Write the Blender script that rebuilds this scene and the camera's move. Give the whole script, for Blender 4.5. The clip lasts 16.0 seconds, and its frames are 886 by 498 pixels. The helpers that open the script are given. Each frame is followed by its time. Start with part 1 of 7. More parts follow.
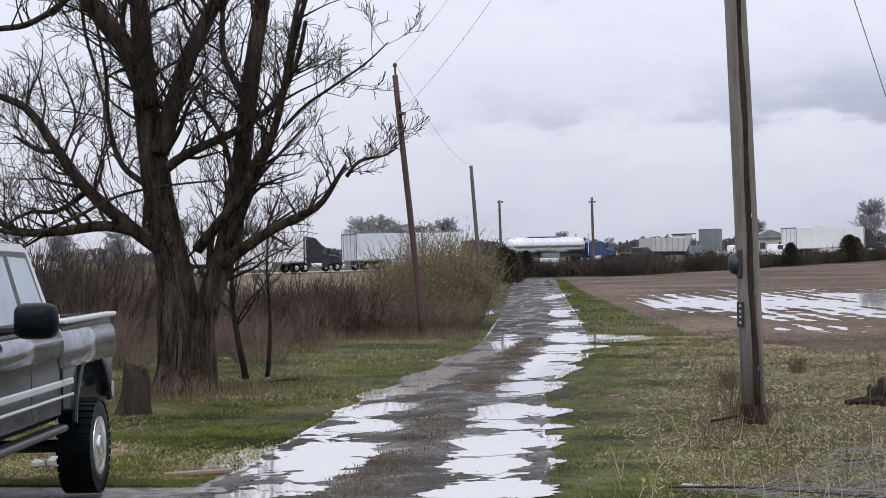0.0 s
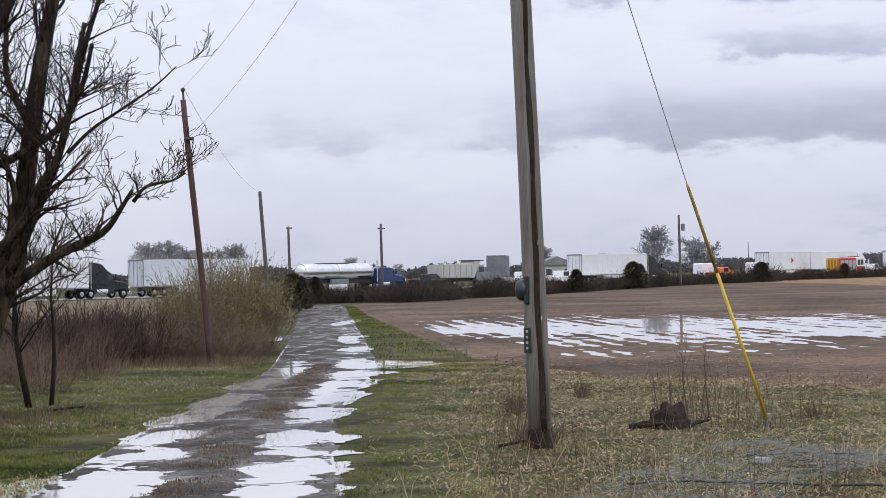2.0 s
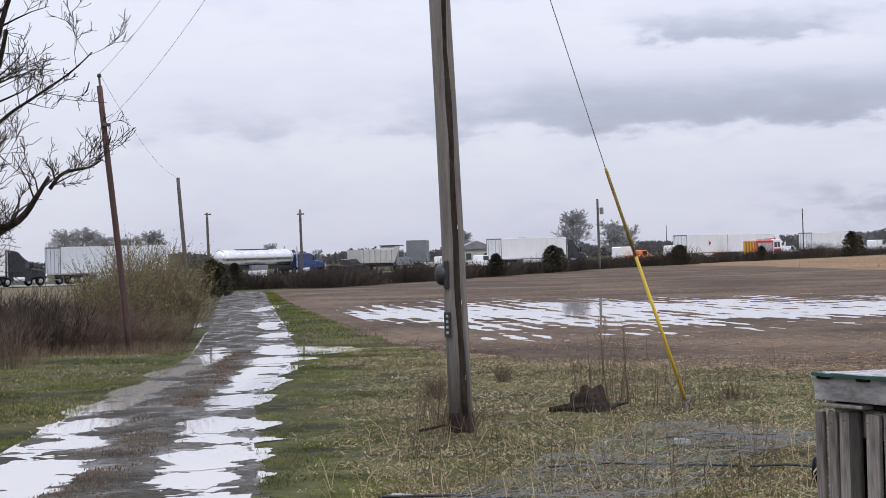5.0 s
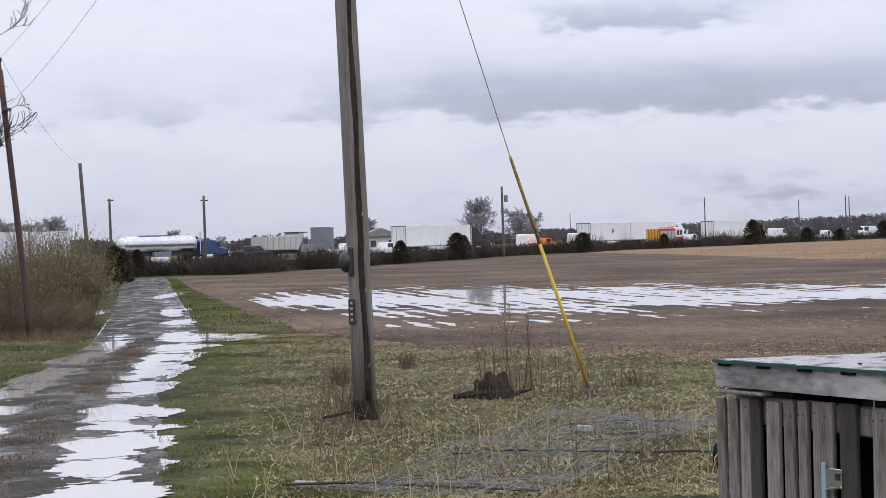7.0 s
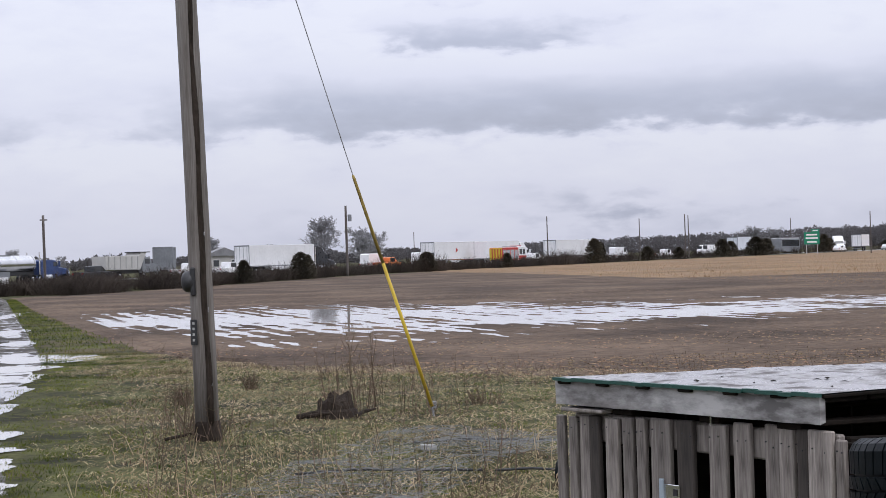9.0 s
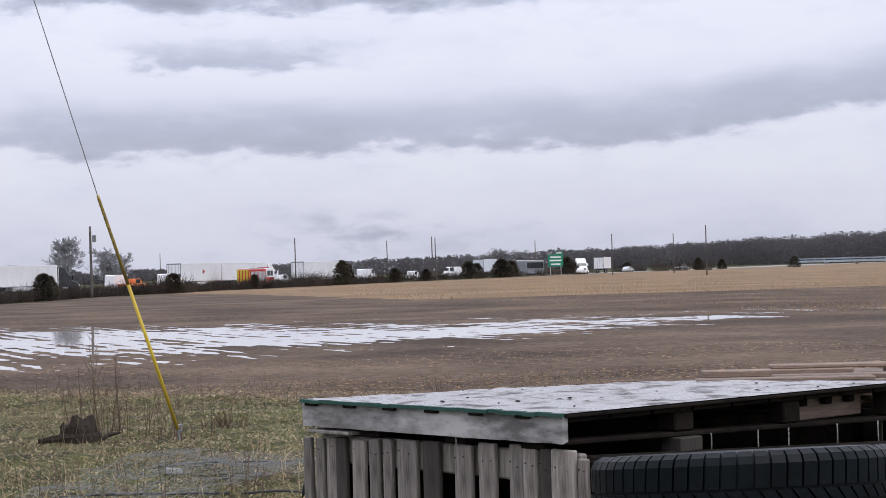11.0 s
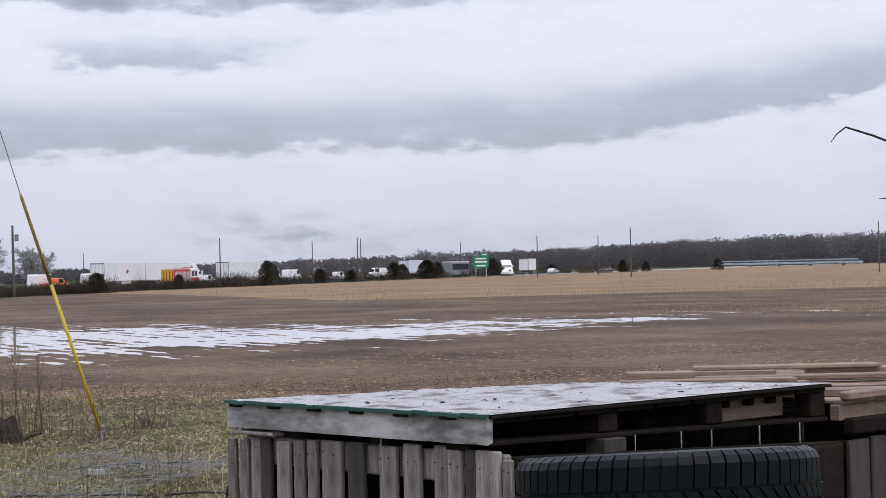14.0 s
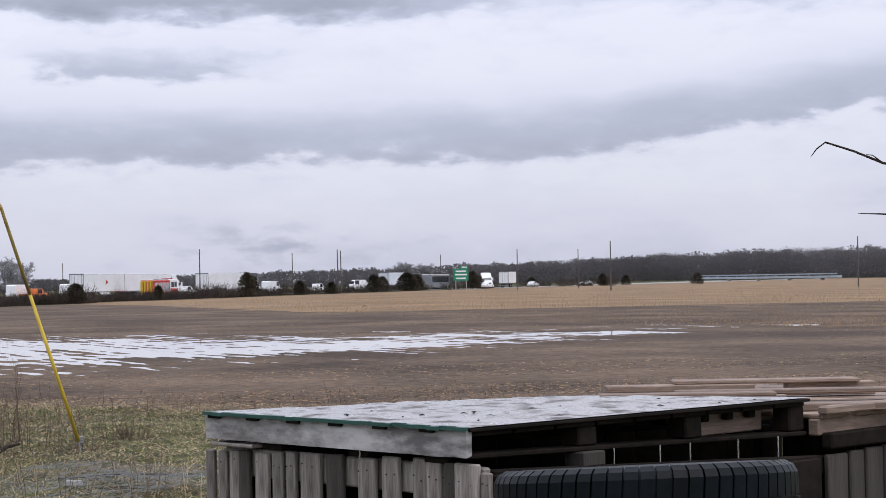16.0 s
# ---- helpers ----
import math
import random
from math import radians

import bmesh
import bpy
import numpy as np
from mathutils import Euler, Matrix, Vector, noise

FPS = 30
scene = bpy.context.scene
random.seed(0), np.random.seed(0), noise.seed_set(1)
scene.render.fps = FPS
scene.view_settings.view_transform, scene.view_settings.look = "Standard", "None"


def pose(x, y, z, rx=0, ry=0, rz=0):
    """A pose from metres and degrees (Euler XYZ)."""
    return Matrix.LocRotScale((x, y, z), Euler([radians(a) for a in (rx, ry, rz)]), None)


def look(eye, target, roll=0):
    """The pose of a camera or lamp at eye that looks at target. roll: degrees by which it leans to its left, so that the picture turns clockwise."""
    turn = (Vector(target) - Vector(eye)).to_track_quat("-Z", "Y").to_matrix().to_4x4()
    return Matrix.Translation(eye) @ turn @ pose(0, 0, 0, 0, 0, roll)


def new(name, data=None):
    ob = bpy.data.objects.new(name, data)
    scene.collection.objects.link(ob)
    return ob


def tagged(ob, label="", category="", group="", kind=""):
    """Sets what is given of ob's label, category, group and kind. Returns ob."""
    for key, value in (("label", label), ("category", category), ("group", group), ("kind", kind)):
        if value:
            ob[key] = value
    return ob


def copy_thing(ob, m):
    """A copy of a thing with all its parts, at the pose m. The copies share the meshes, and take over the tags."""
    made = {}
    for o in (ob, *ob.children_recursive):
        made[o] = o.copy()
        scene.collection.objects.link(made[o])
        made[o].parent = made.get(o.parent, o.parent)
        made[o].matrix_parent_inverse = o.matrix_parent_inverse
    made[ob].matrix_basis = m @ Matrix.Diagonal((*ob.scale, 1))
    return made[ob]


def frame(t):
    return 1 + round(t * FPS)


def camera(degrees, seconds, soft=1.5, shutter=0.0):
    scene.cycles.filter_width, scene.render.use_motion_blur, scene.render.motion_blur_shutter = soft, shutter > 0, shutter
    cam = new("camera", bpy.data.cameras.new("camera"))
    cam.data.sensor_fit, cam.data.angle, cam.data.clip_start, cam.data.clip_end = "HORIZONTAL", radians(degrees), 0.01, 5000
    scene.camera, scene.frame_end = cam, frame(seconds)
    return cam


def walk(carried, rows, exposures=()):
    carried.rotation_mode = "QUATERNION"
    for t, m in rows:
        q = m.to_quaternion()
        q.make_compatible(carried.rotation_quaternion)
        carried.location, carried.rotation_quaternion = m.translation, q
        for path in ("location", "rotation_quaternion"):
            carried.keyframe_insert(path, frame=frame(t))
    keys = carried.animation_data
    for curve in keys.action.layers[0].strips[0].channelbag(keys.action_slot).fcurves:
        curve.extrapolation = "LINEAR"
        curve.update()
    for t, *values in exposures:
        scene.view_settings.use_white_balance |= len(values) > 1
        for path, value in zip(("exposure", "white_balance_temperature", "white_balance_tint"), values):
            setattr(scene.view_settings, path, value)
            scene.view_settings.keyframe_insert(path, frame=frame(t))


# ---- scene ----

EYE = 2.1
cam = camera(26.5, 16.0, soft=0.75)
# seconds, x, heading to the right, pitch, lean (degrees)
PATH = [
    (0.0, 0.0, -11.77, 0.03, 1.28), (0.5, 0.0, -9.25, 0.23, 1.26), (1.0, 0.0, -7.53, 0.48, 1.22), (1.5, 0.0, -6.25, 0.67, 1.27),
    (2.0, 0.0, -5.35, 0.69, 1.23), (2.5, 0.0, -4.84, 0.60, 1.29), (3.0, 0.0, -4.59, 0.45, 1.47), (5.5, 0.0, -2.26, 0.10, 1.62),
    (6.0, 0.0, -1.54, -0.02, 1.58), (6.5, 0.0, -0.80, -0.20, 1.51), (7.0, 0.0, 0.0, -0.30, 1.49), (7.5, 0.0, 0.89, -0.28, 1.54),
    (8.0, 0.003, 1.89, -0.19, 1.59), (8.5, 0.006, 3.11, -0.02, 1.67), (9.0, 0.009, 4.75, 0.16, 1.62), (9.5, 0.012, 6.79, 0.33, 1.48),
    (10.0, 0.012, 9.08, 0.53, 1.50), (10.2, 0.012, 9.96, 0.59, 1.50), (10.9, 0.011, 12.2, 0.62, 1.52), (11.6, 0.01, 13.35, 0.56, 1.53),
    (12.5, 0.01, 14.03, 0.53, 1.50), (13.0, 0.01, 14.22, 0.53, 1.30), (13.5, 0.01, 14.45, 0.55, 1.22), (14.0, 0.01, 14.69, 0.59, 1.26),
    (14.5, 0.01, 14.88, 0.62, 1.21), (15.0, 0.01, 15.01, 0.68, 1.18), (15.5, 0.01, 15.13, 0.81, 1.10), (16.0, 0.01, 15.30, 0.96, 0.94)]
walk(cam, [(t, pose(x, 0, EYE, 90 + p, r, -a)) for t, x, a, p, r in PATH])

# ---------------------------------------------------------------- light
world = bpy.data.worlds.new("overcast_sky")
scene.world = world
world.use_nodes = True
nt = world.node_tree
nt.nodes.clear()


def wnode(kind, **kw):
    n = nt.nodes.new(kind)
    for k, v in kw.items():
        n.inputs[k].default_value = v
    return n


def wmath(op, a, b, clamp=False):
    n = nt.nodes.new("ShaderNodeMath")
    n.operation, n.use_clamp = op, clamp
    for i, v in enumerate((a, b)):
        if isinstance(v, (int, float)):
            n.inputs[i].default_value = v
        else:
            nt.links.new(v, n.inputs[i])
    return n.outputs[0]


w_out = nt.nodes.new("ShaderNodeOutputWorld")
w_bg = nt.nodes.new("ShaderNodeBackground")
w_sky = nt.nodes.new("ShaderNodeTexSky")
w_sky.sky_type, w_sky.sun_disc = "NISHITA", False
w_sky.sun_elevation, w_sky.sun_rotation = radians(40), radians(150)
w_sky.air_density, w_sky.dust_density = 1.0, 2.0
w_tc = nt.nodes.new("ShaderNodeTexCoord")
w_sep = nt.nodes.new("ShaderNodeSeparateXYZ")
nt.links.new(w_tc.outputs["Generated"], w_sep.inputs[0])
elev = wmath("MAXIMUM", w_sep.outputs[2], 0.0)
# cloud layers are seen flat-on near the horizon, so they stretch sideways
w_map = nt.nodes.new("ShaderNodeMapping")
w_map.inputs["Scale"].default_value = (3.0, 3.0, 8.5)
w_map.inputs["Location"].default_value = (0.7, 0.35, 0.18)
nt.links.new(w_tc.outputs["Generated"], w_map.inputs[0])
n_big = wnode("ShaderNodeTexNoise", Scale=1.6, Detail=6.0, Roughness=0.5, Distortion=0.25)
n_fine = wnode("ShaderNodeTexNoise", Scale=5.0, Detail=5.0, Roughness=0.5, Distortion=0.3)
for n in (n_big, n_fine):
    nt.links.new(w_map.outputs[0], n.inputs["Vector"])
mixed = wmath("ADD", wmath("MULTIPLY", n_big.outputs[0], 0.78), wmath("MULTIPLY", n_fine.outputs[0], 0.22))
w_ramp = nt.nodes.new("ShaderNodeValToRGB")
r = w_ramp.color_ramp
r.elements[0].position, r.elements[0].color = 0.34, (0.40, 0.425, 0.51, 1)
r.elements[1].position, r.elements[1].color = 0.62, (0.75, 0.765, 0.875, 1)
e = r.elements.new(0.50)
e.color = (0.605, 0.62, 0.72, 1)
nt.links.new(mixed, w_ramp.inputs[0])
# the cloud deck ahead: flat dark bases, bright breaks, laid out by heading and elevation in degrees
def wstep(v, lo, hi, a=0.0, b=1.0):
    n = nt.nodes.new("ShaderNodeMapRange")
    n.interpolation_type = "SMOOTHSTEP"
    nt.links.new(v, n.inputs["Value"])
    for k, q in (("From Min", lo), ("From Max", hi), ("To Min", a), ("To Max", b)):
        n.inputs[k].default_value = q
    return n.outputs["Result"]


w_az = wmath("MULTIPLY", wmath("ARCTAN2", w_sep.outputs[0], w_sep.outputs[1]), 57.2958)
w_el = wmath("MULTIPLY", wmath("ARCSINE", w_sep.outputs[2], 0.0), 57.2958)
w_pos = nt.nodes.new("ShaderNodeCombineXYZ")
nt.links.new(wmath("MULTIPLY", w_az, 0.16), w_pos.inputs[0])
nt.links.new(wmath("MULTIPLY", w_el, 0.42), w_pos.inputs[1])


def cloud_noise(scale, detail, shift):
    n = wnode("ShaderNodeTexNoise", Scale=scale, Detail=detail, Roughness=0.52, Distortion=0.15)
    m = nt.nodes.new("ShaderNodeMapping")
    m.inputs["Location"].default_value = (shift, shift * 0.6, 0)
    nt.links.new(w_pos.outputs[0], m.inputs[0])
    nt.links.new(m.outputs[0], n.inputs["Vector"])
    return wmath("SUBTRACT", n.outputs[0], 0.5)


c_soft, c_mid, c_fine = cloud_noise(1.1, 4.0, 3.0), cloud_noise(2.6, 5.0, 11.0), cloud_noise(7.0, 5.0, 23.0)
el_w = wmath("ADD", w_el, wmath("ADD", wmath("MULTIPLY", c_mid, 1.7), wmath("MULTIPLY", c_fine, 0.55)))
az_w = wmath("ADD", w_az, wmath("MULTIPLY", c_mid, 9.0))
# main base of the deck, rising slowly to the right
el_b = wmath("SUBTRACT", el_w, wstep(w_az, 17.0, 30.0, 0.0, 1.3))
band = wmath("MULTIPLY", wmath("MULTIPLY", wstep(el_b, 3.25, 3.95), wstep(el_b, 4.1, 6.4, 1.0, 0.0)), wstep(az_w, -9.0, 7.0, 0.42, 1.0))
band = wmath("MULTIPLY", band, wstep(w_az, -22.0, -10.0, 0.2, 1.0))
lump = wmath("MULTIPLY", wmath("MULTIPLY", wstep(el_w, 5.9, 6.4), wstep(el_w, 6.5, 7.6, 1.0, 0.0)),
             wmath("MULTIPLY", wstep(az_w, 1.0, 4.5), wstep(az_w, 7.5, 12.0, 1.0, 0.0)))
roof_cloud = wmath("MULTIPLY", wstep(el_w, 7.5, 8.5), wmath("MULTIPLY", wstep(az_w, -3.0, 3.0, 0.15, 1.0), wstep(az_w, 12.0, 20.0, 1.0, 0.35)))
roof_cloud = wmath("MULTIPLY", roof_cloud, wstep(w_el, 9.5, 16.0, 1.0, 0.0))
haze = wmath("ADD", wstep(w_el, 0.0, 4.6, 0.24, 0.02), wstep(w_az, -18.0, -9.0, -0.2, 0.0))
calm = wstep(w_el, 1.2, 4.0, 0.35, 1.0)  # the far deck is smooth
shade = wmath("ADD", wmath("ADD", wmath("MULTIPLY", band, 0.56), wmath("MULTIPLY", lump, 0.5)), wmath("ADD", wmath("MULTIPLY", roof_cloud, 0.8), haze))
shade = wmath("ADD", shade, wmath("ADD", wmath("MULTIPLY", c_soft, 0.5), wmath("MULTIPLY", calm, wmath("ADD", wmath("MULTIPLY", c_mid, 0.5), wmath("MULTIPLY", c_fine, 0.2)))))
# grey smoke drifting low over the highway
smoke = wmath("MULTIPLY", wmath("MULTIPLY", wstep(w_el, 0.2, 0.9), wstep(w_el, 1.2, 2.3, 1.0, 0.0)), wmath("MULTIPLY", wstep(az_w, 3.5, 11.0), wstep(az_w, 11.5, 15.0, 1.0, 0.0)))
smoke = wmath("MULTIPLY", smoke, wstep(cloud_noise(4.0, 6.0, 41.0), -0.12, 0.22))
shade = wmath("ADD", shade, wmath("MULTIPLY", smoke, 0.36))
w_deck = nt.nodes.new("ShaderNodeValToRGB")
r = w_deck.color_ramp
r.elements[0].position, r.elements[0].color = 0.0, (0.665, 0.68, 0.785, 1)
r.elements[1].position, r.elements[1].color = 1.0, (0.27, 0.285, 0.36, 1)
for q, c in ((0.22, (0.615, 0.63, 0.755, 1)), (0.5, (0.43, 0.455, 0.575, 1))):
    e = r.elements.new(q)
    e.color = c
nt.links.new(shade, w_deck.inputs[0])
w_join = nt.nodes.new("ShaderNodeMixRGB")
nt.links.new(wstep(w_el, 9.0, 18.0), w_join.inputs[0])
nt.links.new(w_deck.outputs[0], w_join.inputs[1])
nt.links.new(w_ramp.outputs[0], w_join.inputs[2])
# an overcast sky is about three times as bright overhead as at the horizon
gain = wmath("ADD", wmath("MULTIPLY", elev, 1.5), 0.97)
w_mul = nt.nodes.new("ShaderNodeMixRGB")
w_mul.blend_type, w_mul.inputs[0].default_value = "MULTIPLY", 1.0
nt.links.new(w_join.outputs[0], w_mul.inputs[1])
nt.links.new(gain, w_mul.inputs[2])
w_add = nt.nodes.new("ShaderNodeMixRGB")
w_add.blend_type, w_add.inputs[0].default_value = "ADD", 0.01
nt.links.new(w_mul.outputs[0], w_add.inputs[1])
nt.links.new(w_sky.outputs[0], w_add.inputs[2])
nt.links.new(w_add.outputs[0], w_bg.inputs[0])
w_bg.inputs[1].default_value = 1.0
nt.links.new(w_bg.outputs[0], w_out.inputs[0])

sun = new("sun", bpy.data.lights.new("sun", "SUN"))
sun.data.energy, sun.data.angle, sun.data.color = 0.9, radians(40), (1.0, 0.97, 0.93)
sun.matrix_world = look((0, 0, 50), (-12, 26, 0))


# ---------------------------------------------------------------- materials
def material(name, a, b, scale=3.0, rough=0.8, bump=0.3, fine=30.0, metal=0.0, stretch=(1, 1, 1), c=None, spot=0.0, vary=0.0, spec=0.5, island=0.0, dist=0.02, sharp=3.6, thin=0.0):
    """Two colours mixed by coarse and fine noise, a third in spots, relief from both."""
    m = bpy.data.materials.new(name)
    m.use_nodes = True
    t = m.node_tree
    p = t.nodes["Principled BSDF"]
    p.inputs["Metallic"].default_value, p.inputs["Specular IOR Level"].default_value = metal, spec
    tc = t.nodes.new("ShaderNodeTexCoord")
    mp = t.nodes.new("ShaderNodeMapping")
    mp.inputs["Scale"].default_value = stretch
    t.links.new(tc.outputs["Object"], mp.inputs[0])

    def noise_of(s, detail=5.0):
        n = t.nodes.new("ShaderNodeTexNoise")
        n.inputs["Scale"].default_value, n.inputs["Detail"].default_value, n.inputs["Roughness"].default_value = s, detail, 0.6
        t.links.new(mp.outputs[0], n.inputs["Vector"])
        return n.outputs[0]

    def maths(op, x, y, clamp=False):
        n = t.nodes.new("ShaderNodeMath")
        n.operation, n.use_clamp = op, clamp
        for i, v in enumerate((x, y)):
            if isinstance(v, (int, float)):
                n.inputs[i].default_value = v
            else:
                t.links.new(v, n.inputs[i])
        return n.outputs[0]

    def mix(f, x, y):
        n = t.nodes.new("ShaderNodeMixRGB")
        for i, v in enumerate((f, x, y)):
            if isinstance(v, tuple):
                n.inputs[i].default_value = (*v, 1)
            elif isinstance(v, (int, float)):
                n.inputs[i].default_value = v
            else:
                t.links.new(v, n.inputs[i])
        return n.outputs[0]

    big, small = noise_of(scale), noise_of(fine, 4.0)
    f = maths("ADD", maths("MULTIPLY", big, 0.6), maths("MULTIPLY", small, 0.4))
    f = maths("MULTIPLY", maths("SUBTRACT", f, 0.5 - 0.5 / sharp), sharp, True)
    col = mix(f, a, b)
    if c:
        s = maths("MULTIPLY", maths("SUBTRACT", noise_of(scale * 0.37, 3.0), 0.6 - spot), 9.0, True)
        col = mix(maths("MULTIPLY", s, 0.75), col, c)
    if vary:
        oi = t.nodes.new("ShaderNodeObjectInfo")
        hs = t.nodes.new("ShaderNodeHueSaturation")
        t.links.new(maths("ADD", maths("MULTIPLY", oi.outputs["Random"], 2 * vary), 1 - vary), hs.inputs["Value"])
        t.links.new(col, hs.inputs["Color"])
        col = hs.outputs[0]
    if island:
        ge = t.nodes.new("ShaderNodeNewGeometry")
        hi = t.nodes.new("ShaderNodeHueSaturation")
        t.links.new(maths("ADD", maths("MULTIPLY", ge.outputs["Random Per Island"], 2 * island), 1 - island), hi.inputs["Value"])
        t.links.new(maths("ADD", maths("MULTIPLY", ge.outputs["Random Per Island"], -0.05), 0.52), hi.inputs["Hue"])
        t.links.new(col, hi.inputs["Color"])
        col = hi.outputs[0]
    t.links.new(col, p.inputs["Base Color"])
    rr = maths("ADD", maths("MULTIPLY", small, 0.2), rough - 0.1, True)
    t.links.new(rr, p.inputs["Roughness"])
    if bump:
        bn = t.nodes.new("ShaderNodeBump")
        bn.inputs["Strength"].default_value, bn.inputs["Distance"].default_value = bump, dist
        t.links.new(f, bn.inputs["Height"])
        t.links.new(bn.outputs[0], p.inputs["Normal"])
    if thin:
        tr = t.nodes.new("ShaderNodeBsdfTranslucent")
        t.links.new(col, tr.inputs["Color"])
        mx = t.nodes.new("ShaderNodeMixShader")
        mx.inputs[0].default_value = thin
        t.links.new(p.outputs[0], mx.inputs[1])
        t.links.new(tr.outputs[0], mx.inputs[2])
        t.links.new(mx.outputs[0], t.nodes["Material Output"].inputs["Surface"])
    return m


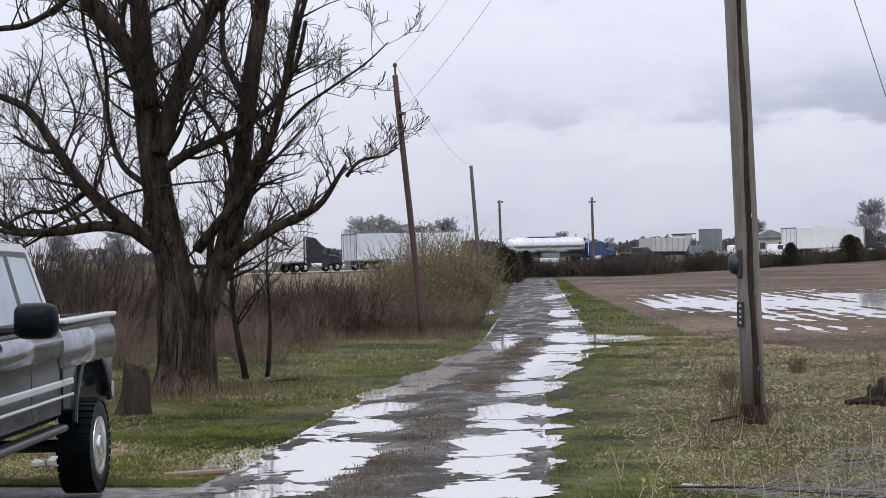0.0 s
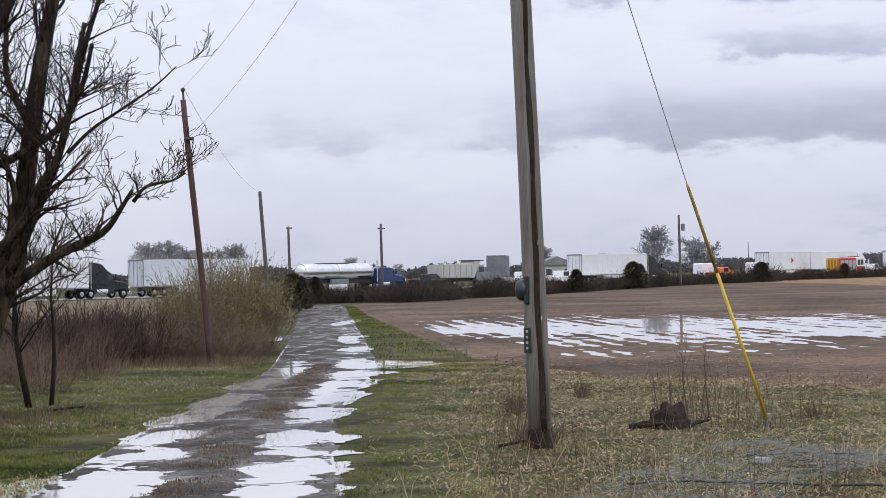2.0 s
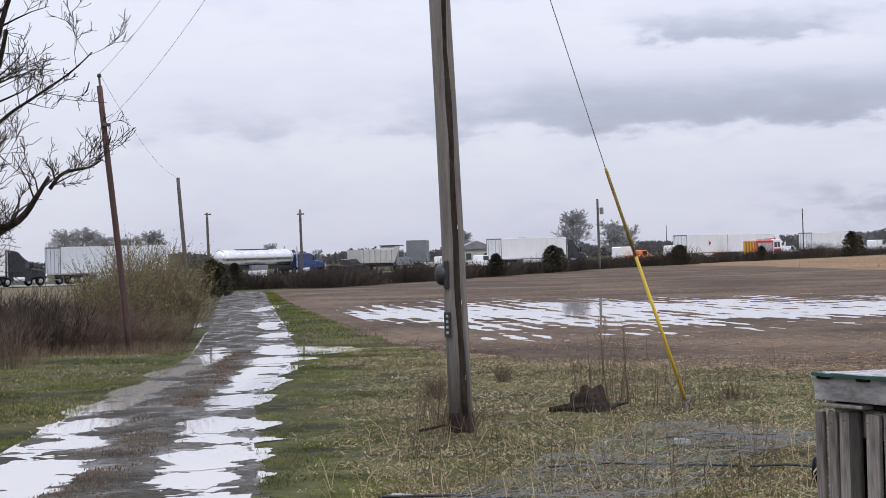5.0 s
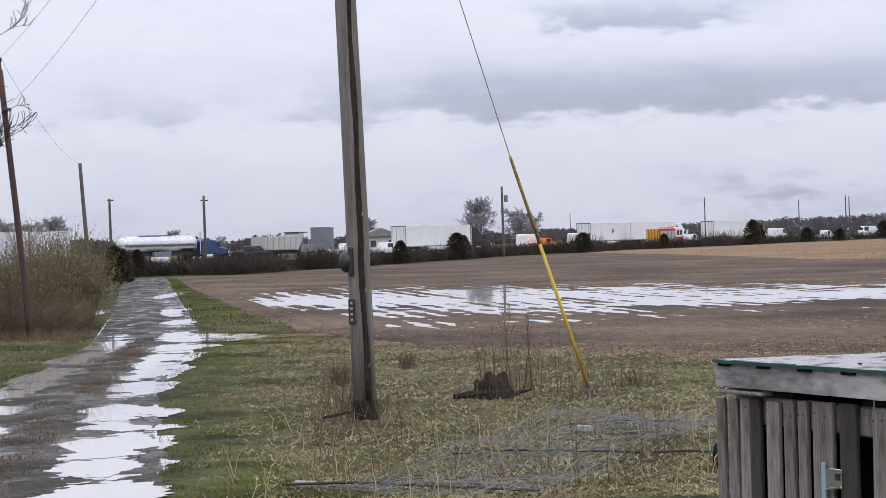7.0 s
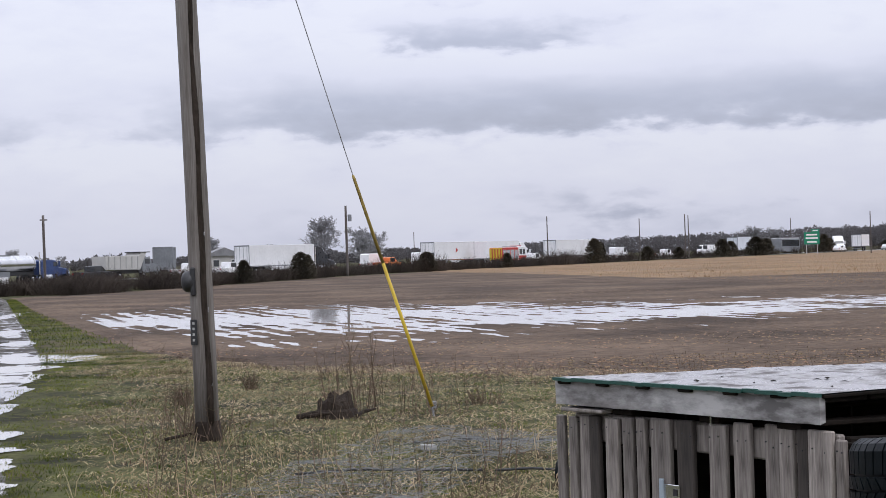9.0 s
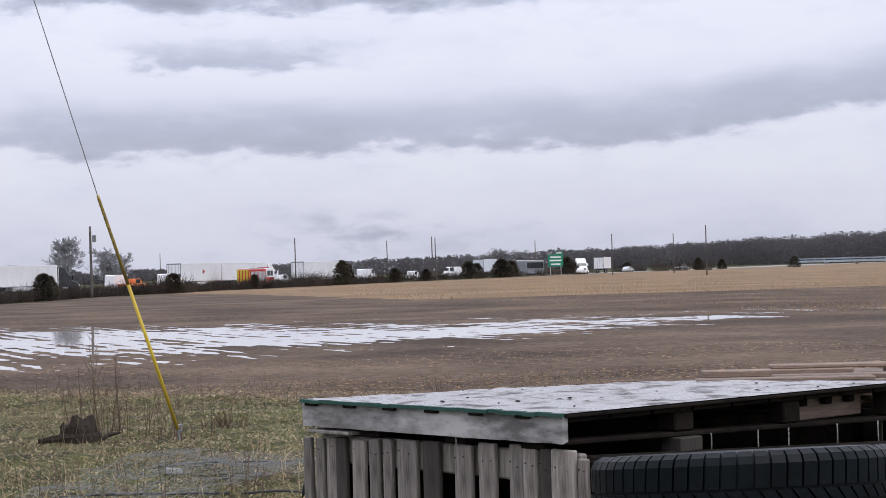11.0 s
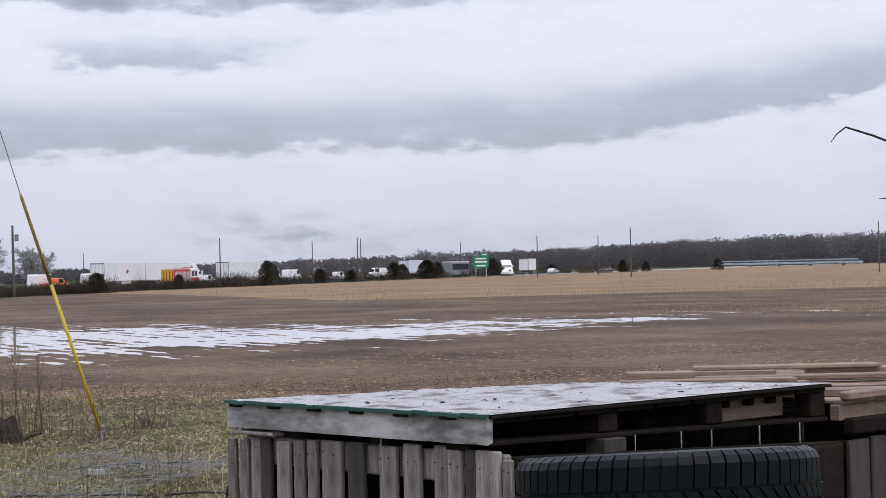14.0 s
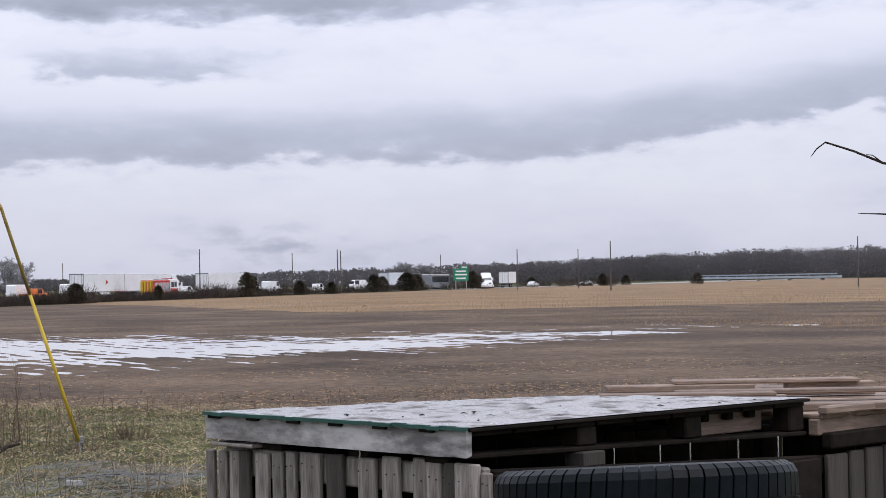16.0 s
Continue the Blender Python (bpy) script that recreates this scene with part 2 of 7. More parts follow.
M = {
    "grass_ground": material("grass_ground", (0.02, 0.02, 0.010), (0.088, 0.09, 0.034), 0.7, 0.95, 0.8, 6.0, c=(0.10, 0.078, 0.046), spot=0.06, spec=0.15, sharp=5.5),
    "blade": material("grass_blade", (0.028, 0.05, 0.010), (0.19, 0.215, 0.046), 0.4, 0.7, 0.0, 3.0, c=(0.19, 0.16, 0.08), spot=0.05, spec=0.15, island=0.22, sharp=5.0, thin=0.45),
    "straw": material("dry_straw", (0.24, 0.185, 0.095), (0.62, 0.53, 0.34), 0.8, 0.8, 0.0, 9.0, spec=0.15, island=0.25, thin=0.3),
    "stubble": material("corn_stubble", (0.23, 0.155, 0.085), (0.44, 0.315, 0.185), 0.1, 0.85, 0.0, 2.0, spec=0.15, island=0.25, thin=0.3),
    "weed": material("dead_weed", (0.085, 0.06, 0.042), (0.24, 0.185, 0.125), 0.8, 0.85, 0.0, 9.0, spec=0.15, island=0.3, thin=0.2),
    "gravel": material("wet_gravel", (0.035, 0.031, 0.025), (0.235, 0.228, 0.215), 0.9, 0.7, 1.0, 6.0, c=(0.055, 0.047, 0.03), spot=0.13, dist=0.03, spec=0.3, sharp=5.5),
    "soil": material("field_soil", (0.042, 0.028, 0.019), (0.15, 0.106, 0.074), 0.14, 0.9, 0.9, 3.2, c=(0.055, 0.04, 0.03), spot=0.07, sharp=4.8, spec=0.2, dist=0.05),
    "stubble_ground": material("stubble_ground", (0.13, 0.084, 0.046), (0.29, 0.195, 0.112), 0.08, 0.9, 0.6, 1.2, c=(0.19, 0.14, 0.1), spot=0.05, spec=0.2, dist=0.05),
    "dry_ground": material("dry_pasture", (0.075, 0.058, 0.036), (0.185, 0.148, 0.095), 0.25, 0.95, 0.6, 3.0, c=(0.10, 0.10, 0.05), spot=0.04, spec=0.15, sharp=4.5),
    "asphalt": material("worn_asphalt", (0.22, 0.22, 0.22), (0.33, 0.33, 0.33), 0.3, 0.7, 0.2, 9.0),
    "pole": material("weathered_pole", (0.10, 0.085, 0.072), (0.25, 0.23, 0.21), 3.0, 0.85, 0.5, 22.0, stretch=(3, 3, 0.16), c=(0.04, 0.03, 0.024), spot=0.06),
    "redpole": material("brown_pole", (0.045, 0.024, 0.022), (0.105, 0.055, 0.05), 3.0, 0.85, 0.4, 22.0, stretch=(3, 3, 0.2)),
    "darkpole": material("dark_pole", (0.07, 0.06, 0.055), (0.14, 0.12, 0.11), 3.0, 0.85, 0.3, 22.0, stretch=(3, 3, 0.2)),
    "wire": material("grey_wire", (0.24, 0.24, 0.25), (0.36, 0.36, 0.37), 3.0, 0.5, 0.0, 20.0, metal=0.2),
    "fence_wire": material("old_fence_wire", (0.13, 0.135, 0.13), (0.25, 0.255, 0.25), 3.0, 0.7, 0.0, 20.0),
    "yellow": material("yellow_sleeve", (0.52, 0.35, 0.03), (0.66, 0.48, 0.05), 4.0, 0.5, 0.1, 20.0, stretch=(1, 1, 0.3), c=(0.3, 0.22, 0.07), spot=-0.02),
    "sleeve_old": material("faded_sleeve", (0.22, 0.16, 0.05), (0.42, 0.3, 0.07), 4.0, 0.6, 0.1, 20.0, stretch=(1, 1, 0.5)),
    "black": material("black_plastic", (0.012, 0.012, 0.013), (0.03, 0.03, 0.032), 4.0, 0.4, 0.1, 30.0),
    "bark": material("dark_bark", (0.011, 0.009, 0.0075), (0.09, 0.069, 0.052), 2.6, 0.9, 1.0, 12.0, stretch=(3, 3, 0.4), sharp=5.5, c=(0.13, 0.088, 0.06), spot=-0.03, dist=0.04, spec=0.15),
    "twig": material("bare_twig", (0.018, 0.013, 0.011), (0.05, 0.037, 0.03), 1.0, 0.85, 0.0, 8.0, spec=0.15),
    "brush": material("reddish_brush", (0.07, 0.046, 0.037), (0.22, 0.16, 0.125), 0.5, 0.9, 0.0, 6.0, vary=0.25, spec=0.2),
    "olive": material("budding_twigs", (0.15, 0.148, 0.058), (0.27, 0.26, 0.105), 0.9, 0.85, 0.0, 8.0, spec=0.2),
    "farbrush": material("grey_brush", (0.032, 0.025, 0.021), (0.085, 0.068, 0.056), 0.6, 0.9, 0.0, 5.0, vary=0.3, spec=0.2),
    "cedar": material("dark_cedar", (0.034, 0.031, 0.023), (0.09, 0.078, 0.056), 1.2, 0.85, 0.0, 8.0, vary=0.25, spec=0.2),
    # distance haze is painted into the greys of far trees and woods
    "fartree": material("hazed_bare_tree", (0.21, 0.21, 0.22), (0.33, 0.325, 0.335), 0.4, 0.9, 0.0, 3.0, vary=0.2, spec=0.1),
    "woods": material("hazed_woods", (0.095, 0.09, 0.093), (0.15, 0.143, 0.146), 0.02, 0.95, 0.0, 0.2, spec=0.0, thin=0.5),
    "plank": material("grey_pallet_wood", (0.10, 0.084, 0.074), (0.42, 0.375, 0.335), 2.5, 0.8, 0.45, 26.0, stretch=(5, 5, 0.4), c=(0.06, 0.047, 0.04), spot=0.05, vary=0.3, dist=0.004),
    # stained plank; its depth of tone also paints the side wall's shade
    "plank_dark": material("stained_shaded_plank", (0.024, 0.02, 0.017), (0.085, 0.07, 0.06), 2.5, 0.85, 0.35, 26.0, stretch=(5, 5, 0.4), c=(0.03, 0.025, 0.022), spot=0.04, vary=0.2, dist=0.004),
    "plank_h": material("silver_board", (0.13, 0.122, 0.118), (0.52, 0.505, 0.49), 2.2, 0.5, 0.4, 9.0, stretch=(1.6, 1.2, 4), c=(0.09, 0.072, 0.062), spot=0.04, dist=0.004, sharp=4.6),
    "plank_r": material("red_brown_board", (0.10, 0.066, 0.05), (0.32, 0.235, 0.18), 2.0, 0.7, 0.3, 24.0, stretch=(0.6, 0.6, 5), vary=0.2, dist=0.004),
    # wet wood whose near-black colour paints the shade inside the shed
    "dark_wood": material("shaded_wet_wood", (0.005, 0.0038, 0.003), (0.021, 0.0155, 0.012), 3.0, 0.85, 0.3, 24.0, dist=0.004, spec=0.12),
    "greentrim": material("green_edge", (0.008, 0.05, 0.037), (0.02, 0.085, 0.065), 5.0, 0.5, 0.1, 30.0),
    "tyre": material("tyre_rubber", (0.002, 0.0035, 0.0045), (0.0045, 0.0075, 0.0095), 5.0, 0.38, 0.15, 40.0, dist=0.003, spec=0.11),
    "white": material("white_trailer_paint", (0.70, 0.70, 0.71), (0.82, 0.82, 0.83), 0.4, 0.4, 0.05, 3.0, c=(0.6, 0.59, 0.58), spot=0.0),
    "lightblue": material("pale_trailer_paint", (0.55, 0.58, 0.62), (0.68, 0.71, 0.75), 0.4, 0.4, 0.05, 3.0),
    "greytruck": material("grey_truck_panel", (0.14, 0.15, 0.16), (0.22, 0.23, 0.245), 0.6, 0.5, 0.05, 3.0),
    "darkcab": material("black_cab_paint", (0.012, 0.013, 0.016), (0.028, 0.03, 0.035), 1.0, 0.3, 0.0, 4.0),
    "bluecab": material("blue_cab_paint", (0.02, 0.04, 0.12), (0.04, 0.07, 0.18), 1.0, 0.3, 0.0, 4.0),
    "steel": material("polished_steel", (0.62, 0.63, 0.64), (0.75, 0.75, 0.76), 1.0, 0.22, 0.05, 6.0, metal=1.0),
    "chrome": material("chrome", (0.7, 0.7, 0.71), (0.8, 0.8, 0.8), 2.0, 0.18, 0.0, 9.0, metal=1.0),
    "glass": material("dark_window_glass", (0.03, 0.034, 0.04), (0.05, 0.055, 0.06), 2.0, 0.12, 0.0, 6.0, spec=1.0),
    # light metallic colour paints the sky's reflection into the side glass
    "pale_glass": material("sky_lit_window", (0.33, 0.39, 0.41), (0.4, 0.46, 0.48), 2.0, 0.1, 0.0, 6.0, metal=0.8),
    "red": material("fire_engine_red", (0.38, 0.02, 0.015), (0.5, 0.04, 0.03), 1.0, 0.35, 0.0, 4.0),
    "orange": material("orange_paint", (0.6, 0.14, 0.03), (0.75, 0.24, 0.06), 1.0, 0.4, 0.0, 4.0),
    "hivis": material("yellow_chevron", (0.5, 0.38, 0.02), (0.6, 0.46, 0.04), 1.0, 0.4, 0.0, 4.0),
    "signgreen": material("green_road_sign", (0.005, 0.19, 0.10), (0.01, 0.24, 0.14), 1.0, 0.45, 0.0, 4.0),
    "signwhite": material("white_sign_paint", (0.75, 0.75, 0.75), (0.83, 0.83, 0.83), 1.0, 0.5, 0.0, 4.0),
    "navy": material("dark_pickup_paint", (0.008, 0.011, 0.013), (0.013, 0.018, 0.02), 1.5, 0.11, 0.0, 5.0, spec=0.28),
    # silver of trim and cars; on the pickup's roof and rails, painted sky shine
    "silver": material("silver_paint_and_shine", (0.55, 0.57, 0.58), (0.66, 0.68, 0.69), 1.5, 0.2, 0.0, 5.0, metal=0.25),
    # bright metal colour that paints reflected sky onto dark bodywork
    "sheen": material("sky_sheen_paint", (0.30, 0.315, 0.335), (0.42, 0.44, 0.46), 1.5, 0.2, 0.0, 5.0, metal=0.92),
    "lamp_red": material("red_lens", (0.3, 0.01, 0.01), (0.4, 0.02, 0.02), 3.0, 0.25, 0.0, 9.0),
    "bridge": material("blue_grey_rail", (0.28, 0.34, 0.38), (0.4, 0.46, 0.5), 0.3, 0.6, 0.0, 3.0),
    "concrete": material("concrete", (0.3, 0.3, 0.29), (0.42, 0.42, 0.4), 0.5, 0.8, 0.1, 4.0),
    "roofing": material("grey_roofing", (0.17, 0.17, 0.18), (0.25, 0.25, 0.26), 0.8, 0.8, 0.1, 6.0),
    "siding": material("pale_siding", (0.4, 0.39, 0.37), (0.5, 0.49, 0.47), 0.8, 0.7, 0.1, 6.0),
    "log": material("dark_stump", (0.018, 0.014, 0.011), (0.058, 0.045, 0.036), 5.0, 0.9, 0.8, 22.0, stretch=(2, 2, 0.5), dist=0.02, spec=0.12),
    "cutwood": material("cut_wood_face", (0.24, 0.17, 0.1), (0.4, 0.3, 0.19), 6.0, 0.8, 0.2, 30.0),
}


def water_material(name, tint, rough):
    m = bpy.data.materials.new(name)
    m.use_nodes = True
    t = m.node_tree
    p = t.nodes["Principled BSDF"]
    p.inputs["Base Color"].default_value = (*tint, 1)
    p.inputs["IOR"].default_value = 1.45
    p.inputs["Specular IOR Level"].default_value = 1.0
    n = t.nodes.new("ShaderNodeTexNoise")
    n.inputs["Scale"].default_value, n.inputs["Detail"].default_value = 5.0, 3.0
    tc = t.nodes.new("ShaderNodeTexCoord")
    t.links.new(tc.outputs["Object"], n.inputs["Vector"])
    b = t.nodes.new("ShaderNodeBump")
    b.inputs["Strength"].default_value, b.inputs["Distance"].default_value = 0.06, 0.002
    t.links.new(n.outputs[0], b.inputs["Height"])
    t.links.new(b.outputs[0], p.inputs["Normal"])
    p.inputs["Roughness"].default_value = rough
    return m


# pale tint paints extra sky reflection into the water's own colour
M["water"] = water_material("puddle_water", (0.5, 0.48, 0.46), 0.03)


# ---------------------------------------------------------------- mesh helpers
class Shape:
    """Collects vertices and faces for one mesh."""

    def __init__(self):
        self.v, self.f = [], []

    def add(self, verts, faces):
        k = len(self.v)
        self.v.extend(tuple(p) for p in verts)
        self.f.extend(tuple(i + k for i in f) for f in faces)
        return self

    def box(self, x0, y0, z0, x1, y1, z1, b=0.0, m=None):
        """A box with its edges cut off by b."""
        c = Vector(((x0 + x1) / 2, (y0 + y1) / 2, (z0 + z1) / 2))
        h = Vector((abs(x1 - x0) / 2, abs(y1 - y0) / 2, abs(z1 - z0) / 2))
        b = max(min(b, min(h) * 0.6), 0.0)
        pts, faces, idx = [], [], {}
        if b <= 0:
            for sx in (-1, 1):
                for sy in (-1, 1):
                    for sz in (-1, 1):
                        pts.append(c + Vector((sx * h.x, sy * h.y, sz * h.z)))
            faces = [(0, 1, 3, 2), (4, 6, 7, 5), (0, 4, 5, 1), (2, 3, 7, 6), (0, 2, 6, 4), (1, 5, 7, 3)]
        else:
            for s in ((a, d, e) for a in (-1, 1) for d in (-1, 1) for e in (-1, 1)):
                for ax in range(3):
                    q = [s[i] * (h[i] - (0 if i == ax else b)) for i in range(3)]
                    idx[s, ax] = len(pts)
                    pts.append(c + Vector(q))
            for ax in range(3):
                o = [i for i in range(3) if i != ax]
                for sg in (-1, 1):
                    ring = []
                    for p, q in ((-1, -1), (1, -1), (1, 1), (-1, 1)):
                        s = [0, 0, 0]
                        s[ax], s[o[0]], s[o[1]] = sg, p, q
                        ring.append(idx[tuple(s), ax])
                    faces.append(tuple(ring))
                for p in (-1, 1):
                    for q in (-1, 1):
                        s0, s1 = [0, 0, 0], [0, 0, 0]
                        s0[o[0]] = s1[o[0]] = p
                        s0[o[1]] = s1[o[1]] = q
                        s0[ax], s1[ax] = -1, 1
                        faces.append((idx[tuple(s0), o[0]], idx[tuple(s1), o[0]], idx[tuple(s1), o[1]], idx[tuple(s0), o[1]]))
            for s in ((a, d, e) for a in (-1, 1) for d in (-1, 1) for e in (-1, 1)):
                faces.append((idx[s, 0], idx[s, 1], idx[s, 2]))
            fixed = []
            for f in faces:
                n = (pts[f[1]] - pts[f[0]]).cross(pts[f[2]] - pts[f[0]])
                fixed.append(f if n.dot(pts[f[0]] + pts[f[2]] - 2 * c) > 0 else f[::-1])
            faces = fixed
        if m is not None:
            pts = [m @ p for p in pts]
        return self.add(pts, faces)

    def tube(self, pts, radii, n=6, caps=True):
        """A tapered tube along points."""
        pts = [Vector(p) for p in pts]
        k, rings = len(self.v), len(pts)
        ref = Vector((0.31, 0.87, 0.11))
        for i, p in enumerate(pts):
            d = (pts[min(i + 1, rings - 1)] - pts[max(i - 1, 0)])
            d = d.normalized() if d.length > 1e-9 else Vector((0, 0, 1))
            a = d.cross(ref)
            a = a.normalized() if a.length > 1e-4 else d.cross(Vector((1, 0, 0))).normalized()
            b = d.cross(a)
            for j in range(n):
                w = 2 * math.pi * j / n
                self.v.append(tuple(p + (a * math.cos(w) + b * math.sin(w)) * radii[i]))
        for i in range(rings - 1):
            for j in range(n):
                j2 = (j + 1) % n
                self.f.append((k + i * n + j, k + i * n + j2, k + (i + 1) * n + j2, k + (i + 1) * n + j))
        if caps and n > 2:
            self.f.append(tuple(k + j for j in range(n))[::-1])
            self.f.append(tuple(k + (rings - 1) * n + j for j in range(n)))
        return self

    def lathe(self, profile, n=32, axis="z", at=(0, 0, 0), closed=False):
        """Turns (radius, height) pairs round an axis."""
        k = len(self.v)
        for rr, hh in profile:
            for j in range(n):
                w = 2 * math.pi * j / n
                q = (rr * math.cos(w), rr * math.sin(w), hh)
                if axis == "x":
                    q = (hh, q[0], q[1])
                elif axis == "y":
                    q = (q[0], hh, q[1])
                self.v.append((q[0] + at[0], q[1] + at[1], q[2] + at[2]))
        m = len(profile)
        for i in range(m if closed else m - 1):
            for j in range(n):
                j2, i2 = (j + 1) % n, (i + 1) % m
                self.f.append((k + i * n + j, k + i * n + j2, k + i2 * n + j2, k + i2 * n + j))
        if not closed:
            self.f.append(tuple(k + j for j in range(n))[::-1])
            self.f.append(tuple(k + (m - 1) * n + j for j in range(n)))
        return self

    def prism(self, outline, y0, y1, inset=0.0):
        """An outline in x and z drawn out along y, its two ends drawn in a little."""
        n = len(outline)
        cx, cz = sum(p[0] for p in outline) / n, sum(p[1] for p in outline) / n
        rows = []
        for y, s in ((y0, inset), (y0 + inset, 0), (y1 - inset, 0), (y1, inset)) if inset else ((y0, 0), (y1, 0)):
            rows.append([(x + (s if x < cx else -s), y, z + (s if z < cz else -s)) for x, z in outline])
        k = len(self.v)
        for row in rows:
            self.v.extend(row)
        for i in range(len(rows) - 1):
            for j in range(n):
                j2 = (j + 1) % n
                self.f.append((k + i * n + j, k + i * n + j2, k + (i + 1) * n + j2, k + (i + 1) * n + j))
        self.f.append(tuple(k + j for j in range(n))[::-1])
        self.f.append(tuple(k + (len(rows) - 1) * n + j for j in range(n)))
        return self

    def mesh(self, name, mat, smooth=False, fix=False):
        me = bpy.data.meshes.new(name)
        me.from_pydata(self.v, [], self.f)
        if fix:
            bm = bmesh.new()
            bm.from_mesh(me)
            bmesh.ops.recalc_face_normals(bm, faces=bm.faces)
            bm.to_mesh(me)
            bm.free()
        me.materials.append(mat)
        if smooth:
            me.polygons.foreach_set("use_smooth", [True] * len(me.polygons))
        me.update()
        return me


def part(name, shape, mat, parent, label="", smooth=False, fix=False):
    ob = new(name, shape.mesh(name, M[mat] if isinstance(mat, str) else mat, smooth, fix))
    ob.parent = parent
    if label:
        ob["label"] = label
    return ob


def thing(name, label, category, group="", kind="", at=None):
    ob = new(name)
    ob.empty_display_size = 0.2
    tagged(ob, label, category, group, kind)
    if at is not None:
        ob.matrix_basis = at
    return ob


def solid(name, shape, mat, label, category, group="", kind="", at=None, smooth=False, fix=False):
    ob = new(name, shape.mesh(name, M[mat] if isinstance(mat, str) else mat, smooth, fix))
    tagged(ob, label, category, group, kind)
    if at is not None:
        ob.matrix_basis = at
    return ob


def polar(a, d, z=0.0):
    """A place at a heading (degrees to the right of north) and distance."""
    return Vector((d * math.sin(radians(a)), d * math.cos(radians(a)), z))


rnd = random.Random(7)
rng = np.random.default_rng(11)

# ---------------------------------------------------------------- ground
def sheet(name, xs, ys, z, mat, label, category, relief=0.0, freq=0.3):
    s = Shape()
    for y in ys:
        for x in xs:
            s.v.append((x, y, z + (relief * noise.noise((x * freq, y * freq, 3.1)) if relief else 0)))
    n = len(xs)
    for j in range(len(ys) - 1):
        for i in range(n - 1):
            k = j * n + i
            s.f.append((k, k + 1, k + n + 1, k + n))
    return solid(name, s, mat, label, category, kind="structure")


def strip(name, left, right, z, mat, label, category, rag=0.3, step=0.5, freq=1.2, seed=0.0, relief=0.0, across=10):
    """A band of ground between two lines (x, y), its edges ragged."""
    def along(line):
        pts = []
        for (x0, y0), (x1, y1) in zip(line, line[1:]):
            n = max(2, int(math.hypot(x1 - x0, y1 - y0) / step))
            pts += [(x0 + (x1 - x0) * i / n, y0 + (y1 - y0) * i / n) for i in range(n)]
        return pts + [line[-1]]
    a, b = along(left), along(right)
    n = max(len(a), len(b))
    a = [a[int(i * (len(a) - 1) / (n - 1))] for i in range(n)]
    b = [b[int(i * (len(b) - 1) / (n - 1))] for i in range(n)]
    s = Shape()
    for i in range(n):
        p, q = Vector(a[i]), Vector(b[i])
        d = (q - p).normalized()
        p = p + d * rag * (noise.noise((p.x * freq, p.y * freq, seed)) + 0.5 * noise.noise((p.x * freq * 4, p.y * freq * 4, seed)))
        q = q + d * rag * (noise.noise((q.x * freq, q.y * freq, seed + 9)) + 0.5 * noise.noise((q.x * freq * 4, q.y * freq * 4, seed + 9)))
        for j in range(across + 1):
            w = p + (q - p) * (j / across)
            dz = relief * noise.noise((w.x * 1.3, w.y * 0.9, seed)) * min(1, j, across - j) if relief else 0
            s.v.append((w.x, w.y, z + dz))
    for i in range(n - 1):
        for j in range(across):
            k = i * (across + 1) + j
            s.f.append((k, k + 1, k + across + 2, k + across + 1))
    return solid(name, s, mat, label, category, kind="structure")


far = [-3500, -1500, -700, -300, -150, -80, -40, -20, -10, 0, 10, 20, 40, 80, 150, 300, 700, 1500, 3500]
sheet("ground", far, far, -0.042, "grass_ground", "rough grass ground reaching the horizon", "ground")

FIELD_NEAR = [(-18.5, 128), (-12.5, 92), (-6.9, 62), (-2.8, 42.2), (0.3, 35), (4.6, 32.2), (12, 31), (22, 31), (40, 27)]
FIELD_FAR = [(-14.7, 133), (-3.4, 171), (8, 214), (38, 275), (106, 396), (164, 495), (350, 807), (520, 870), (900, 700)]
strip("field_soil", FIELD_NEAR, FIELD_FAR, -0.037, "soil", "bare brown ploughed field", "field", rag=0.8, step=2.0, freq=0.5, across=30)
strip("field_stubble", [(12, 250), (22.5, 200), (27.7, 118), (27.8, 84), (35.4, 67), (60, 50), (110, 30)],
      [(30, 262), (60, 318), (106, 396), (164, 495), (350, 807), (520, 870), (900, 700)], -0.03, "stubble_ground",
      "tan corn stubble field", "field", rag=1.6, step=2.0, freq=0.3, seed=2.0, across=30)


strip("rough_pasture", [(-62, 58), (-92, 110), (-128, 152)], [(-14, 58), (-22.5, 112), (-46, 192)], -0.039, "dry_ground", "dry brown rough grass before the highway", "pasture", rag=1.0, step=1.0, seed=3.0)


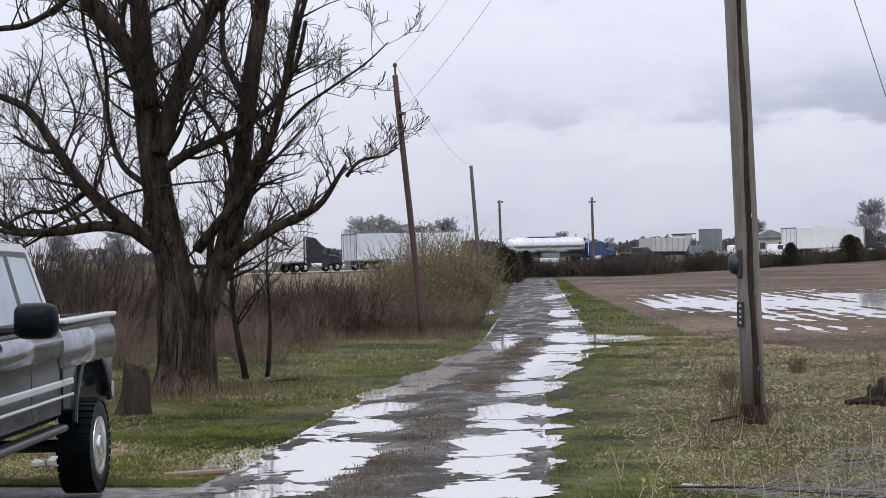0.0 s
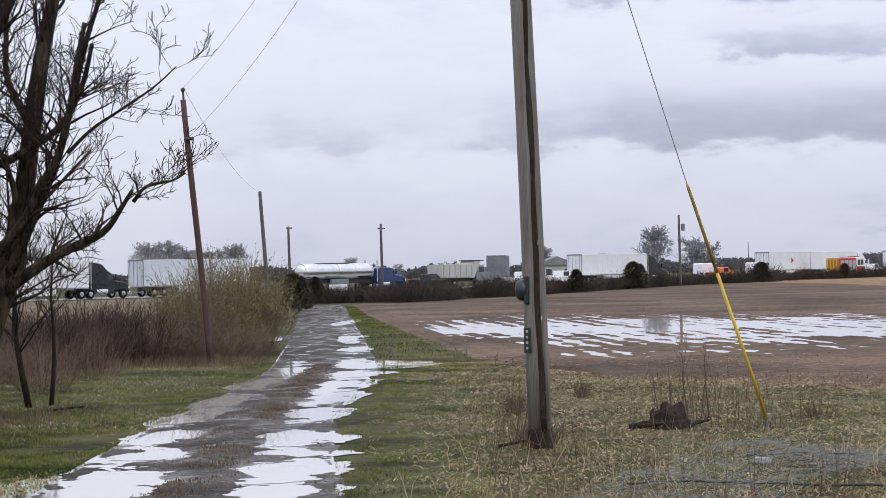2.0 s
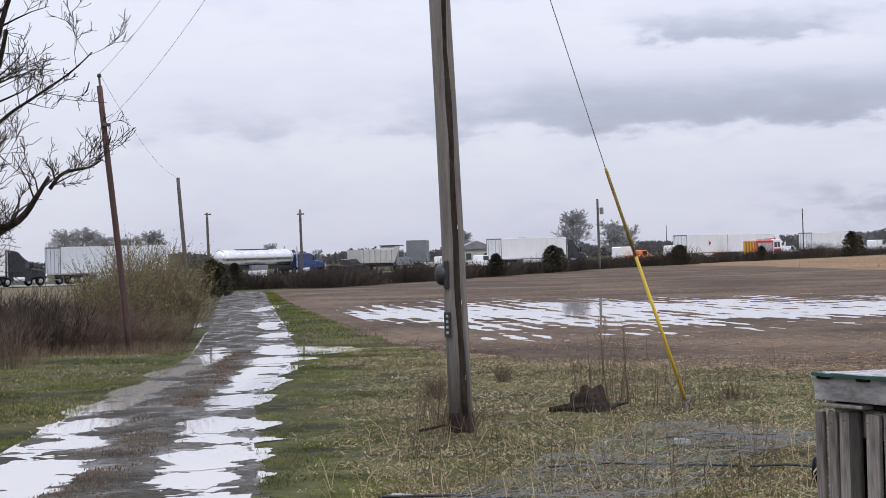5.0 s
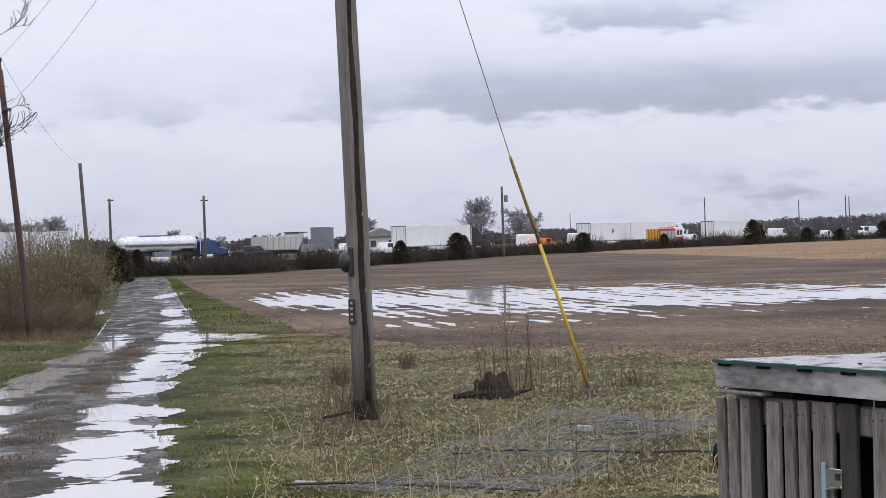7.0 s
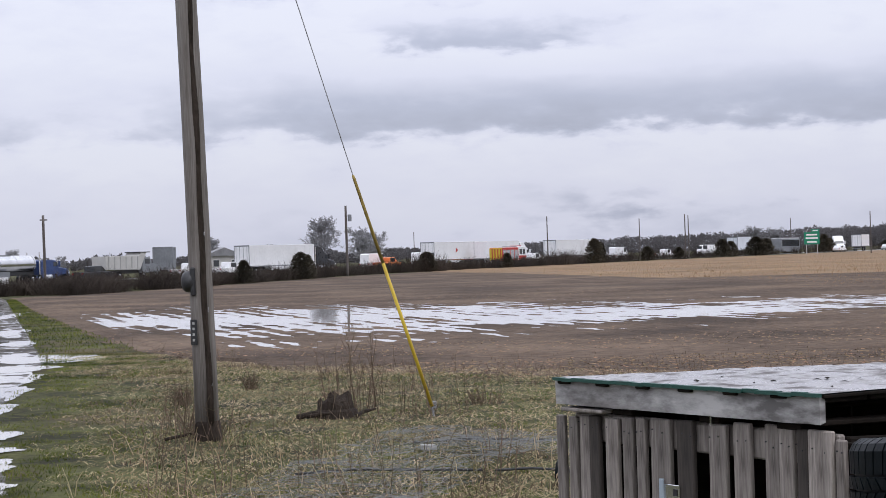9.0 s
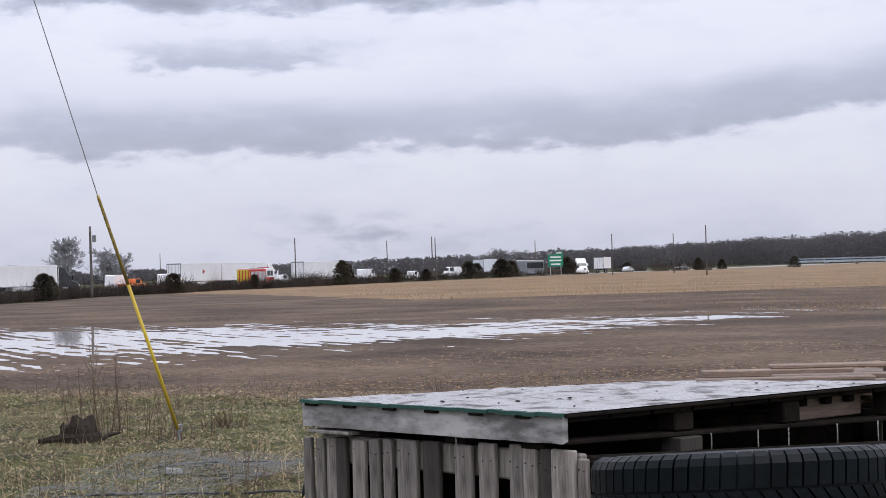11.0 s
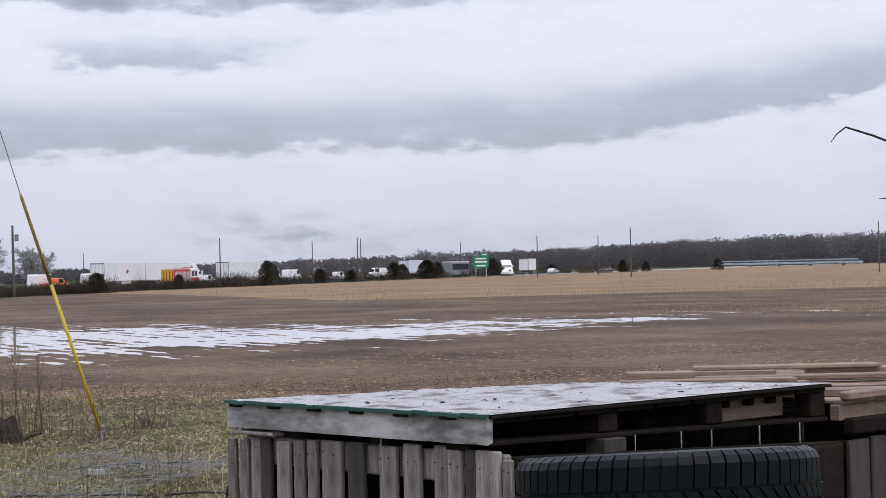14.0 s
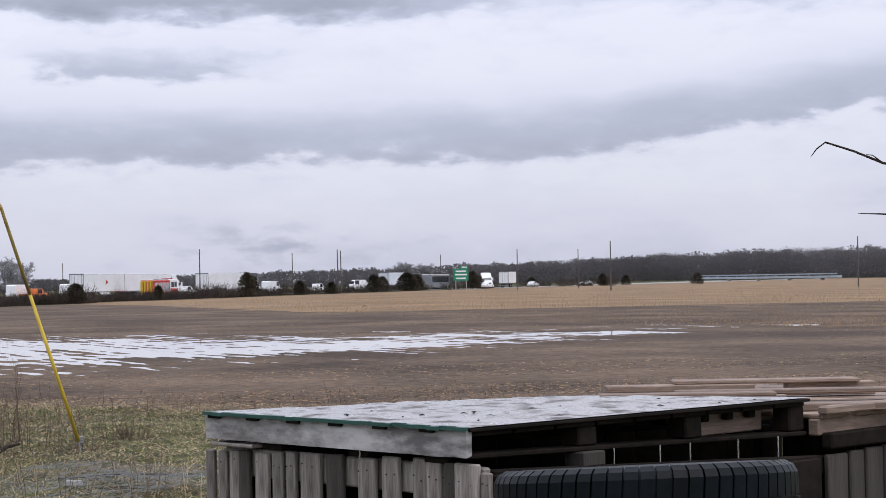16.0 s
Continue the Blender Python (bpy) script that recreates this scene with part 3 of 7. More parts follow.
# ---------------------------------------------------------------- driveway: ruts, crown and puddles
WATER = -0.030
DRIVE_Y = [2, 16, 18, 22, 24.3, 28, 33, 42, 56.6, 69, 92, 120, 128]
DRIVE_L = [-4.5, -5.85, -5.98, -6.4, -6.6, -6.9, -7.2, -8.0, -10.2, -12.2, -16.0, -20.5, -22]
DRIVE_R = [-1.5, -2.4, -2.6, -3.25, -3.6, -4.2, -4.6, -5.3, -7.55, -9.5, -13.2, -17.5, -19]
RUT = (
    (-5.3, 19.0, 0.8, 1.5), (-4.75, 17.2, 0.5, 0.8), (-5.5, 22.3, 0.5, 0.55), (-6.1, 24.8, 0.42, 0.9), (-4.4, 24.2, 0.62, 1.0), (-3.8, 22.2, 0.5, 0.35),
    (-3.6, 20.2, 0.55, 0.8), (-3.4, 18.3, 0.5, 0.6), (-3.05, 16.3, 0.5, 0.5), (-7.2, 45.6, 0.7, 0.9), (-5.95, 43.4, 1.5, 1.5), (-6.0, 39.6, 0.8, 1.2),
    (-5.4, 35.8, 0.5, 1.8), (-5.0, 31.8, 0.5, 1.5), (-4.65, 28.5, 0.42, 1.1), (-6.5, 28.0, 0.36, 1.4), (-6.75, 31.6, 0.32, 1.5), (-7.1, 36.5, 0.34, 1.6),
    (-7.3, 41.0, 0.4, 1.4), (-7.6, 52.5, 0.5, 1.3), (-8.9, 61, 0.4, 3.0), (-11.4, 64, 0.32, 4.0), (-12.0, 80, 0.4, 6.0), (-14.7, 82, 0.36, 6.0), (-16.2, 99, 0.45, 8.0))


def drive_z(x, y):
    """Height of the muddy surface: two wheel ruts, a raised crown, tyre-churned lumps."""
    l, r = float(np.interp(y, DRIVE_Y, DRIVE_L)), float(np.interp(y, DRIVE_Y, DRIVE_R))
    t = (x - l) / (r - l)
    z = WATER + 0.013
    z += 0.020 * math.exp(-((t - 0.5) / 0.13) ** 2) - 0.010 * math.exp(-((t - 0.22) / 0.13) ** 2) - 0.013 * math.exp(-((t - 0.78) / 0.15) ** 2)
    z += 0.020 * noise.noise((x * 0.9, y * 0.9, 3.0)) + 0.020 * noise.noise((x * 2.2, y * 2.4, 7.0)) + 0.014 * noise.noise((x * 7, y * 6, 9.0))
    z += 0.006 * noise.noise((x * 20, y * 15, 2.0)) if y < 40 else 0.0
    for px, py, rx, ry in RUT:
        if abs(y - py) < 2.2 * ry and abs(x - px) < 2.4 * rx:
            z -= 0.026 * math.exp(-(((x - px) / rx) ** 2 + ((y - py) / ry) ** 2))
    edge = min(t, 1 - t)
    return z - 0.05 * max(0.0, 0.06 - edge) / 0.06


s = Shape()
ys = [2 + 0.5 * k for k in range(24)] + [14 + 0.07 * k for k in range(230)] + [30.1 + 0.14 * k for k in range(130)] + [48.3 + 0.5 * k for k in range(160)]
cols = 64
for y in ys:
    l, r = float(np.interp(y, DRIVE_Y, DRIVE_L)), float(np.interp(y, DRIVE_Y, DRIVE_R))
    l += 0.3 * noise.noise((y * 0.9, 1.0, 0)) + 0.14 * noise.noise((y * 3.4, 4.0, 0)) - 0.12
    r += 0.3 * noise.noise((y * 0.9, 8.0, 0)) + 0.14 * noise.noise((y * 3.4, 6.0, 0)) + 0.12
    for k in range(cols + 1):
        x = l + (r - l) * k / cols
        s.v.append((x, y, drive_z(x, y)))
for j in range(len(ys) - 1):
    for k in range(cols):
        q = j * (cols + 1) + k
        s.f.append((q, q + 1, q + cols + 2, q + cols + 1))


def mud_material(name, dry_a, dry_b, rough_lo, rough_hi, scale):
    """Wet ground: gritty, darker where it is churned, glossy where water films it."""
    m = material(name, dry_a, dry_b, scale, 0.6, 1.0, 9.0, c=(0.03, 0.026, 0.017), spot=0.1, dist=0.05, spec=0.4, sharp=5.5)
    t = m.node_tree
    p = t.nodes["Principled BSDF"]
    tc = t.nodes.new("ShaderNodeTexCoord")
    mp = t.nodes.new("ShaderNodeMapping")
    mp.inputs["Scale"].default_value = (1.0, 0.55, 1.0)
    n = t.nodes.new("ShaderNodeTexNoise")
    n.inputs["Scale"].default_value, n.inputs["Detail"].default_value = scale * 1.6, 6.0
    mr = t.nodes.new("ShaderNodeMapRange")
    for k, v in (("From Min", 0.38), ("From Max", 0.54), ("To Min", rough_lo), ("To Max", rough_hi)):
        mr.inputs[k].default_value = v
    t.links.new(tc.outputs["Object"], mp.inputs[0])
    t.links.new(mp.outputs[0], n.inputs["Vector"])
    t.links.new(n.outputs[0], mr.inputs["Value"])
    t.links.new(mr.outputs["Result"], p.inputs["Roughness"])
    return m


M["drive_mud"] = mud_material("wet_drive_mud", (0.018, 0.015, 0.011), (0.10, 0.09, 0.077), 0.3, 0.85, 0.9)
solid("driveway", s, "drive_mud", "wet rutted gravel driveway with mud and puddles", "driveway", kind="structure", smooth=True)


def puddle(x, y, rx, ry, seed, n=56):
    """A flat pool that fills a hollow; the mud round it cuts its shore."""
    s = Shape()
    s.v.append((0, 0, 0))
    for i in range(n):
        w = 2 * math.pi * i / n
        k = 1 + 0.35 * noise.noise((math.cos(w) * 1.6, math.sin(w) * 1.6, seed)) + 0.2 * noise.noise((math.cos(w) * 6, math.sin(w) * 6, seed + 5))
        s.v.append((rx * k * math.cos(w), ry * k * math.sin(w), 0))
    s.f = [(0, i + 1, (i + 1) % n + 1) for i in range(n)]
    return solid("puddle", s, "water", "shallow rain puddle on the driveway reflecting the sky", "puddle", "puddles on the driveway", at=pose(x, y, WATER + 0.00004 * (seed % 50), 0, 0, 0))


for i, (x, y, rx, ry) in enumerate(RUT):
    puddle(x, y, rx * 1.35, ry * 1.3, i * 1.0)
# films of water that follow the two ruts
for t in (0.2, 0.78):
    s = Shape()
    for y in np.linspace(14, 124, 320):
        l, r = float(np.interp(y, DRIVE_Y, DRIVE_L)), float(np.interp(y, DRIVE_Y, DRIVE_R))
        c, h = l + (r - l) * t, (r - l) * 0.17
        s.v += [(c - h, y, WATER - 0.003), (c + h, y, WATER - 0.003)]
    s.f = [(2 * k, 2 * k + 1, 2 * k + 3, 2 * k + 2) for k in range(319)]
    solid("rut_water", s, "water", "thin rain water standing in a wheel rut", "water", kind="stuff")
strip("parking_mud", [(-11, 10), (-11, 14), (-9.4, 17.2), (-8.0, 18.6)], [(-4.8, 10), (-5.2, 14), (-5.6, 17.2), (-5.9, 18.6)], -0.039, "gravel",
      "muddy gravel where the pickup is parked", "ground", rag=0.4, step=0.3, seed=6.0)

# ploughed field: furrows run beside the driveway, rain stands between them
FW = -0.016
FDX, FDY = math.cos(radians(-10.8)), -math.sin(radians(-10.8))  # across the furrows


def wet_mask(x, y):
    """How deep the field lies in water: one where it is flooded, below nought where it is dry."""
    a = math.degrees(math.atan2(x, y))
    lo = np.interp(a, [-8, -5, 0, 8, 15, 20, 25], [66, 57, 49, 48, 52, 59, 69])
    hi = np.interp(a, [-8, -5, 0, 4, 10, 18, 25], [80, 84, 88, 84, 80, 79, 78])
    q = min((y - lo) / 9.0, (hi - y) / 14.0)
    q2 = 1.0 - abs(y - 46.8) / 1.8 - max(0.0, abs(x - 1.6) - 3.2) * 0.5
    return min(1.0, max(q, 0.55 * q2))


def field_z(x, y):
    q = wet_mask(x, y)
    c = x * FDX + y * FDY
    n1 = noise.noise((x * 0.11, y * 0.16, 8.0))
    n2 = noise.noise((x * 0.35 + y * 0.08, y * 0.55, 2.0))
    n3 = noise.noise((x * 1.4, y * 1.4, 5.0))
    n4 = noise.noise((x * 4.0, y * 3.0, 6.0))
    furrow = math.sin(c * 2 * math.pi / 0.76 + 1.2 * n2) + 0.6 * math.sin(c * 2 * math.pi / 3.05)
    z = 0.021 - 0.034 * max(-0.6, q) + 0.011 * furrow + 0.018 * n1 + 0.024 * n2 + 0.017 * n3 + 0.012 * n4
    return FW + max(-0.018, min(z, 0.055))


s = Shape()
fy = [37.0 + 0.32 * k for k in range(190)] + [97.8 + 1.0 * k for k in range(36)]
fcols = 520
for y in fy:
    l = float(np.interp(-y, [-128, -92, -62, -42.2, -35], [-18.5, -12.5, -6.9, -2.8, 0.3])) + 0.5 + 0.5 * noise.noise((y * 0.5, 2.0, 0))
    r = y * 0.56
    for k in range(fcols + 1):
        x = l + (r - l) * (k / fcols) ** 1.15
        e = min(1.0, k / 8, (y - 37.0) / 2.0, (132.8 - y) / 8.0)
        z = field_z(x, y)
        s.v.append((x, y, -0.04 + (z + 0.04) * e))
for j in range(len(fy) - 1):
    for k in range(fcols):
        q = j * (fcols + 1) + k
        s.f.append((q, q + 1, q + fcols + 2, q + fcols + 1))
solid("field_furrows", s, "soil", "wet brown ploughed furrows of the bare field", "field", kind="structure", smooth=True)
s = Shape()
wy = np.linspace(44.5, 92, 40)
for y in wy:
    l = float(np.interp(-y, [-128, -92, -62, -42.2, -35], [-18.5, -12.5, -6.9, -2.8, 0.3])) + 1.2
    s.v += [(l, y, FW), (y * 0.5, y, FW)]
s.f = [(2 * k, 2 * k + 1, 2 * k + 3, 2 * k + 2) for k in range(39)]
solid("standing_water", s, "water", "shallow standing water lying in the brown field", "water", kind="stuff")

# ---------------------------------------------------------------- highway
HW0, HWD = Vector((-51.0, 207.0, 0)), Vector((0.596, 0.803, 0)).normalized()
HWN = Vector((HWD.y, -HWD.x, 0))


def highway(a, off=0.0):
    """Where a heading crosses the line of the highway, off metres to its near side."""
    d = polar(a, 1.0)
    o = HW0 + HWN * off
    k = (o.x * HWD.y - o.y * HWD.x) / (d.x * HWD.y - d.y * HWD.x)
    return d * k


def along_line(s, off, z=0.0):
    p = HW0 + HWD * s + HWN * off
    return (p.x, p.y)


strip("highway", [along_line(-400, -7), along_line(900, -7)], [along_line(-400, 6), along_line(900, 6)], 0.02, "asphalt",
      "grey asphalt highway carriageway", "road", rag=0.05, step=20, across=2)
HEAD = math.degrees(math.atan2(HWD.y, HWD.x))


# ---------------------------------------------------------------- poles
def utility_pole(base, top, r0, r1, mat, label, n=14, group=""):
    h = (Vector(top) - Vector(base)).length
    ob = thing("utility_pole", label, "utility pole", group, at=Matrix.Translation(base))
    v = Vector(top) - Vector(base)
    s = Shape()
    rings = 9
    pts, rad = [], []
    for i in range(rings):
        t = i / (rings - 1)
        pts.append(Vector((0, 0, -0.25)) * (1 - t) + v * t + Vector((0.012 * math.sin(5 * t), 0.012 * math.cos(4 * t), 0)) * (h / 8))
        rad.append(r0 + (r1 - r0) * t)
    s.tube(pts, rad, n)
    part("shaft", s, mat, ob, smooth=True)
    return ob


P0 = Vector((-0.98, 22.56, 0))
P0T = P0 + Vector((-0.26, 0, 10.6))
pole0 = utility_pole(P0, P0T, 0.145, 0.11, "pole", "weathered grey wooden utility pole with dark split", 20)
P1, P1T = Vector((-9.98, 45.3, 0)), Vector((-10.53, 45.25, 6.44))
pole1 = utility_pole(P1, P1T, 0.082, 0.068, "redpole", "leaning reddish brown wooden service pole", 12)
P2, P2T = Vector((-18.45, 98.2, 0)), Vector((-18.83, 98.2, 6.55))
pole2 = utility_pole(P2, P2T, 0.12, 0.09, "darkpole", "dark wooden service pole beside the driveway", 10)
P3T = Vector((-25.23, 142.8, 5.82))
pole3 = utility_pole(P3T - Vector((-0.05, 0, 5.82)), P3T, 0.12, 0.09, "darkpole", "dark wooden service pole beside the driveway", 10)
P4T = Vector((-19.08, 150.8, 6.07))
pole4 = utility_pole(P4T - Vector((-0.02, 0, 6.07)), P4T, 0.12, 0.1, "darkpole", "brown wooden pole at the end of the driveway", 10)
for p, w in ((pole3, 0.25), (pole4, 0.3)):
    h = 5.7
    part("cross_pin", Shape().box(-w, -0.04, h - 0.05, w, 0.04, h + 0.05, 0.01), "darkpole", p)
part("pin", Shape().tube([(-0.545, -0.05, 6.38), (-0.56, -0.05, 6.68)], [0.03, 0.03], 6), "darkpole", pole1)
part("insulator", Shape().lathe([(0.03, 0), (0.06, 0.03), (0.045, 0.09), (0.02, 0.1)], 10, at=(-0.56, -0.05, 6.64)), "black", pole1)
part("bracket", Shape().box(-0.52, -0.2, 5.45, -0.3, -0.08, 5.52, 0.01), "darkpole", pole1)
XT = Vector((6.77, 211.9, 7.86))
polex = utility_pole(XT - Vector((-0.02, 0, 7.86)), XT, 0.17, 0.13, "darkpole", "dark utility pole with a transformer beside the highway", 10, "poles along the highway")
part("transformer", Shape().lathe([(0.05, 0), (0.22, 0.02), (0.22, 0.75), (0.05, 0.8)], 12, at=(0.4, 0, 6.1)), "greytruck", polex)
for a, px in ((2.9 + 0.98, 41), (7.94, 62), (10.73, 53), (12.1, 58), (12.2, 56), (15.24, 46), (17.57, 54), (19.42, 52), (20.4, 65), (27.75, 65)):
    d = 6.2 * 3330 / px
    b = polar(a, d)
    utility_pole(b, b + Vector((0, 0, 8.3)), 0.12, 0.09, "darkpole", "distant wooden utility pole along the highway", 8, "poles along the highway")


def cable(name, pts, r, label, mat="wire"):
    s = Shape().tube(pts, [r] * len(pts), 5)
    return solid(name, s, mat, label, "wire")


def sagged(a, b, sag, n=14):
    return [a + (b - a) * (i / n) - Vector((0, 0, 4 * sag * (i / n) * (1 - i / n))) for i in range(n + 1)]


cable("overhead_wire", sagged(P1T + Vector((0, 0, 0.3)), P0T - Vector((0, 0, 0.2)), 0.55), 0.004, "thin overhead wire between two poles")
cable("overhead_wire", sagged(P1 + Vector((-0.42, -0.2, 5.5)), P0T - Vector((0, 0, 1.1)), 0.55), 0.004, "thin overhead wire between two poles")
cable("overhead_wire", sagged(P2T, P1T + Vector((0, 0, 0.3)), 0.5), 0.005, "thin overhead wire between two poles")

# guy wire with its yellow guard
GA, GT = Vector((1.90, 24.86, 0.0)), P0 + Vector((-0.23, 0.1, 10.0))
guy = thing("guy_wire", "steel guy wire with a yellow guard sleeve", "guy wire", at=Matrix.Translation(GA))
gv = Vector((-1.02, -0.85, 3.14))
part("strand", Shape().tube([Vector((0, 0, 0.02)), gv, gv + (GT - GA - gv) * 0.5, GT - GA], [0.0068] * 4, 6), "wire", guy)
part("sleeve_top", Shape().tube([gv * 0.64, gv * 0.85, gv * 0.985, gv], [0.0235, 0.022, 0.021, 0.016], 10), "sleeve_old", guy, "faded brownish upper end of the guard", True)
part("guard_sleeve", Shape().tube([gv * 0.03, gv * 0.3, gv * 0.64], [0.025, 0.024, 0.023], 10), "yellow", guy, "long yellow plastic guy guard", True)
part("anchor_rod", Shape().tube([(0.03, 0.02, -0.2), gv * 0.05], [0.014, 0.012], 6), "wire", guy)
part("clamp", Shape().box(-0.03, -0.03, 0.06, 0.03, 0.03, 0.16, 0.008), "wire", guy)

# ---------------------------------------------------------------- pallet box
# corner O is the near right corner of the roof; u runs along the slatted front, v along the dark side
BO = Vector((1.495, 5.151, 0))
BU = Vector((-0.4768, 0.879, 0))
BV = Vector((0.879, 0.4768, 0))
BOX = Matrix(((BU.x, BV.x, 0, BO.x), (BU.y, BV.y, 0, BO.y), (0, 0, 1, 0), (0, 0, 0, 1)))
RU, RV, RZ = 1.22, 1.62, 1.682  # roof: width, length, top
SAG = 0.036  # how far the far corner of the roof hangs
WT = 1.570                      # top of the slatted walls
box = thing("pallet_shed", "low shed knocked together from grey weathered pallets", "shed", at=BOX)

# front boards, uneven in width, gap and height; the wall reaches past the roof's near corner
WIDTHS = [0.055, 0.06, 0.085, 0.07, 0.09, 0.065, 0.06, 0.13, 0.10, 0.105, 0.10, 0.085, 0.08, 0.06, 0.135, 0.05]
GAPS = [0.006, 0.014, 0.012, 0.02, 0.024, 0.014, 0.02, 0.05, 0.046, 0.045, 0.046, 0.004, 0.006, 0.005, 0.012, 0.0]
GAPS = [1.5 * g for g in GAPS]
fit_w = 1.325 / (sum(WIDTHS) + sum(GAPS))
u = 1.255
for k, (w, g) in enumerate(zip(WIDTHS, GAPS)):
    w, g = w * fit_w, g * fit_w
    top = WT + 0.014 - 0.022 * u + rnd.uniform(-0.008, 0.004) - (0.03 if k == len(WIDTHS) - 1 else 0.0)
    s = Shape().box(-w / 2, -0.010, 0.0, w / 2, 0.010, top - 0.05, 0.004)
    ob = part("front_board", s, "plank" if k % 5 != 3 else "plank_dark", box)
    ob.matrix_basis = pose(u - w / 2, 0.012 + rnd.uniform(-0.006, 0.005), 0.05, 0, rnd.uniform(-0.45, 0.45), rnd.uniform(-4, 4))
    for q in (-0.25, 0.25):
        nx = u - w / 2 + q * w
        part("nail_head", Shape().lathe([(0.0022, -0.002), (0.0022, 0.002)], 7, axis="y", at=(nx, -0.001, WT - 0.045 + rnd.uniform(-0.012, 0.012))), "black", box)
    u -= w + g
for z in (0.14, 0.8):
    part("front_rail", Shape().box(0.0, 0.026, z, 1.19, 0.06, z + 0.085, 0.005), "dark_wood", box)
part("front_rail", Shape().box(-0.02, 0.024, WT - 0.098, 1.19, 0.06, WT - 0.006, 0.006), "plank", box, "grey rail showing between the boards")
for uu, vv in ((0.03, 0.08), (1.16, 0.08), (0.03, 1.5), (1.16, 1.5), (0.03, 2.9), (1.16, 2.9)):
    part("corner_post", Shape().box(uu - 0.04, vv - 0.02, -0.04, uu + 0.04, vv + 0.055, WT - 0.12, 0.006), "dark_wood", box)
# closed boards out of sight, added to keep daylight out of the shed
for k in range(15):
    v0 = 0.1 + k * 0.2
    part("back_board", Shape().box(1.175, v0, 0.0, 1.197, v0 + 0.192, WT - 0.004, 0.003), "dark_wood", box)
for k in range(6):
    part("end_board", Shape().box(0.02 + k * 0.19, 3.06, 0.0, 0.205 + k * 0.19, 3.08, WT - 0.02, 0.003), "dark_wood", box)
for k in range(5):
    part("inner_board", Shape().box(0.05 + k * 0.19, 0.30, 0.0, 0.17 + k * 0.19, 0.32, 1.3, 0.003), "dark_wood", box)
# dark side wall: wet boards with painted shade under roof, paler uprights past it
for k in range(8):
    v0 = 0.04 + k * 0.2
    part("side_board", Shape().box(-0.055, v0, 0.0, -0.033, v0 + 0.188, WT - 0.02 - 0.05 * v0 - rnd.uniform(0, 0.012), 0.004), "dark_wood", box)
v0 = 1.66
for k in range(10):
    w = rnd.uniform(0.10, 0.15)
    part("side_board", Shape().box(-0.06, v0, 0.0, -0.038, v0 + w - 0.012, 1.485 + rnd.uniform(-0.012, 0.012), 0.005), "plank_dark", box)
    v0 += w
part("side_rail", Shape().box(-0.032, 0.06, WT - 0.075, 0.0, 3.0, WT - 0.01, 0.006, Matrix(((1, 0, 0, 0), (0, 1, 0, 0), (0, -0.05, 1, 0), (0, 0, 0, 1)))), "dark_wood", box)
part("side_rail", Shape().box(-0.075, 1.66, 1.50, -0.03, 3.05, 1.555, 0.006), "dark_wood", box)

# roof pallet: deck boards on blocks over a lower board, open towards the side
TILT = Matrix(((1, 0, 0, 0), (0, 1, 0, 0), (0, -0.005, 1, 0), (0, 0, 0, 1)))  # the roof falls a little to the back
roof = thing("roof_pallet", "flat roof made of a wet pallet, darkened by painted shade, under a sheet", "pallet", at=BOX @ TILT)
fas = Shape()
n = 26
for k in range(n + 1):
    uu = -0.006 + (RU + 0.01) * k / n
    for y, z in ((-0.028, RZ - 0.088 + 0.003 * noise.noise((k * 0.5, 1, 0))), (-0.028, RZ - 0.006 - 0.004 * abs(noise.noise((k * 0.7, 5, 0)))), (-0.006, RZ - 0.012), (-0.006, RZ - 0.082)):
        fas.v.append((uu, y + 0.003 * noise.noise((k * 0.4, z * 30, 2)), z))
for k in range(n):
    fas.f += [(4 * k + q, 4 * k + (q + 1) % 4, 4 * k + 4 + (q + 1) % 4, 4 * k + 4 + q) for q in range(4)]
fas.f += [(3, 2, 1, 0), tuple(4 * n + q for q in range(4))]
part("fascia_board", fas, "plank_h", roof, "split silver-grey fascia board", fix=True)


def sag(v):
    """The far corner of the roof hangs lower."""
    return Matrix(((1, 0, 0, 0), (0, 1, 0, 0), (-SAG / RU * v / RV, 0, 1, 0), (0, 0, 0, 1)))


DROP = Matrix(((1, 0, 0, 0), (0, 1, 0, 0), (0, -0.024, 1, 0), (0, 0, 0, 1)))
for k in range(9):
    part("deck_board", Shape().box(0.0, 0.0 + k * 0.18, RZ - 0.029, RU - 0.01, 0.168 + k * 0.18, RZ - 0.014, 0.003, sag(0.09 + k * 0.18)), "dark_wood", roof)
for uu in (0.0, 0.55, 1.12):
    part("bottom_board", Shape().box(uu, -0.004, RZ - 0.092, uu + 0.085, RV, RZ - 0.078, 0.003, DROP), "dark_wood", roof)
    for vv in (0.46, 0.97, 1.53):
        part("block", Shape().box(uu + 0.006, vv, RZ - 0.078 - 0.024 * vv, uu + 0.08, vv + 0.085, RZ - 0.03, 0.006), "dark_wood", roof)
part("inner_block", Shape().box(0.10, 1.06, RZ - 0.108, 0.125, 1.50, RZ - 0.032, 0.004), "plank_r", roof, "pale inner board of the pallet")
# small dark blocks paint shade blotches onto the inner board
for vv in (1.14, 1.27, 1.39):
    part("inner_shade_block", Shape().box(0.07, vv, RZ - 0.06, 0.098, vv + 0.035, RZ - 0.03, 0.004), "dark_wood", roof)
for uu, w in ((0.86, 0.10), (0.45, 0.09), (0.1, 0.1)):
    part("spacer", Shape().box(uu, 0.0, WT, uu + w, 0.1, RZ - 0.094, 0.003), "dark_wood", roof)
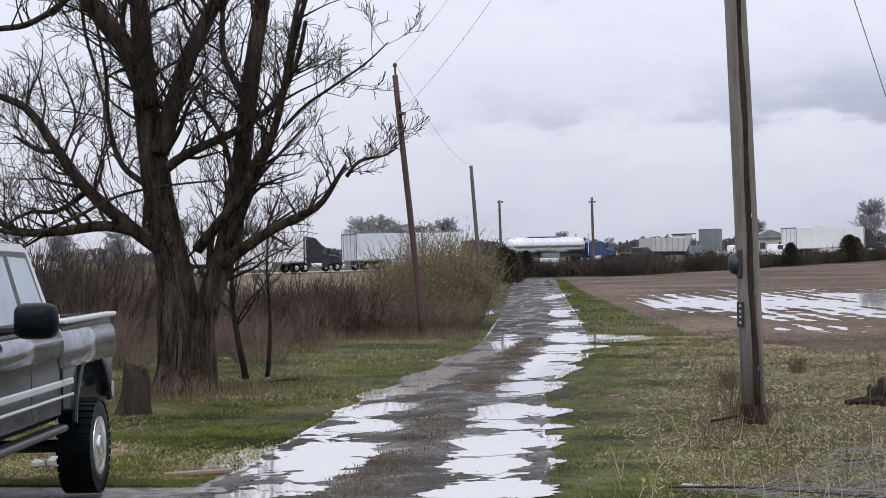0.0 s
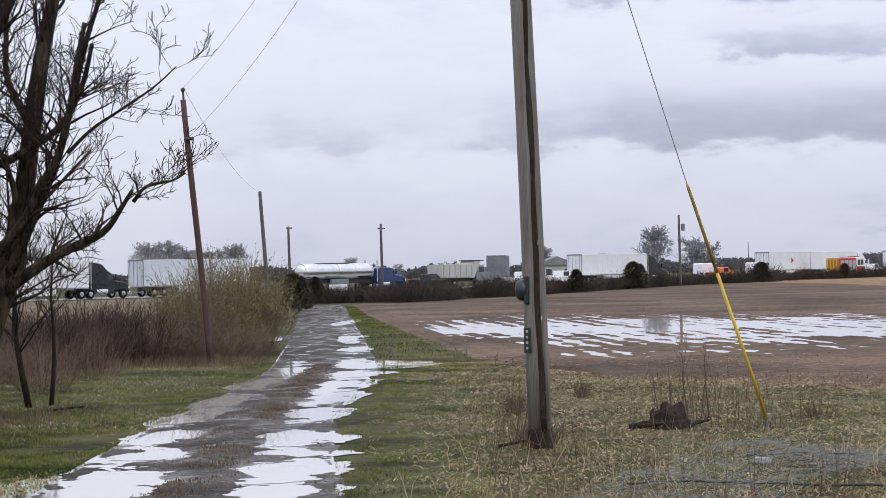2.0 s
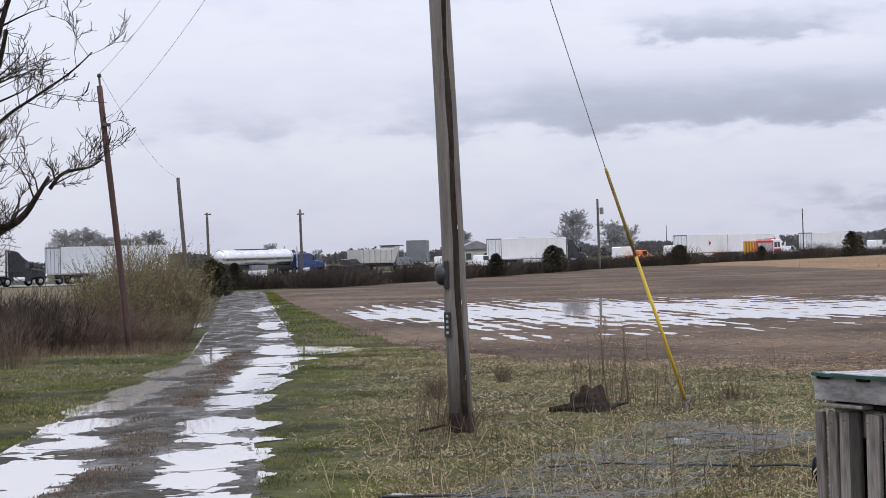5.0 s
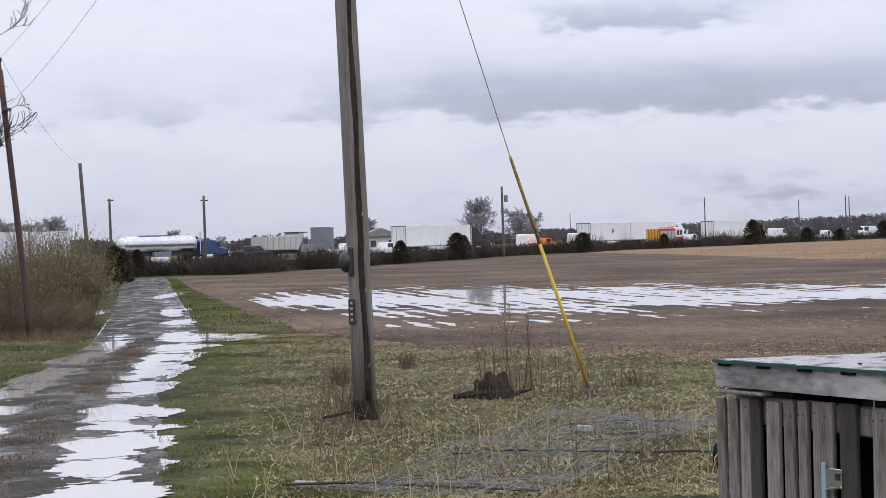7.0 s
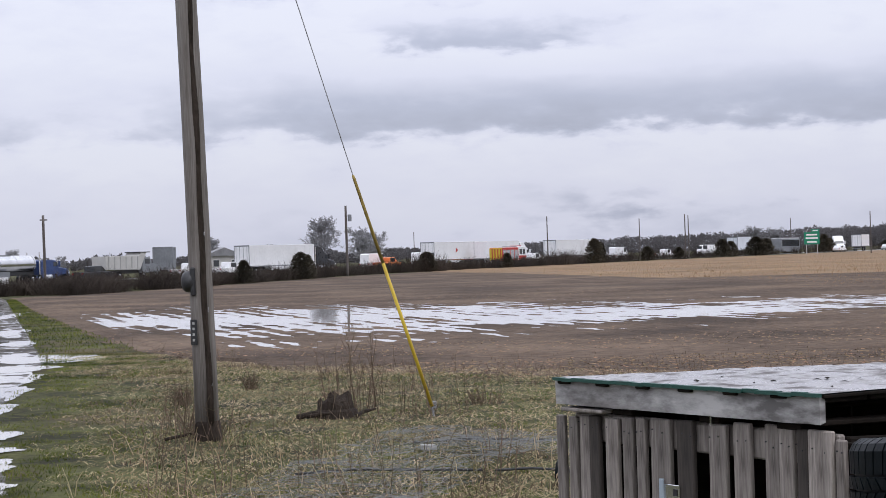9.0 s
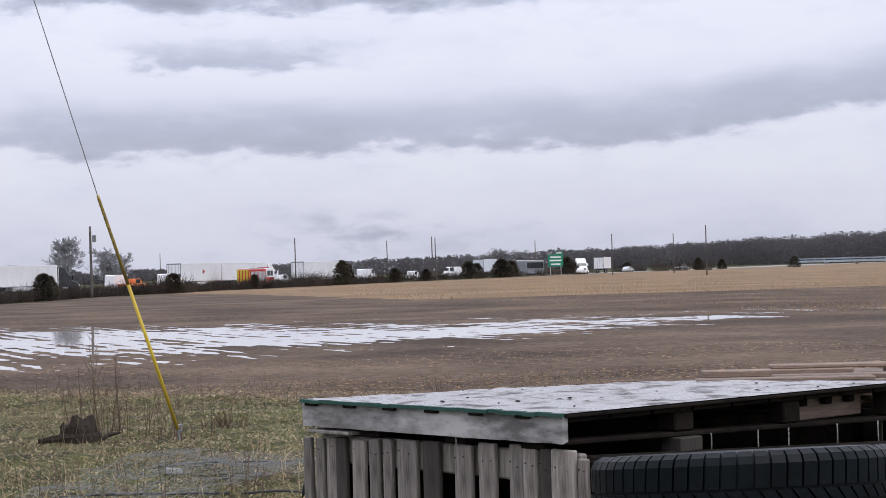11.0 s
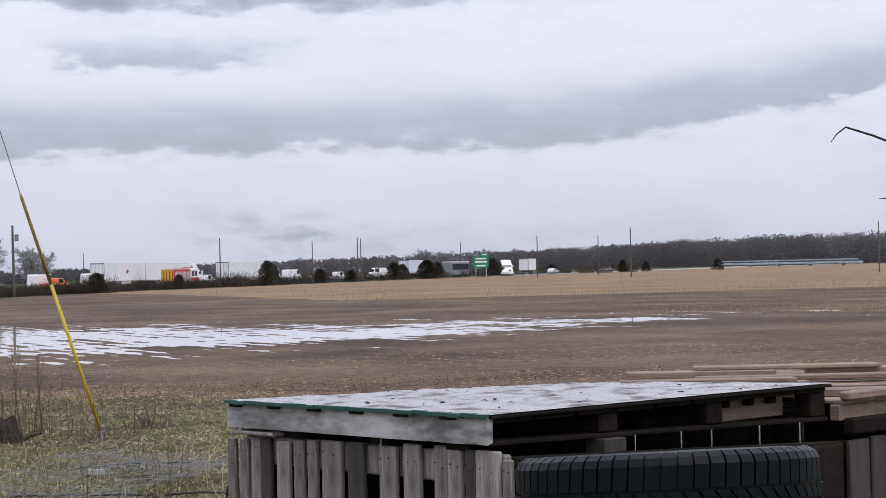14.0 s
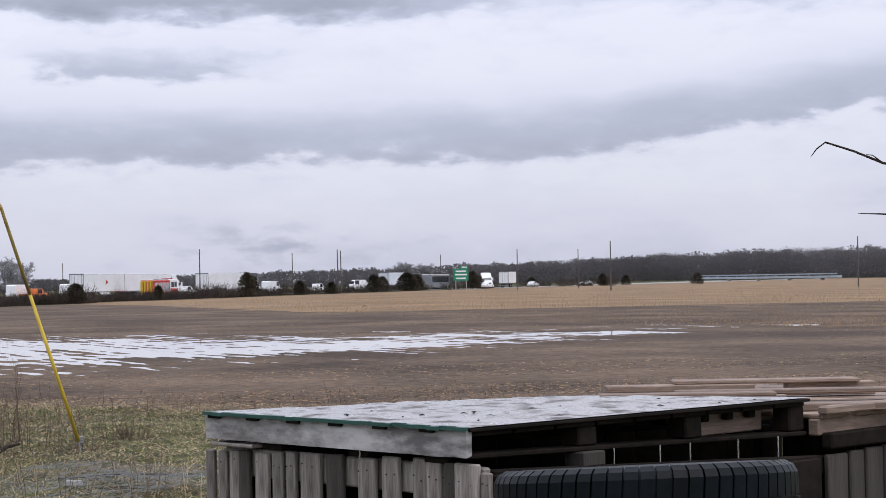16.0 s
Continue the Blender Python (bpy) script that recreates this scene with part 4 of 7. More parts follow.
part("wedge_board", Shape().box(0.98, -0.03, WT + 0.002, 1.2, 0.08, WT + 0.014, 0.003), "plank", roof, "thin pale wedge board")
part("spacer", Shape().box(-0.03, 0.44, WT - 0.035, 0.05, 0.54, RZ - 0.104, 0.003), "plank_dark", roof)
for v0 in (0.60, 0.82, 0.97, 1.22, 1.44):
    part("nail", Shape().tube([(-0.01, v0, WT - 0.03 - 0.05 * v0), (-0.008, v0 + 0.003, RZ - 0.088 - 0.024 * v0)], [0.0028, 0.0028], 6), "chrome", roof)
part("nail", Shape().tube([(0.47, -0.012, WT - 0.005), (0.47, -0.012, RZ - 0.08)], [0.003, 0.003], 6), "chrome", roof)

# wet roof sheet: wrinkled, snow-white with sky, torn and curling
sheet_m = bpy.data.materials.new("wet_roof_sheet")
sheet_m.use_nodes = True
st = sheet_m.node_tree
sp = st.nodes["Principled BSDF"]
stc = st.nodes.new("ShaderNodeTexCoord")
sn = st.nodes.new("ShaderNodeTexNoise")
sn.inputs["Scale"].default_value, sn.inputs["Detail"].default_value, sn.inputs["Roughness"].default_value = 4.0, 6.0, 0.6
st.links.new(stc.outputs["Object"], sn.inputs["Vector"])
sr = st.nodes.new("ShaderNodeValToRGB")
sn.inputs["Scale"].default_value = 9.0
sr.color_ramp.elements[0].position, sr.color_ramp.elements[0].color = 0.36, (0.07, 0.06, 0.056, 1)
sr.color_ramp.elements[1].position, sr.color_ramp.elements[1].color = 0.5, (0.31, 0.30, 0.30, 1)
st.links.new(sn.outputs[0], sr.inputs[0])
st.links.new(sr.outputs[0], sp.inputs["Base Color"])
sg = st.nodes.new("ShaderNodeMapRange")
sg.inputs[1].default_value, sg.inputs[2].default_value, sg.inputs[3].default_value, sg.inputs[4].default_value = 0.4, 0.55, 0.6, 0.26
st.links.new(sn.outputs[0], sg.inputs[0])
st.links.new(sg.outputs[0], sp.inputs["Roughness"])
sb = st.nodes.new("ShaderNodeBump")
sb.inputs["Strength"].default_value, sb.inputs["Distance"].default_value = 0.35, 0.01
st.links.new(sn.outputs[0], sb.inputs["Height"])
st.links.new(sb.outputs[0], sp.inputs["Normal"])
M["roof_sheet"] = sheet_m
s = Shape()
nu, nv = 48, 64
for j in range(nv + 1):
    for i in range(nu + 1):
        uu, vv = -0.015 + (RU + 0.012) * i / nu, -0.035 + (RV + 0.045) * j / nv
        edge = min(i, nu - i, j, nv - j) / 4
        tab = 0.006 * (((vv + 0.02 * noise.noise((uu * 6, vv * 2, 5))) / 0.13) % 1.0)
        dz = 0.010 * noise.noise((uu * 6, vv * 6, 1.0)) * min(1, edge) + 0.010 * max(0, noise.noise((uu * 2.2, vv * 2.2, 7.0))) * min(1, edge)
        s.v.append((uu, vv, RZ + dz + tab * min(1, edge) - SAG * max(0.0, uu) / RU * max(0.0, vv) / RV))
for j in range(nv):
    for i in range(nu):
        k = j * (nu + 1) + i
        s.f.append((k, k + 1, k + nu + 2, k + nu + 1))
sheet_ob = thing("roof_sheet", "wet pale roof sheet with a green edge lying on the shed", "roof sheet", at=BOX @ TILT)
part("sheet", s, "roof_sheet", sheet_ob, smooth=True)
part("underlay", Shape().box(-0.018, -0.02, RZ - 0.014, 0.06, RV, RZ - 0.004, 0.002), "dark_wood", sheet_ob, "dark strip under the edge of the sheet")
s = Shape()
for k in range(24):
    a, b = -0.015 + (RU + 0.012) * k / 24, -0.015 + (RU + 0.012) * (k + 1) / 24
    z = RZ - 0.010 + 0.004 * noise.noise((k * 0.7, 0, 0))
    s.box(a, -0.046 + 0.004 * noise.noise((k * 0.9, 3, 0)), z, b, -0.028, z + 0.011, 0.0)
part("green_edge", s, "greentrim", sheet_ob, "dark green edge strip")
for k in range(12):
    c = RU * (k + 0.5) / 12
    if k % 2:
        part("shingle_tab", Shape().box(c - 0.03, -0.040, RZ - 0.02, c + 0.03, -0.006, RZ - 0.009, 0.003), "dark_wood", sheet_ob)
for k in range(34):
    uu, vv = rnd.uniform(0.05, 1.15), rnd.uniform(0.05, 1.5)
    sz = rnd.uniform(0.25, 0.8)
    m = pose(uu, vv, RZ + 0.007 - SAG * uu / RU * vv / RV, 0, 0, rnd.uniform(0, 180)) @ Matrix.Diagonal((sz, sz, 0.3, 1))
    solid("leaf_litter", Shape().add([(-0.03, -0.006, -0.012), (0.0, -0.014, 0.0), (0.035, 0.002, -0.012), (0.004, 0.013, 0.001), (0.0, 0.0, 0.006)], [(0, 1, 4), (1, 2, 4), (2, 3, 4), (3, 0, 4), (3, 2, 1, 0)]), "dark_wood", "dark wet scrap of leaf litter on the roof sheet", "leaf", "litter on the roof", at=BOX @ TILT @ m)

# back half of the roof and the loose red-brown boards piled on it
deck = thing("roof_pallet", "weathered red-brown pallet closing the back of the shed roof", "pallet", at=BOX)
for k in range(7):
    part("deck_board", Shape().box(-0.05 + rnd.uniform(-0.02, 0.02), 1.65 + k * 0.2, 1.602, 1.24, 1.82 + k * 0.2, 1.618, 0.004), "plank_r", deck)
for uu in (-0.035, 0.55, 1.15):
    part("stringer", Shape().box(uu, 1.64, 1.545, uu + 0.045, 3.05, 1.602, 0.005), "plank_r", deck)
part("edge_plank", Shape().box(-0.075, 1.64, 1.618, -0.03, 3.05, 1.648, 0.006), "plank_r", deck, "tan plank along the roof's edge")
LAT = Matrix(((0.9694, 0.2456, 0, 0), (-0.2456, 0.9694, 0, 0), (0, 0, 1, 0), (0, 0, 0, 1)))  # x across, y away
for x0, x1, yy, w, z0, z1, turn in ((0.46, 0.84, 6.98, 0.10, 1.650, 1.692, 0.5), (0.93, 1.30, 6.72, 0.11, 1.650, 1.684, -1.0), (1.24, 1.95, 6.66, 0.10, 1.650, 1.688, 1.5),
                                    (0.72, 1.38, 7.05, 0.10, 1.692, 1.712, -0.8), (1.02, 1.95, 7.15, 0.09, 1.692, 1.716, 1.0), (0.78, 1.36, 7.38, 0.10, 1.692, 1.728, 0.6),
                                    (1.05, 1.78, 7.42, 0.12, 1.728, 1.748, 0.2), (1.5, 1.85, 7.44, 0.09, 1.66, 1.728, -0.5), (0.86, 1.0, 7.1, 0.12, 1.650, 1.692, 3.0)):
    m = LAT @ pose((x0 + x1) / 2, yy, 1.618 + (z0 - 1.65) * 0.75, 0, 0, turn)
    solid("loose_board", Shape().box(-(x1 - x0) / 2, -w / 2, 0, (x1 - x0) / 2, w / 2, (z1 - z0) * 0.75, 0.004), "plank_r", "weathered red-brown board lying on the shed roof", "board", "loose boards on the shed", at=m)

# hasp on the front
hasp = thing("hasp", "small bare steel hasp screwed to the shed front", "hasp", at=BOX @ pose(0.66, -0.004, 1.34))
part("plate", Shape().box(-0.035, -0.006, -0.03, 0.035, 0.0, 0.03, 0.002), "chrome", hasp)
part("slot", Shape().box(-0.026, -0.009, -0.004, -0.008, -0.006, 0.018, 0.001), "black", hasp)
part("strap", Shape().box(0.035, -0.012, -0.075, 0.055, -0.004, 0.045, 0.002), "bridge", hasp)
part("pin", Shape().tube([(-0.03, -0.012, -0.025), (0.03, -0.012, -0.035)], [0.004, 0.004], 6), "chrome", hasp)


# ---------------------------------------------------------------- tyres
def tyre(name, label, r, w, at, group="", lugs=62):
    ob = thing(name, label, "tyre", group, at=at)
    s = Shape()
    h = w / 2
    prof = [(r * 0.56, -h * 0.82), (r * 0.62, -h * 0.97), (r * 0.8, -h), (r * 0.9, -h * 0.95), (r * 0.95, -h * 0.86), (r * 0.962, -h * 0.7), (r * 0.962, h * 0.7), (r * 0.95, h * 0.86),
            (r * 0.9, h * 0.95), (r * 0.8, h * 0.97), (r * 0.62, h * 0.86), (r * 0.56, h * 0.7), (r * 0.6, h * 0.5), (r * 0.88, h * 0.3), (r * 0.88, -h * 0.3), (r * 0.6, -h * 0.5)]
    s.lathe(prof, 72, closed=True)
    part("carcass", s, "tyre", ob, smooth=True)
    tread = Shape()
    for k in range(lugs):
        a0 = 2 * math.pi * k / lugs
        for row, (z0, z1, sh, wd) in enumerate(((-0.72, -0.30, 0.0, 0.86), (-0.25, -0.02, 0.5, 0.84), (0.03, 0.26, 0.0, 0.84), (0.31, 0.74, 0.5, 0.86))):
            a = a0 + sh * 2 * math.pi / lugs
            half = math.pi / lugs * wd
            skew = 0.55 * math.pi / lugs * (1 if row % 2 else -1) * (1.0 if row in (1, 2) else 0.25)
            outer = r * (0.992 if row in (0, 3) else 1.0)
            steps = [(z0, outer, -skew), (z1, outer, skew)]
            if row == 0:
                steps = [(-0.97, r * 0.915, -skew), (-0.88, r * 0.968, -skew)] + steps
            if row == 3:
                steps = steps + [(0.88, r * 0.968, skew), (0.97, r * 0.915, skew)]
            k0, m = len(tread.v), len(steps)
            for zz, rad, sk in steps:
                for d in (-half, half):
                    tread.v.append((rad * math.cos(a + d + sk), rad * math.sin(a + d + sk), zz * h))
            for zz, rad, sk in steps:
                for d in (-half, half):
                    tread.v.append(((rad - r * 0.03) * math.cos(a + d + sk), (rad - r * 0.03) * math.sin(a + d + sk), zz * h))
            for q in range(m - 1):
                o, i = k0 + 2 * q, k0 + 2 * m + 2 * q
                tread.f += [(o, o + 1, o + 3, o + 2), (o, o + 2, i + 2, i), (o + 1, i + 1, i + 3, o + 3)]
            tread.f += [(k0, k0 + 2 * m, k0 + 2 * m + 1, k0 + 1), (k0 + 2 * m - 2, k0 + 2 * m - 1, k0 + 4 * m - 1, k0 + 4 * m - 2)]
    part("tread", tread, "tyre", ob, "chunky all-terrain tread blocks", fix=True)["kind"] = "stuff"
    return ob


TC = Vector((1.82, 4.63, 0))
tyre0 = tyre("tyre", "worn black all-terrain tyre lying flat on a stack", 0.40, 0.268, pose(TC.x, TC.y, 1.476, 0, 0, -21.5) @ pose(0, 0, 0, -5.6, 0.8, 30), "stacked tyres")
for k in range(5):
    copy_thing(tyre0, pose(TC.x + rnd.uniform(-0.01, 0.01), TC.y + rnd.uniform(-0.01, 0.01), 0.134 + k * 0.26, 0, 0, rnd.uniform(0, 90)))
tyre("small_tyre", "small black tyre standing in grass behind the shed", 0.125, 0.09, pose(2.44, 16.9, 0.085, 90, 0, 70), lugs=30)


# ---------------------------------------------------------------- pickup
LIFT = 0.11  # raised suspension
def wheel(parent, x, y, r, w, side, rimmat="steel"):
    ob = thing_part("wheel", parent)
    ob.matrix_basis = pose(x, y, r - 0.045 - LIFT) @ Matrix.Diagonal((1 / 1.1, 1, 1, 1))
    s = Shape().lathe([(r * 0.6, -w / 2 * 0.9), (r * 0.72, -w / 2), (r * 0.92, -w / 2 * 0.95), (r * 0.97, -w / 2 * 0.7), (r * 0.97, w / 2 * 0.7), (r * 0.92, w / 2 * 0.95), (r * 0.72, w / 2), (r * 0.6, w / 2 * 0.9)], 40, axis="y")
    n, lug = 34, Shape()
    for k in range(n):
        for q in (-1, 1):
            a = 2 * math.pi * (k + 0.25 * q) / n
            half = math.pi / n * 0.66
            pts = []
            for rad in (r * 0.94, r):
                for yy in (q * w * 0.04, q * w * 0.5):
                    for d in (-half, half):
                        pts.append((rad * math.cos(a + d), yy, rad * math.sin(a + d)))
            lug.add(pts, [(0, 1, 3, 2), (4, 6, 7, 5), (0, 4, 5, 1), (2, 3, 7, 6), (0, 2, 6, 4), (1, 5, 7, 3)])
    part("tyre", s, "tyre", ob, fix=True)
    part("tread", lug, "tyre", ob, fix=True)["kind"] = "stuff"
    rim = Shape().lathe([(r * 0.62, side * w * 0.44), (r * 0.61, side * w * 0.485), (r * 0.55, side * w * 0.48), (r * 0.48, side * w * 0.458), (r * 0.22, side * w * 0.462), (r * 0.18, side * w * 0.52), (r * 0.05, side * w * 0.525)], 28, axis="y")
    part("rim", rim, rimmat, ob, smooth=False, fix=True)
    return ob


def thing_part(name, parent):
    ob = new(name)
    ob.empty_display_size = 0.1
    ob.parent = parent
    return ob


# heading: x is the truck's length with the nose at +x, y its left
TRUCK = pose(-7.50, 15.66, 0.045 + LIFT, 0, 0, -80.3) @ Matrix.Diagonal((1.1, 1, 1, 1))
pk = thing("pickup_truck", "dark pickup with silver lower trim parked beside the driveway", "pickup", at=TRUCK)
W = 0.98


def side_skin(outline, y0, y1, inset=0.03):
    return Shape().prism(outline, y0, y1, inset)


# x = 0 at the rear axle
bed = [(-0.80, 0.72), (-0.83, 0.95), (-0.82, 1.36), (-0.76, 1.42), (0.98, 1.40), (1.0, 1.36), (1.0, 0.66), (0.62, 0.62), (0.56, 0.80), (0.40, 0.98), (0.18, 1.07),
       (-0.18, 1.07), (-0.40, 0.98), (-0.56, 0.80), (-0.62, 0.66)]
part("bed", side_skin(bed, -W, -W + 0.1), "navy", pk, fix=True)
part("bed", side_skin(bed, W - 0.1, W), "navy", pk, fix=True)
def shoulder(x0, x1, sd, z0, z1, out):
    """A body panel that leans in towards its top."""
    ring = []
    for k in range(13):
        t = k / 12
        bulge = out * math.sin(math.pi * min(1.0, 0.12 + t * 0.95)) ** 0.8
        ring.append((W + 0.002 + bulge - 0.055 * t ** 3, z0 - 0.08 + (z1 - z0 + 0.08) * t))
    ring += [(W - 0.08, z1), (W - 0.08, z0 - 0.08)]
    n = len(ring)
    s = Shape()
    s.v = [(x, sd * y, z) for x in (x0, x1) for y, z in ring]
    s.f = [(i, (i + 1) % n, n + (i + 1) % n, n + i) for i in range(n)] + [tuple(range(n))[::-1], tuple(range(n, 2 * n))]
    return s


# shoulders and rail caps carry the sky's sheen as a lighter colour
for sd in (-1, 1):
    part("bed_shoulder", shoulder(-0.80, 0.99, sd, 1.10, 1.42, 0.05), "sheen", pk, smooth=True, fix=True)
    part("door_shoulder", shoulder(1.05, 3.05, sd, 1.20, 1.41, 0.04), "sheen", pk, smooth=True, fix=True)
    part("bed_rail", Shape().box(-0.82, sd * W - 0.05, 1.395, 1.0, sd * W + 0.05, 1.44, 0.02), "silver", pk, "wet bed rail cap with painted silver shine")
    arch = Shape()
    pts = [(0.66 * math.cos(radians(a)), sd * (W + 0.005), 0.44 + 0.70 * math.sin(radians(a))) for a in range(8, 173, 12)]
    arch.tube(pts, [0.03] * len(pts), 8)
    part("wheel_flare", arch, "navy", pk, "dark wheel arch lip")
part("bed_toolbox", Shape().box(0.3, 0.1, 0.86, 0.95, 0.8, 1.5, 0.05), "white", pk, "white plastic box in the bed")
part("bed_floor", Shape().box(-0.78, -W + 0.1, 0.78, 1.0, W - 0.1, 0.86, 0.01), "navy", pk)
part("tailgate", Shape().box(-0.85, -W + 0.06, 0.84, -0.78, W - 0.06, 1.42, 0.03), "navy", pk)
part("rear_bumper", Shape().box(-0.98, -W + 0.02, 0.60, -0.83, W - 0.02, 0.80, 0.04), "chrome", pk, "chrome rear bumper")
for sd in (-1, 1):
    part("tail_light", Shape().box(-0.865, sd * (W - 0.09) - 0.07, 0.98, -0.8, sd * (W - 0.09) + 0.085, 1.34, 0.02), "lamp_red", pk, "red tail light")
cab_low = [(1.04, 0.60), (1.04, 1.38), (1.10, 1.42), (3.05, 1.40), (3.10, 1.36), (3.10, 0.60)]
part("cab", Shape().prism(cab_low, -W, W, 0.05), "navy", pk, fix=True)
green = [(1.06, 1.40), (1.20, 2.00), (1.34, 2.07), (2.35, 2.08), (2.48, 2.02), (3.05, 1.40)]
gh = Shape()
n = len(green)
for y in (-1, 1):
    for x, z in green:
        k = 0.94 - 0.16 * (z - 1.40) / 0.57
        gh.v.append((x, y * k, z))
gh.f = [tuple(range(n))[::-1], tuple(range(n, 2 * n))] + [(i, (i + 1) % n, n + (i + 1) % n, n + i) for i in range(n)]
# reflected sky on the dark cab is put in as silver
part("cab_roof", gh, "silver", pk, "silver cab roof and pillars with sky reflection painted in", fix=True)


def side_pane(pts, sd):
    out = []
    for x, z in pts:
        k = 0.94 - 0.16 * (z - 1.40) / 0.57
        out.append((x, sd * (k + 0.006), z))
    s = Shape()
    nn = len(out)
    s.v = out + [(x, y - sd * 0.012, z) for x, y, z in out]
    s.f = [tuple(range(nn)), tuple(range(nn, 2 * nn))[::-1]] + [(i, (i + 1) % nn, nn + (i + 1) % nn, nn + i) for i in range(nn)]
    return s


for sd in (-1, 1):
    for ring in ([(1.17, 1.41), (1.28, 2.0), (2.42, 2.03), (2.97, 1.41)],):
        seal = side_pane(ring, sd)
        seal.v = [(x, y - sd * 0.004, z) for x, y, z in seal.v]
        part("window_seal", seal, "black", pk, "black window surround", fix=True)
    part("side_window", side_pane([(1.95, 1.45), (1.95, 1.97), (2.38, 1.99), (2.86, 1.45)], sd), "pale_glass", pk, "side window reflecting pale sky", fix=True)
    part("rear_side_window", side_pane([(1.24, 1.45), (1.34, 1.95), (1.84, 1.97), (1.84, 1.45)], sd), "pale_glass", pk, fix=True)
    part("window_trim", Shape().box(1.12, sd * 0.955 - 0.012, 1.405, 3.0, sd * 0.955 + 0.012, 1.43, 0.006), "black", pk)
    part("door_seam", Shape().box(1.90, sd * W - 0.004, 0.68, 1.912, sd * W + 0.003, 1.40), "black", pk)
    part("cab_gap", Shape().box(1.005, sd * W - 0.06, 0.64, 1.038, sd * W - 0.012, 1.40), "black", pk)
    part("door_handle", Shape().box(2.02, sd * W - 0.01, 1.19, 2.2, sd * W + 0.03, 1.24, 0.012), "black", pk, "black door handle")
    for z0, z1 in ((0.87, 0.93), (0.775, 0.80)):
        part("lower_trim", Shape().box(1.05, sd * W - 0.02, z0, 3.08, sd * W + 0.018, z1, 0.012), "silver", pk, "bright strip along the doors")
        part("bed_trim", Shape().box(0.66, sd * W - 0.02, z0, 1.0, sd * W + 0.014, z1, 0.012), "silver", pk)
    part("running_board", Shape().box(1.0, sd * (W - 0.02) - 0.07, 0.50, 3.1, sd * (W - 0.02) + 0.07, 0.56, 0.02), "black", pk, "black side step")
    mir = thing_part("mirror", pk)
    shell = Shape()
    for dx, k in ((-0.07, 0.86), (-0.06, 0.97), (-0.02, 1.0), (0.04, 0.9), (0.08, 0.68), (0.095, 0.35)):
        for q in range(24):
            a = 2 * math.pi * q / 24
            c, sn = math.cos(a), math.sin(a)
            shell.v.append((2.76 + dx, sd * 1.26 + k * 0.165 * math.copysign(abs(c) ** 0.5, c), 1.49 + k * 0.135 * math.copysign(abs(sn) ** 0.5, sn)))
    shell.f = [(r * 24 + q, r * 24 + (q + 1) % 24, (r + 1) * 24 + (q + 1) % 24, (r + 1) * 24 + q) for r in range(5) for q in range(24)]
    shell.f += [tuple(range(24))[::-1], tuple(range(120, 144))]
    part("mirror_shell", shell, "tyre", mir, smooth=True, fix=True)
    part("mirror_arm", Shape().box(2.72, sd * 0.94, 1.40, 2.80, sd * 1.16, 1.46, 0.015), "black", mir)
    part("mirror_glass", Shape().box(2.682, sd * 1.15, 1.41, 2.686, sd * 1.37, 1.57, 0.002), "chrome", mir)
part("windscreen", Shape().add([(2.52, -0.72, 2.00), (2.52, 0.72, 2.00), (3.04, 0.84, 1.44), (3.04, -0.84, 1.44), (2.50, -0.72, 1.985), (2.50, 0.72, 1.985), (3.02, 0.84, 1.425), (3.02, -0.84, 1.425)],
     [(0, 1, 2, 3), (7, 6, 5, 4), (0, 4, 5, 1), (2, 6, 7, 3), (1, 5, 6, 2), (0, 3, 7, 4)]), "glass", pk, fix=True)
part("rear_window", Shape().add([(1.075, -0.7, 1.47), (1.075, 0.7, 1.47), (1.185, 0.66, 1.86), (1.185, -0.66, 1.86), (1.095, -0.7, 1.465), (1.095, 0.7, 1.465), (1.2, 0.66, 1.85), (1.2, -0.66, 1.85)],
     [(0, 1, 2, 3), (7, 6, 5, 4), (0, 4, 5, 1), (2, 6, 7, 3), (1, 5, 6, 2), (0, 3, 7, 4)]), "glass", pk, fix=True)
hood = [(3.10, 0.62), (3.10, 1.38), (4.25, 1.26), (4.40, 1.16), (4.42, 0.70), (4.34, 0.66), (4.14, 0.66), (4.08, 0.86), (3.86, 1.04), (3.56, 1.06), (3.30, 0.96), (3.16, 0.78), (3.14, 0.64)]
part("fender", Shape().prism(hood, -W, -W + 0.2, 0.03), "navy", pk, fix=True)
part("fender", Shape().prism(hood, W - 0.2, W, 0.03), "navy", pk, fix=True)
part("hood", Shape().prism([(3.08, 1.1), (3.08, 1.40), (4.2, 1.29), (4.38, 1.18), (4.4, 0.9)], -W + 0.18, W - 0.18, 0.02), "navy", pk, fix=True)
part("grille", Shape().box(4.38, -0.72, 0.86, 4.46, 0.72, 1.16, 0.02), "chrome", pk)
part("front_bumper", Shape().box(4.42, -W, 0.56, 4.60, W, 0.80, 0.05), "chrome", pk)
for sd in (-1, 1):
    part("headlight", Shape().box(4.36, sd * 0.84 - 0.12, 0.92, 4.45, sd * 0.84 + 0.12, 1.14, 0.03), "glass", pk)
part("frame_rail", Shape().box(-0.83, -0.45, 0.52, 4.3, 0.45, 0.68, 0.02), "black", pk)
part("rear_axle", Shape().tube([(0, -0.8, 0.27), (0, 0.8, 0.27)], [0.06, 0.06], 10), "black", pk)
part("front_axle", Shape().tube([(3.62, -0.8, 0.27), (3.62, 0.8, 0.27)], [0.06, 0.06], 10), "black", pk)
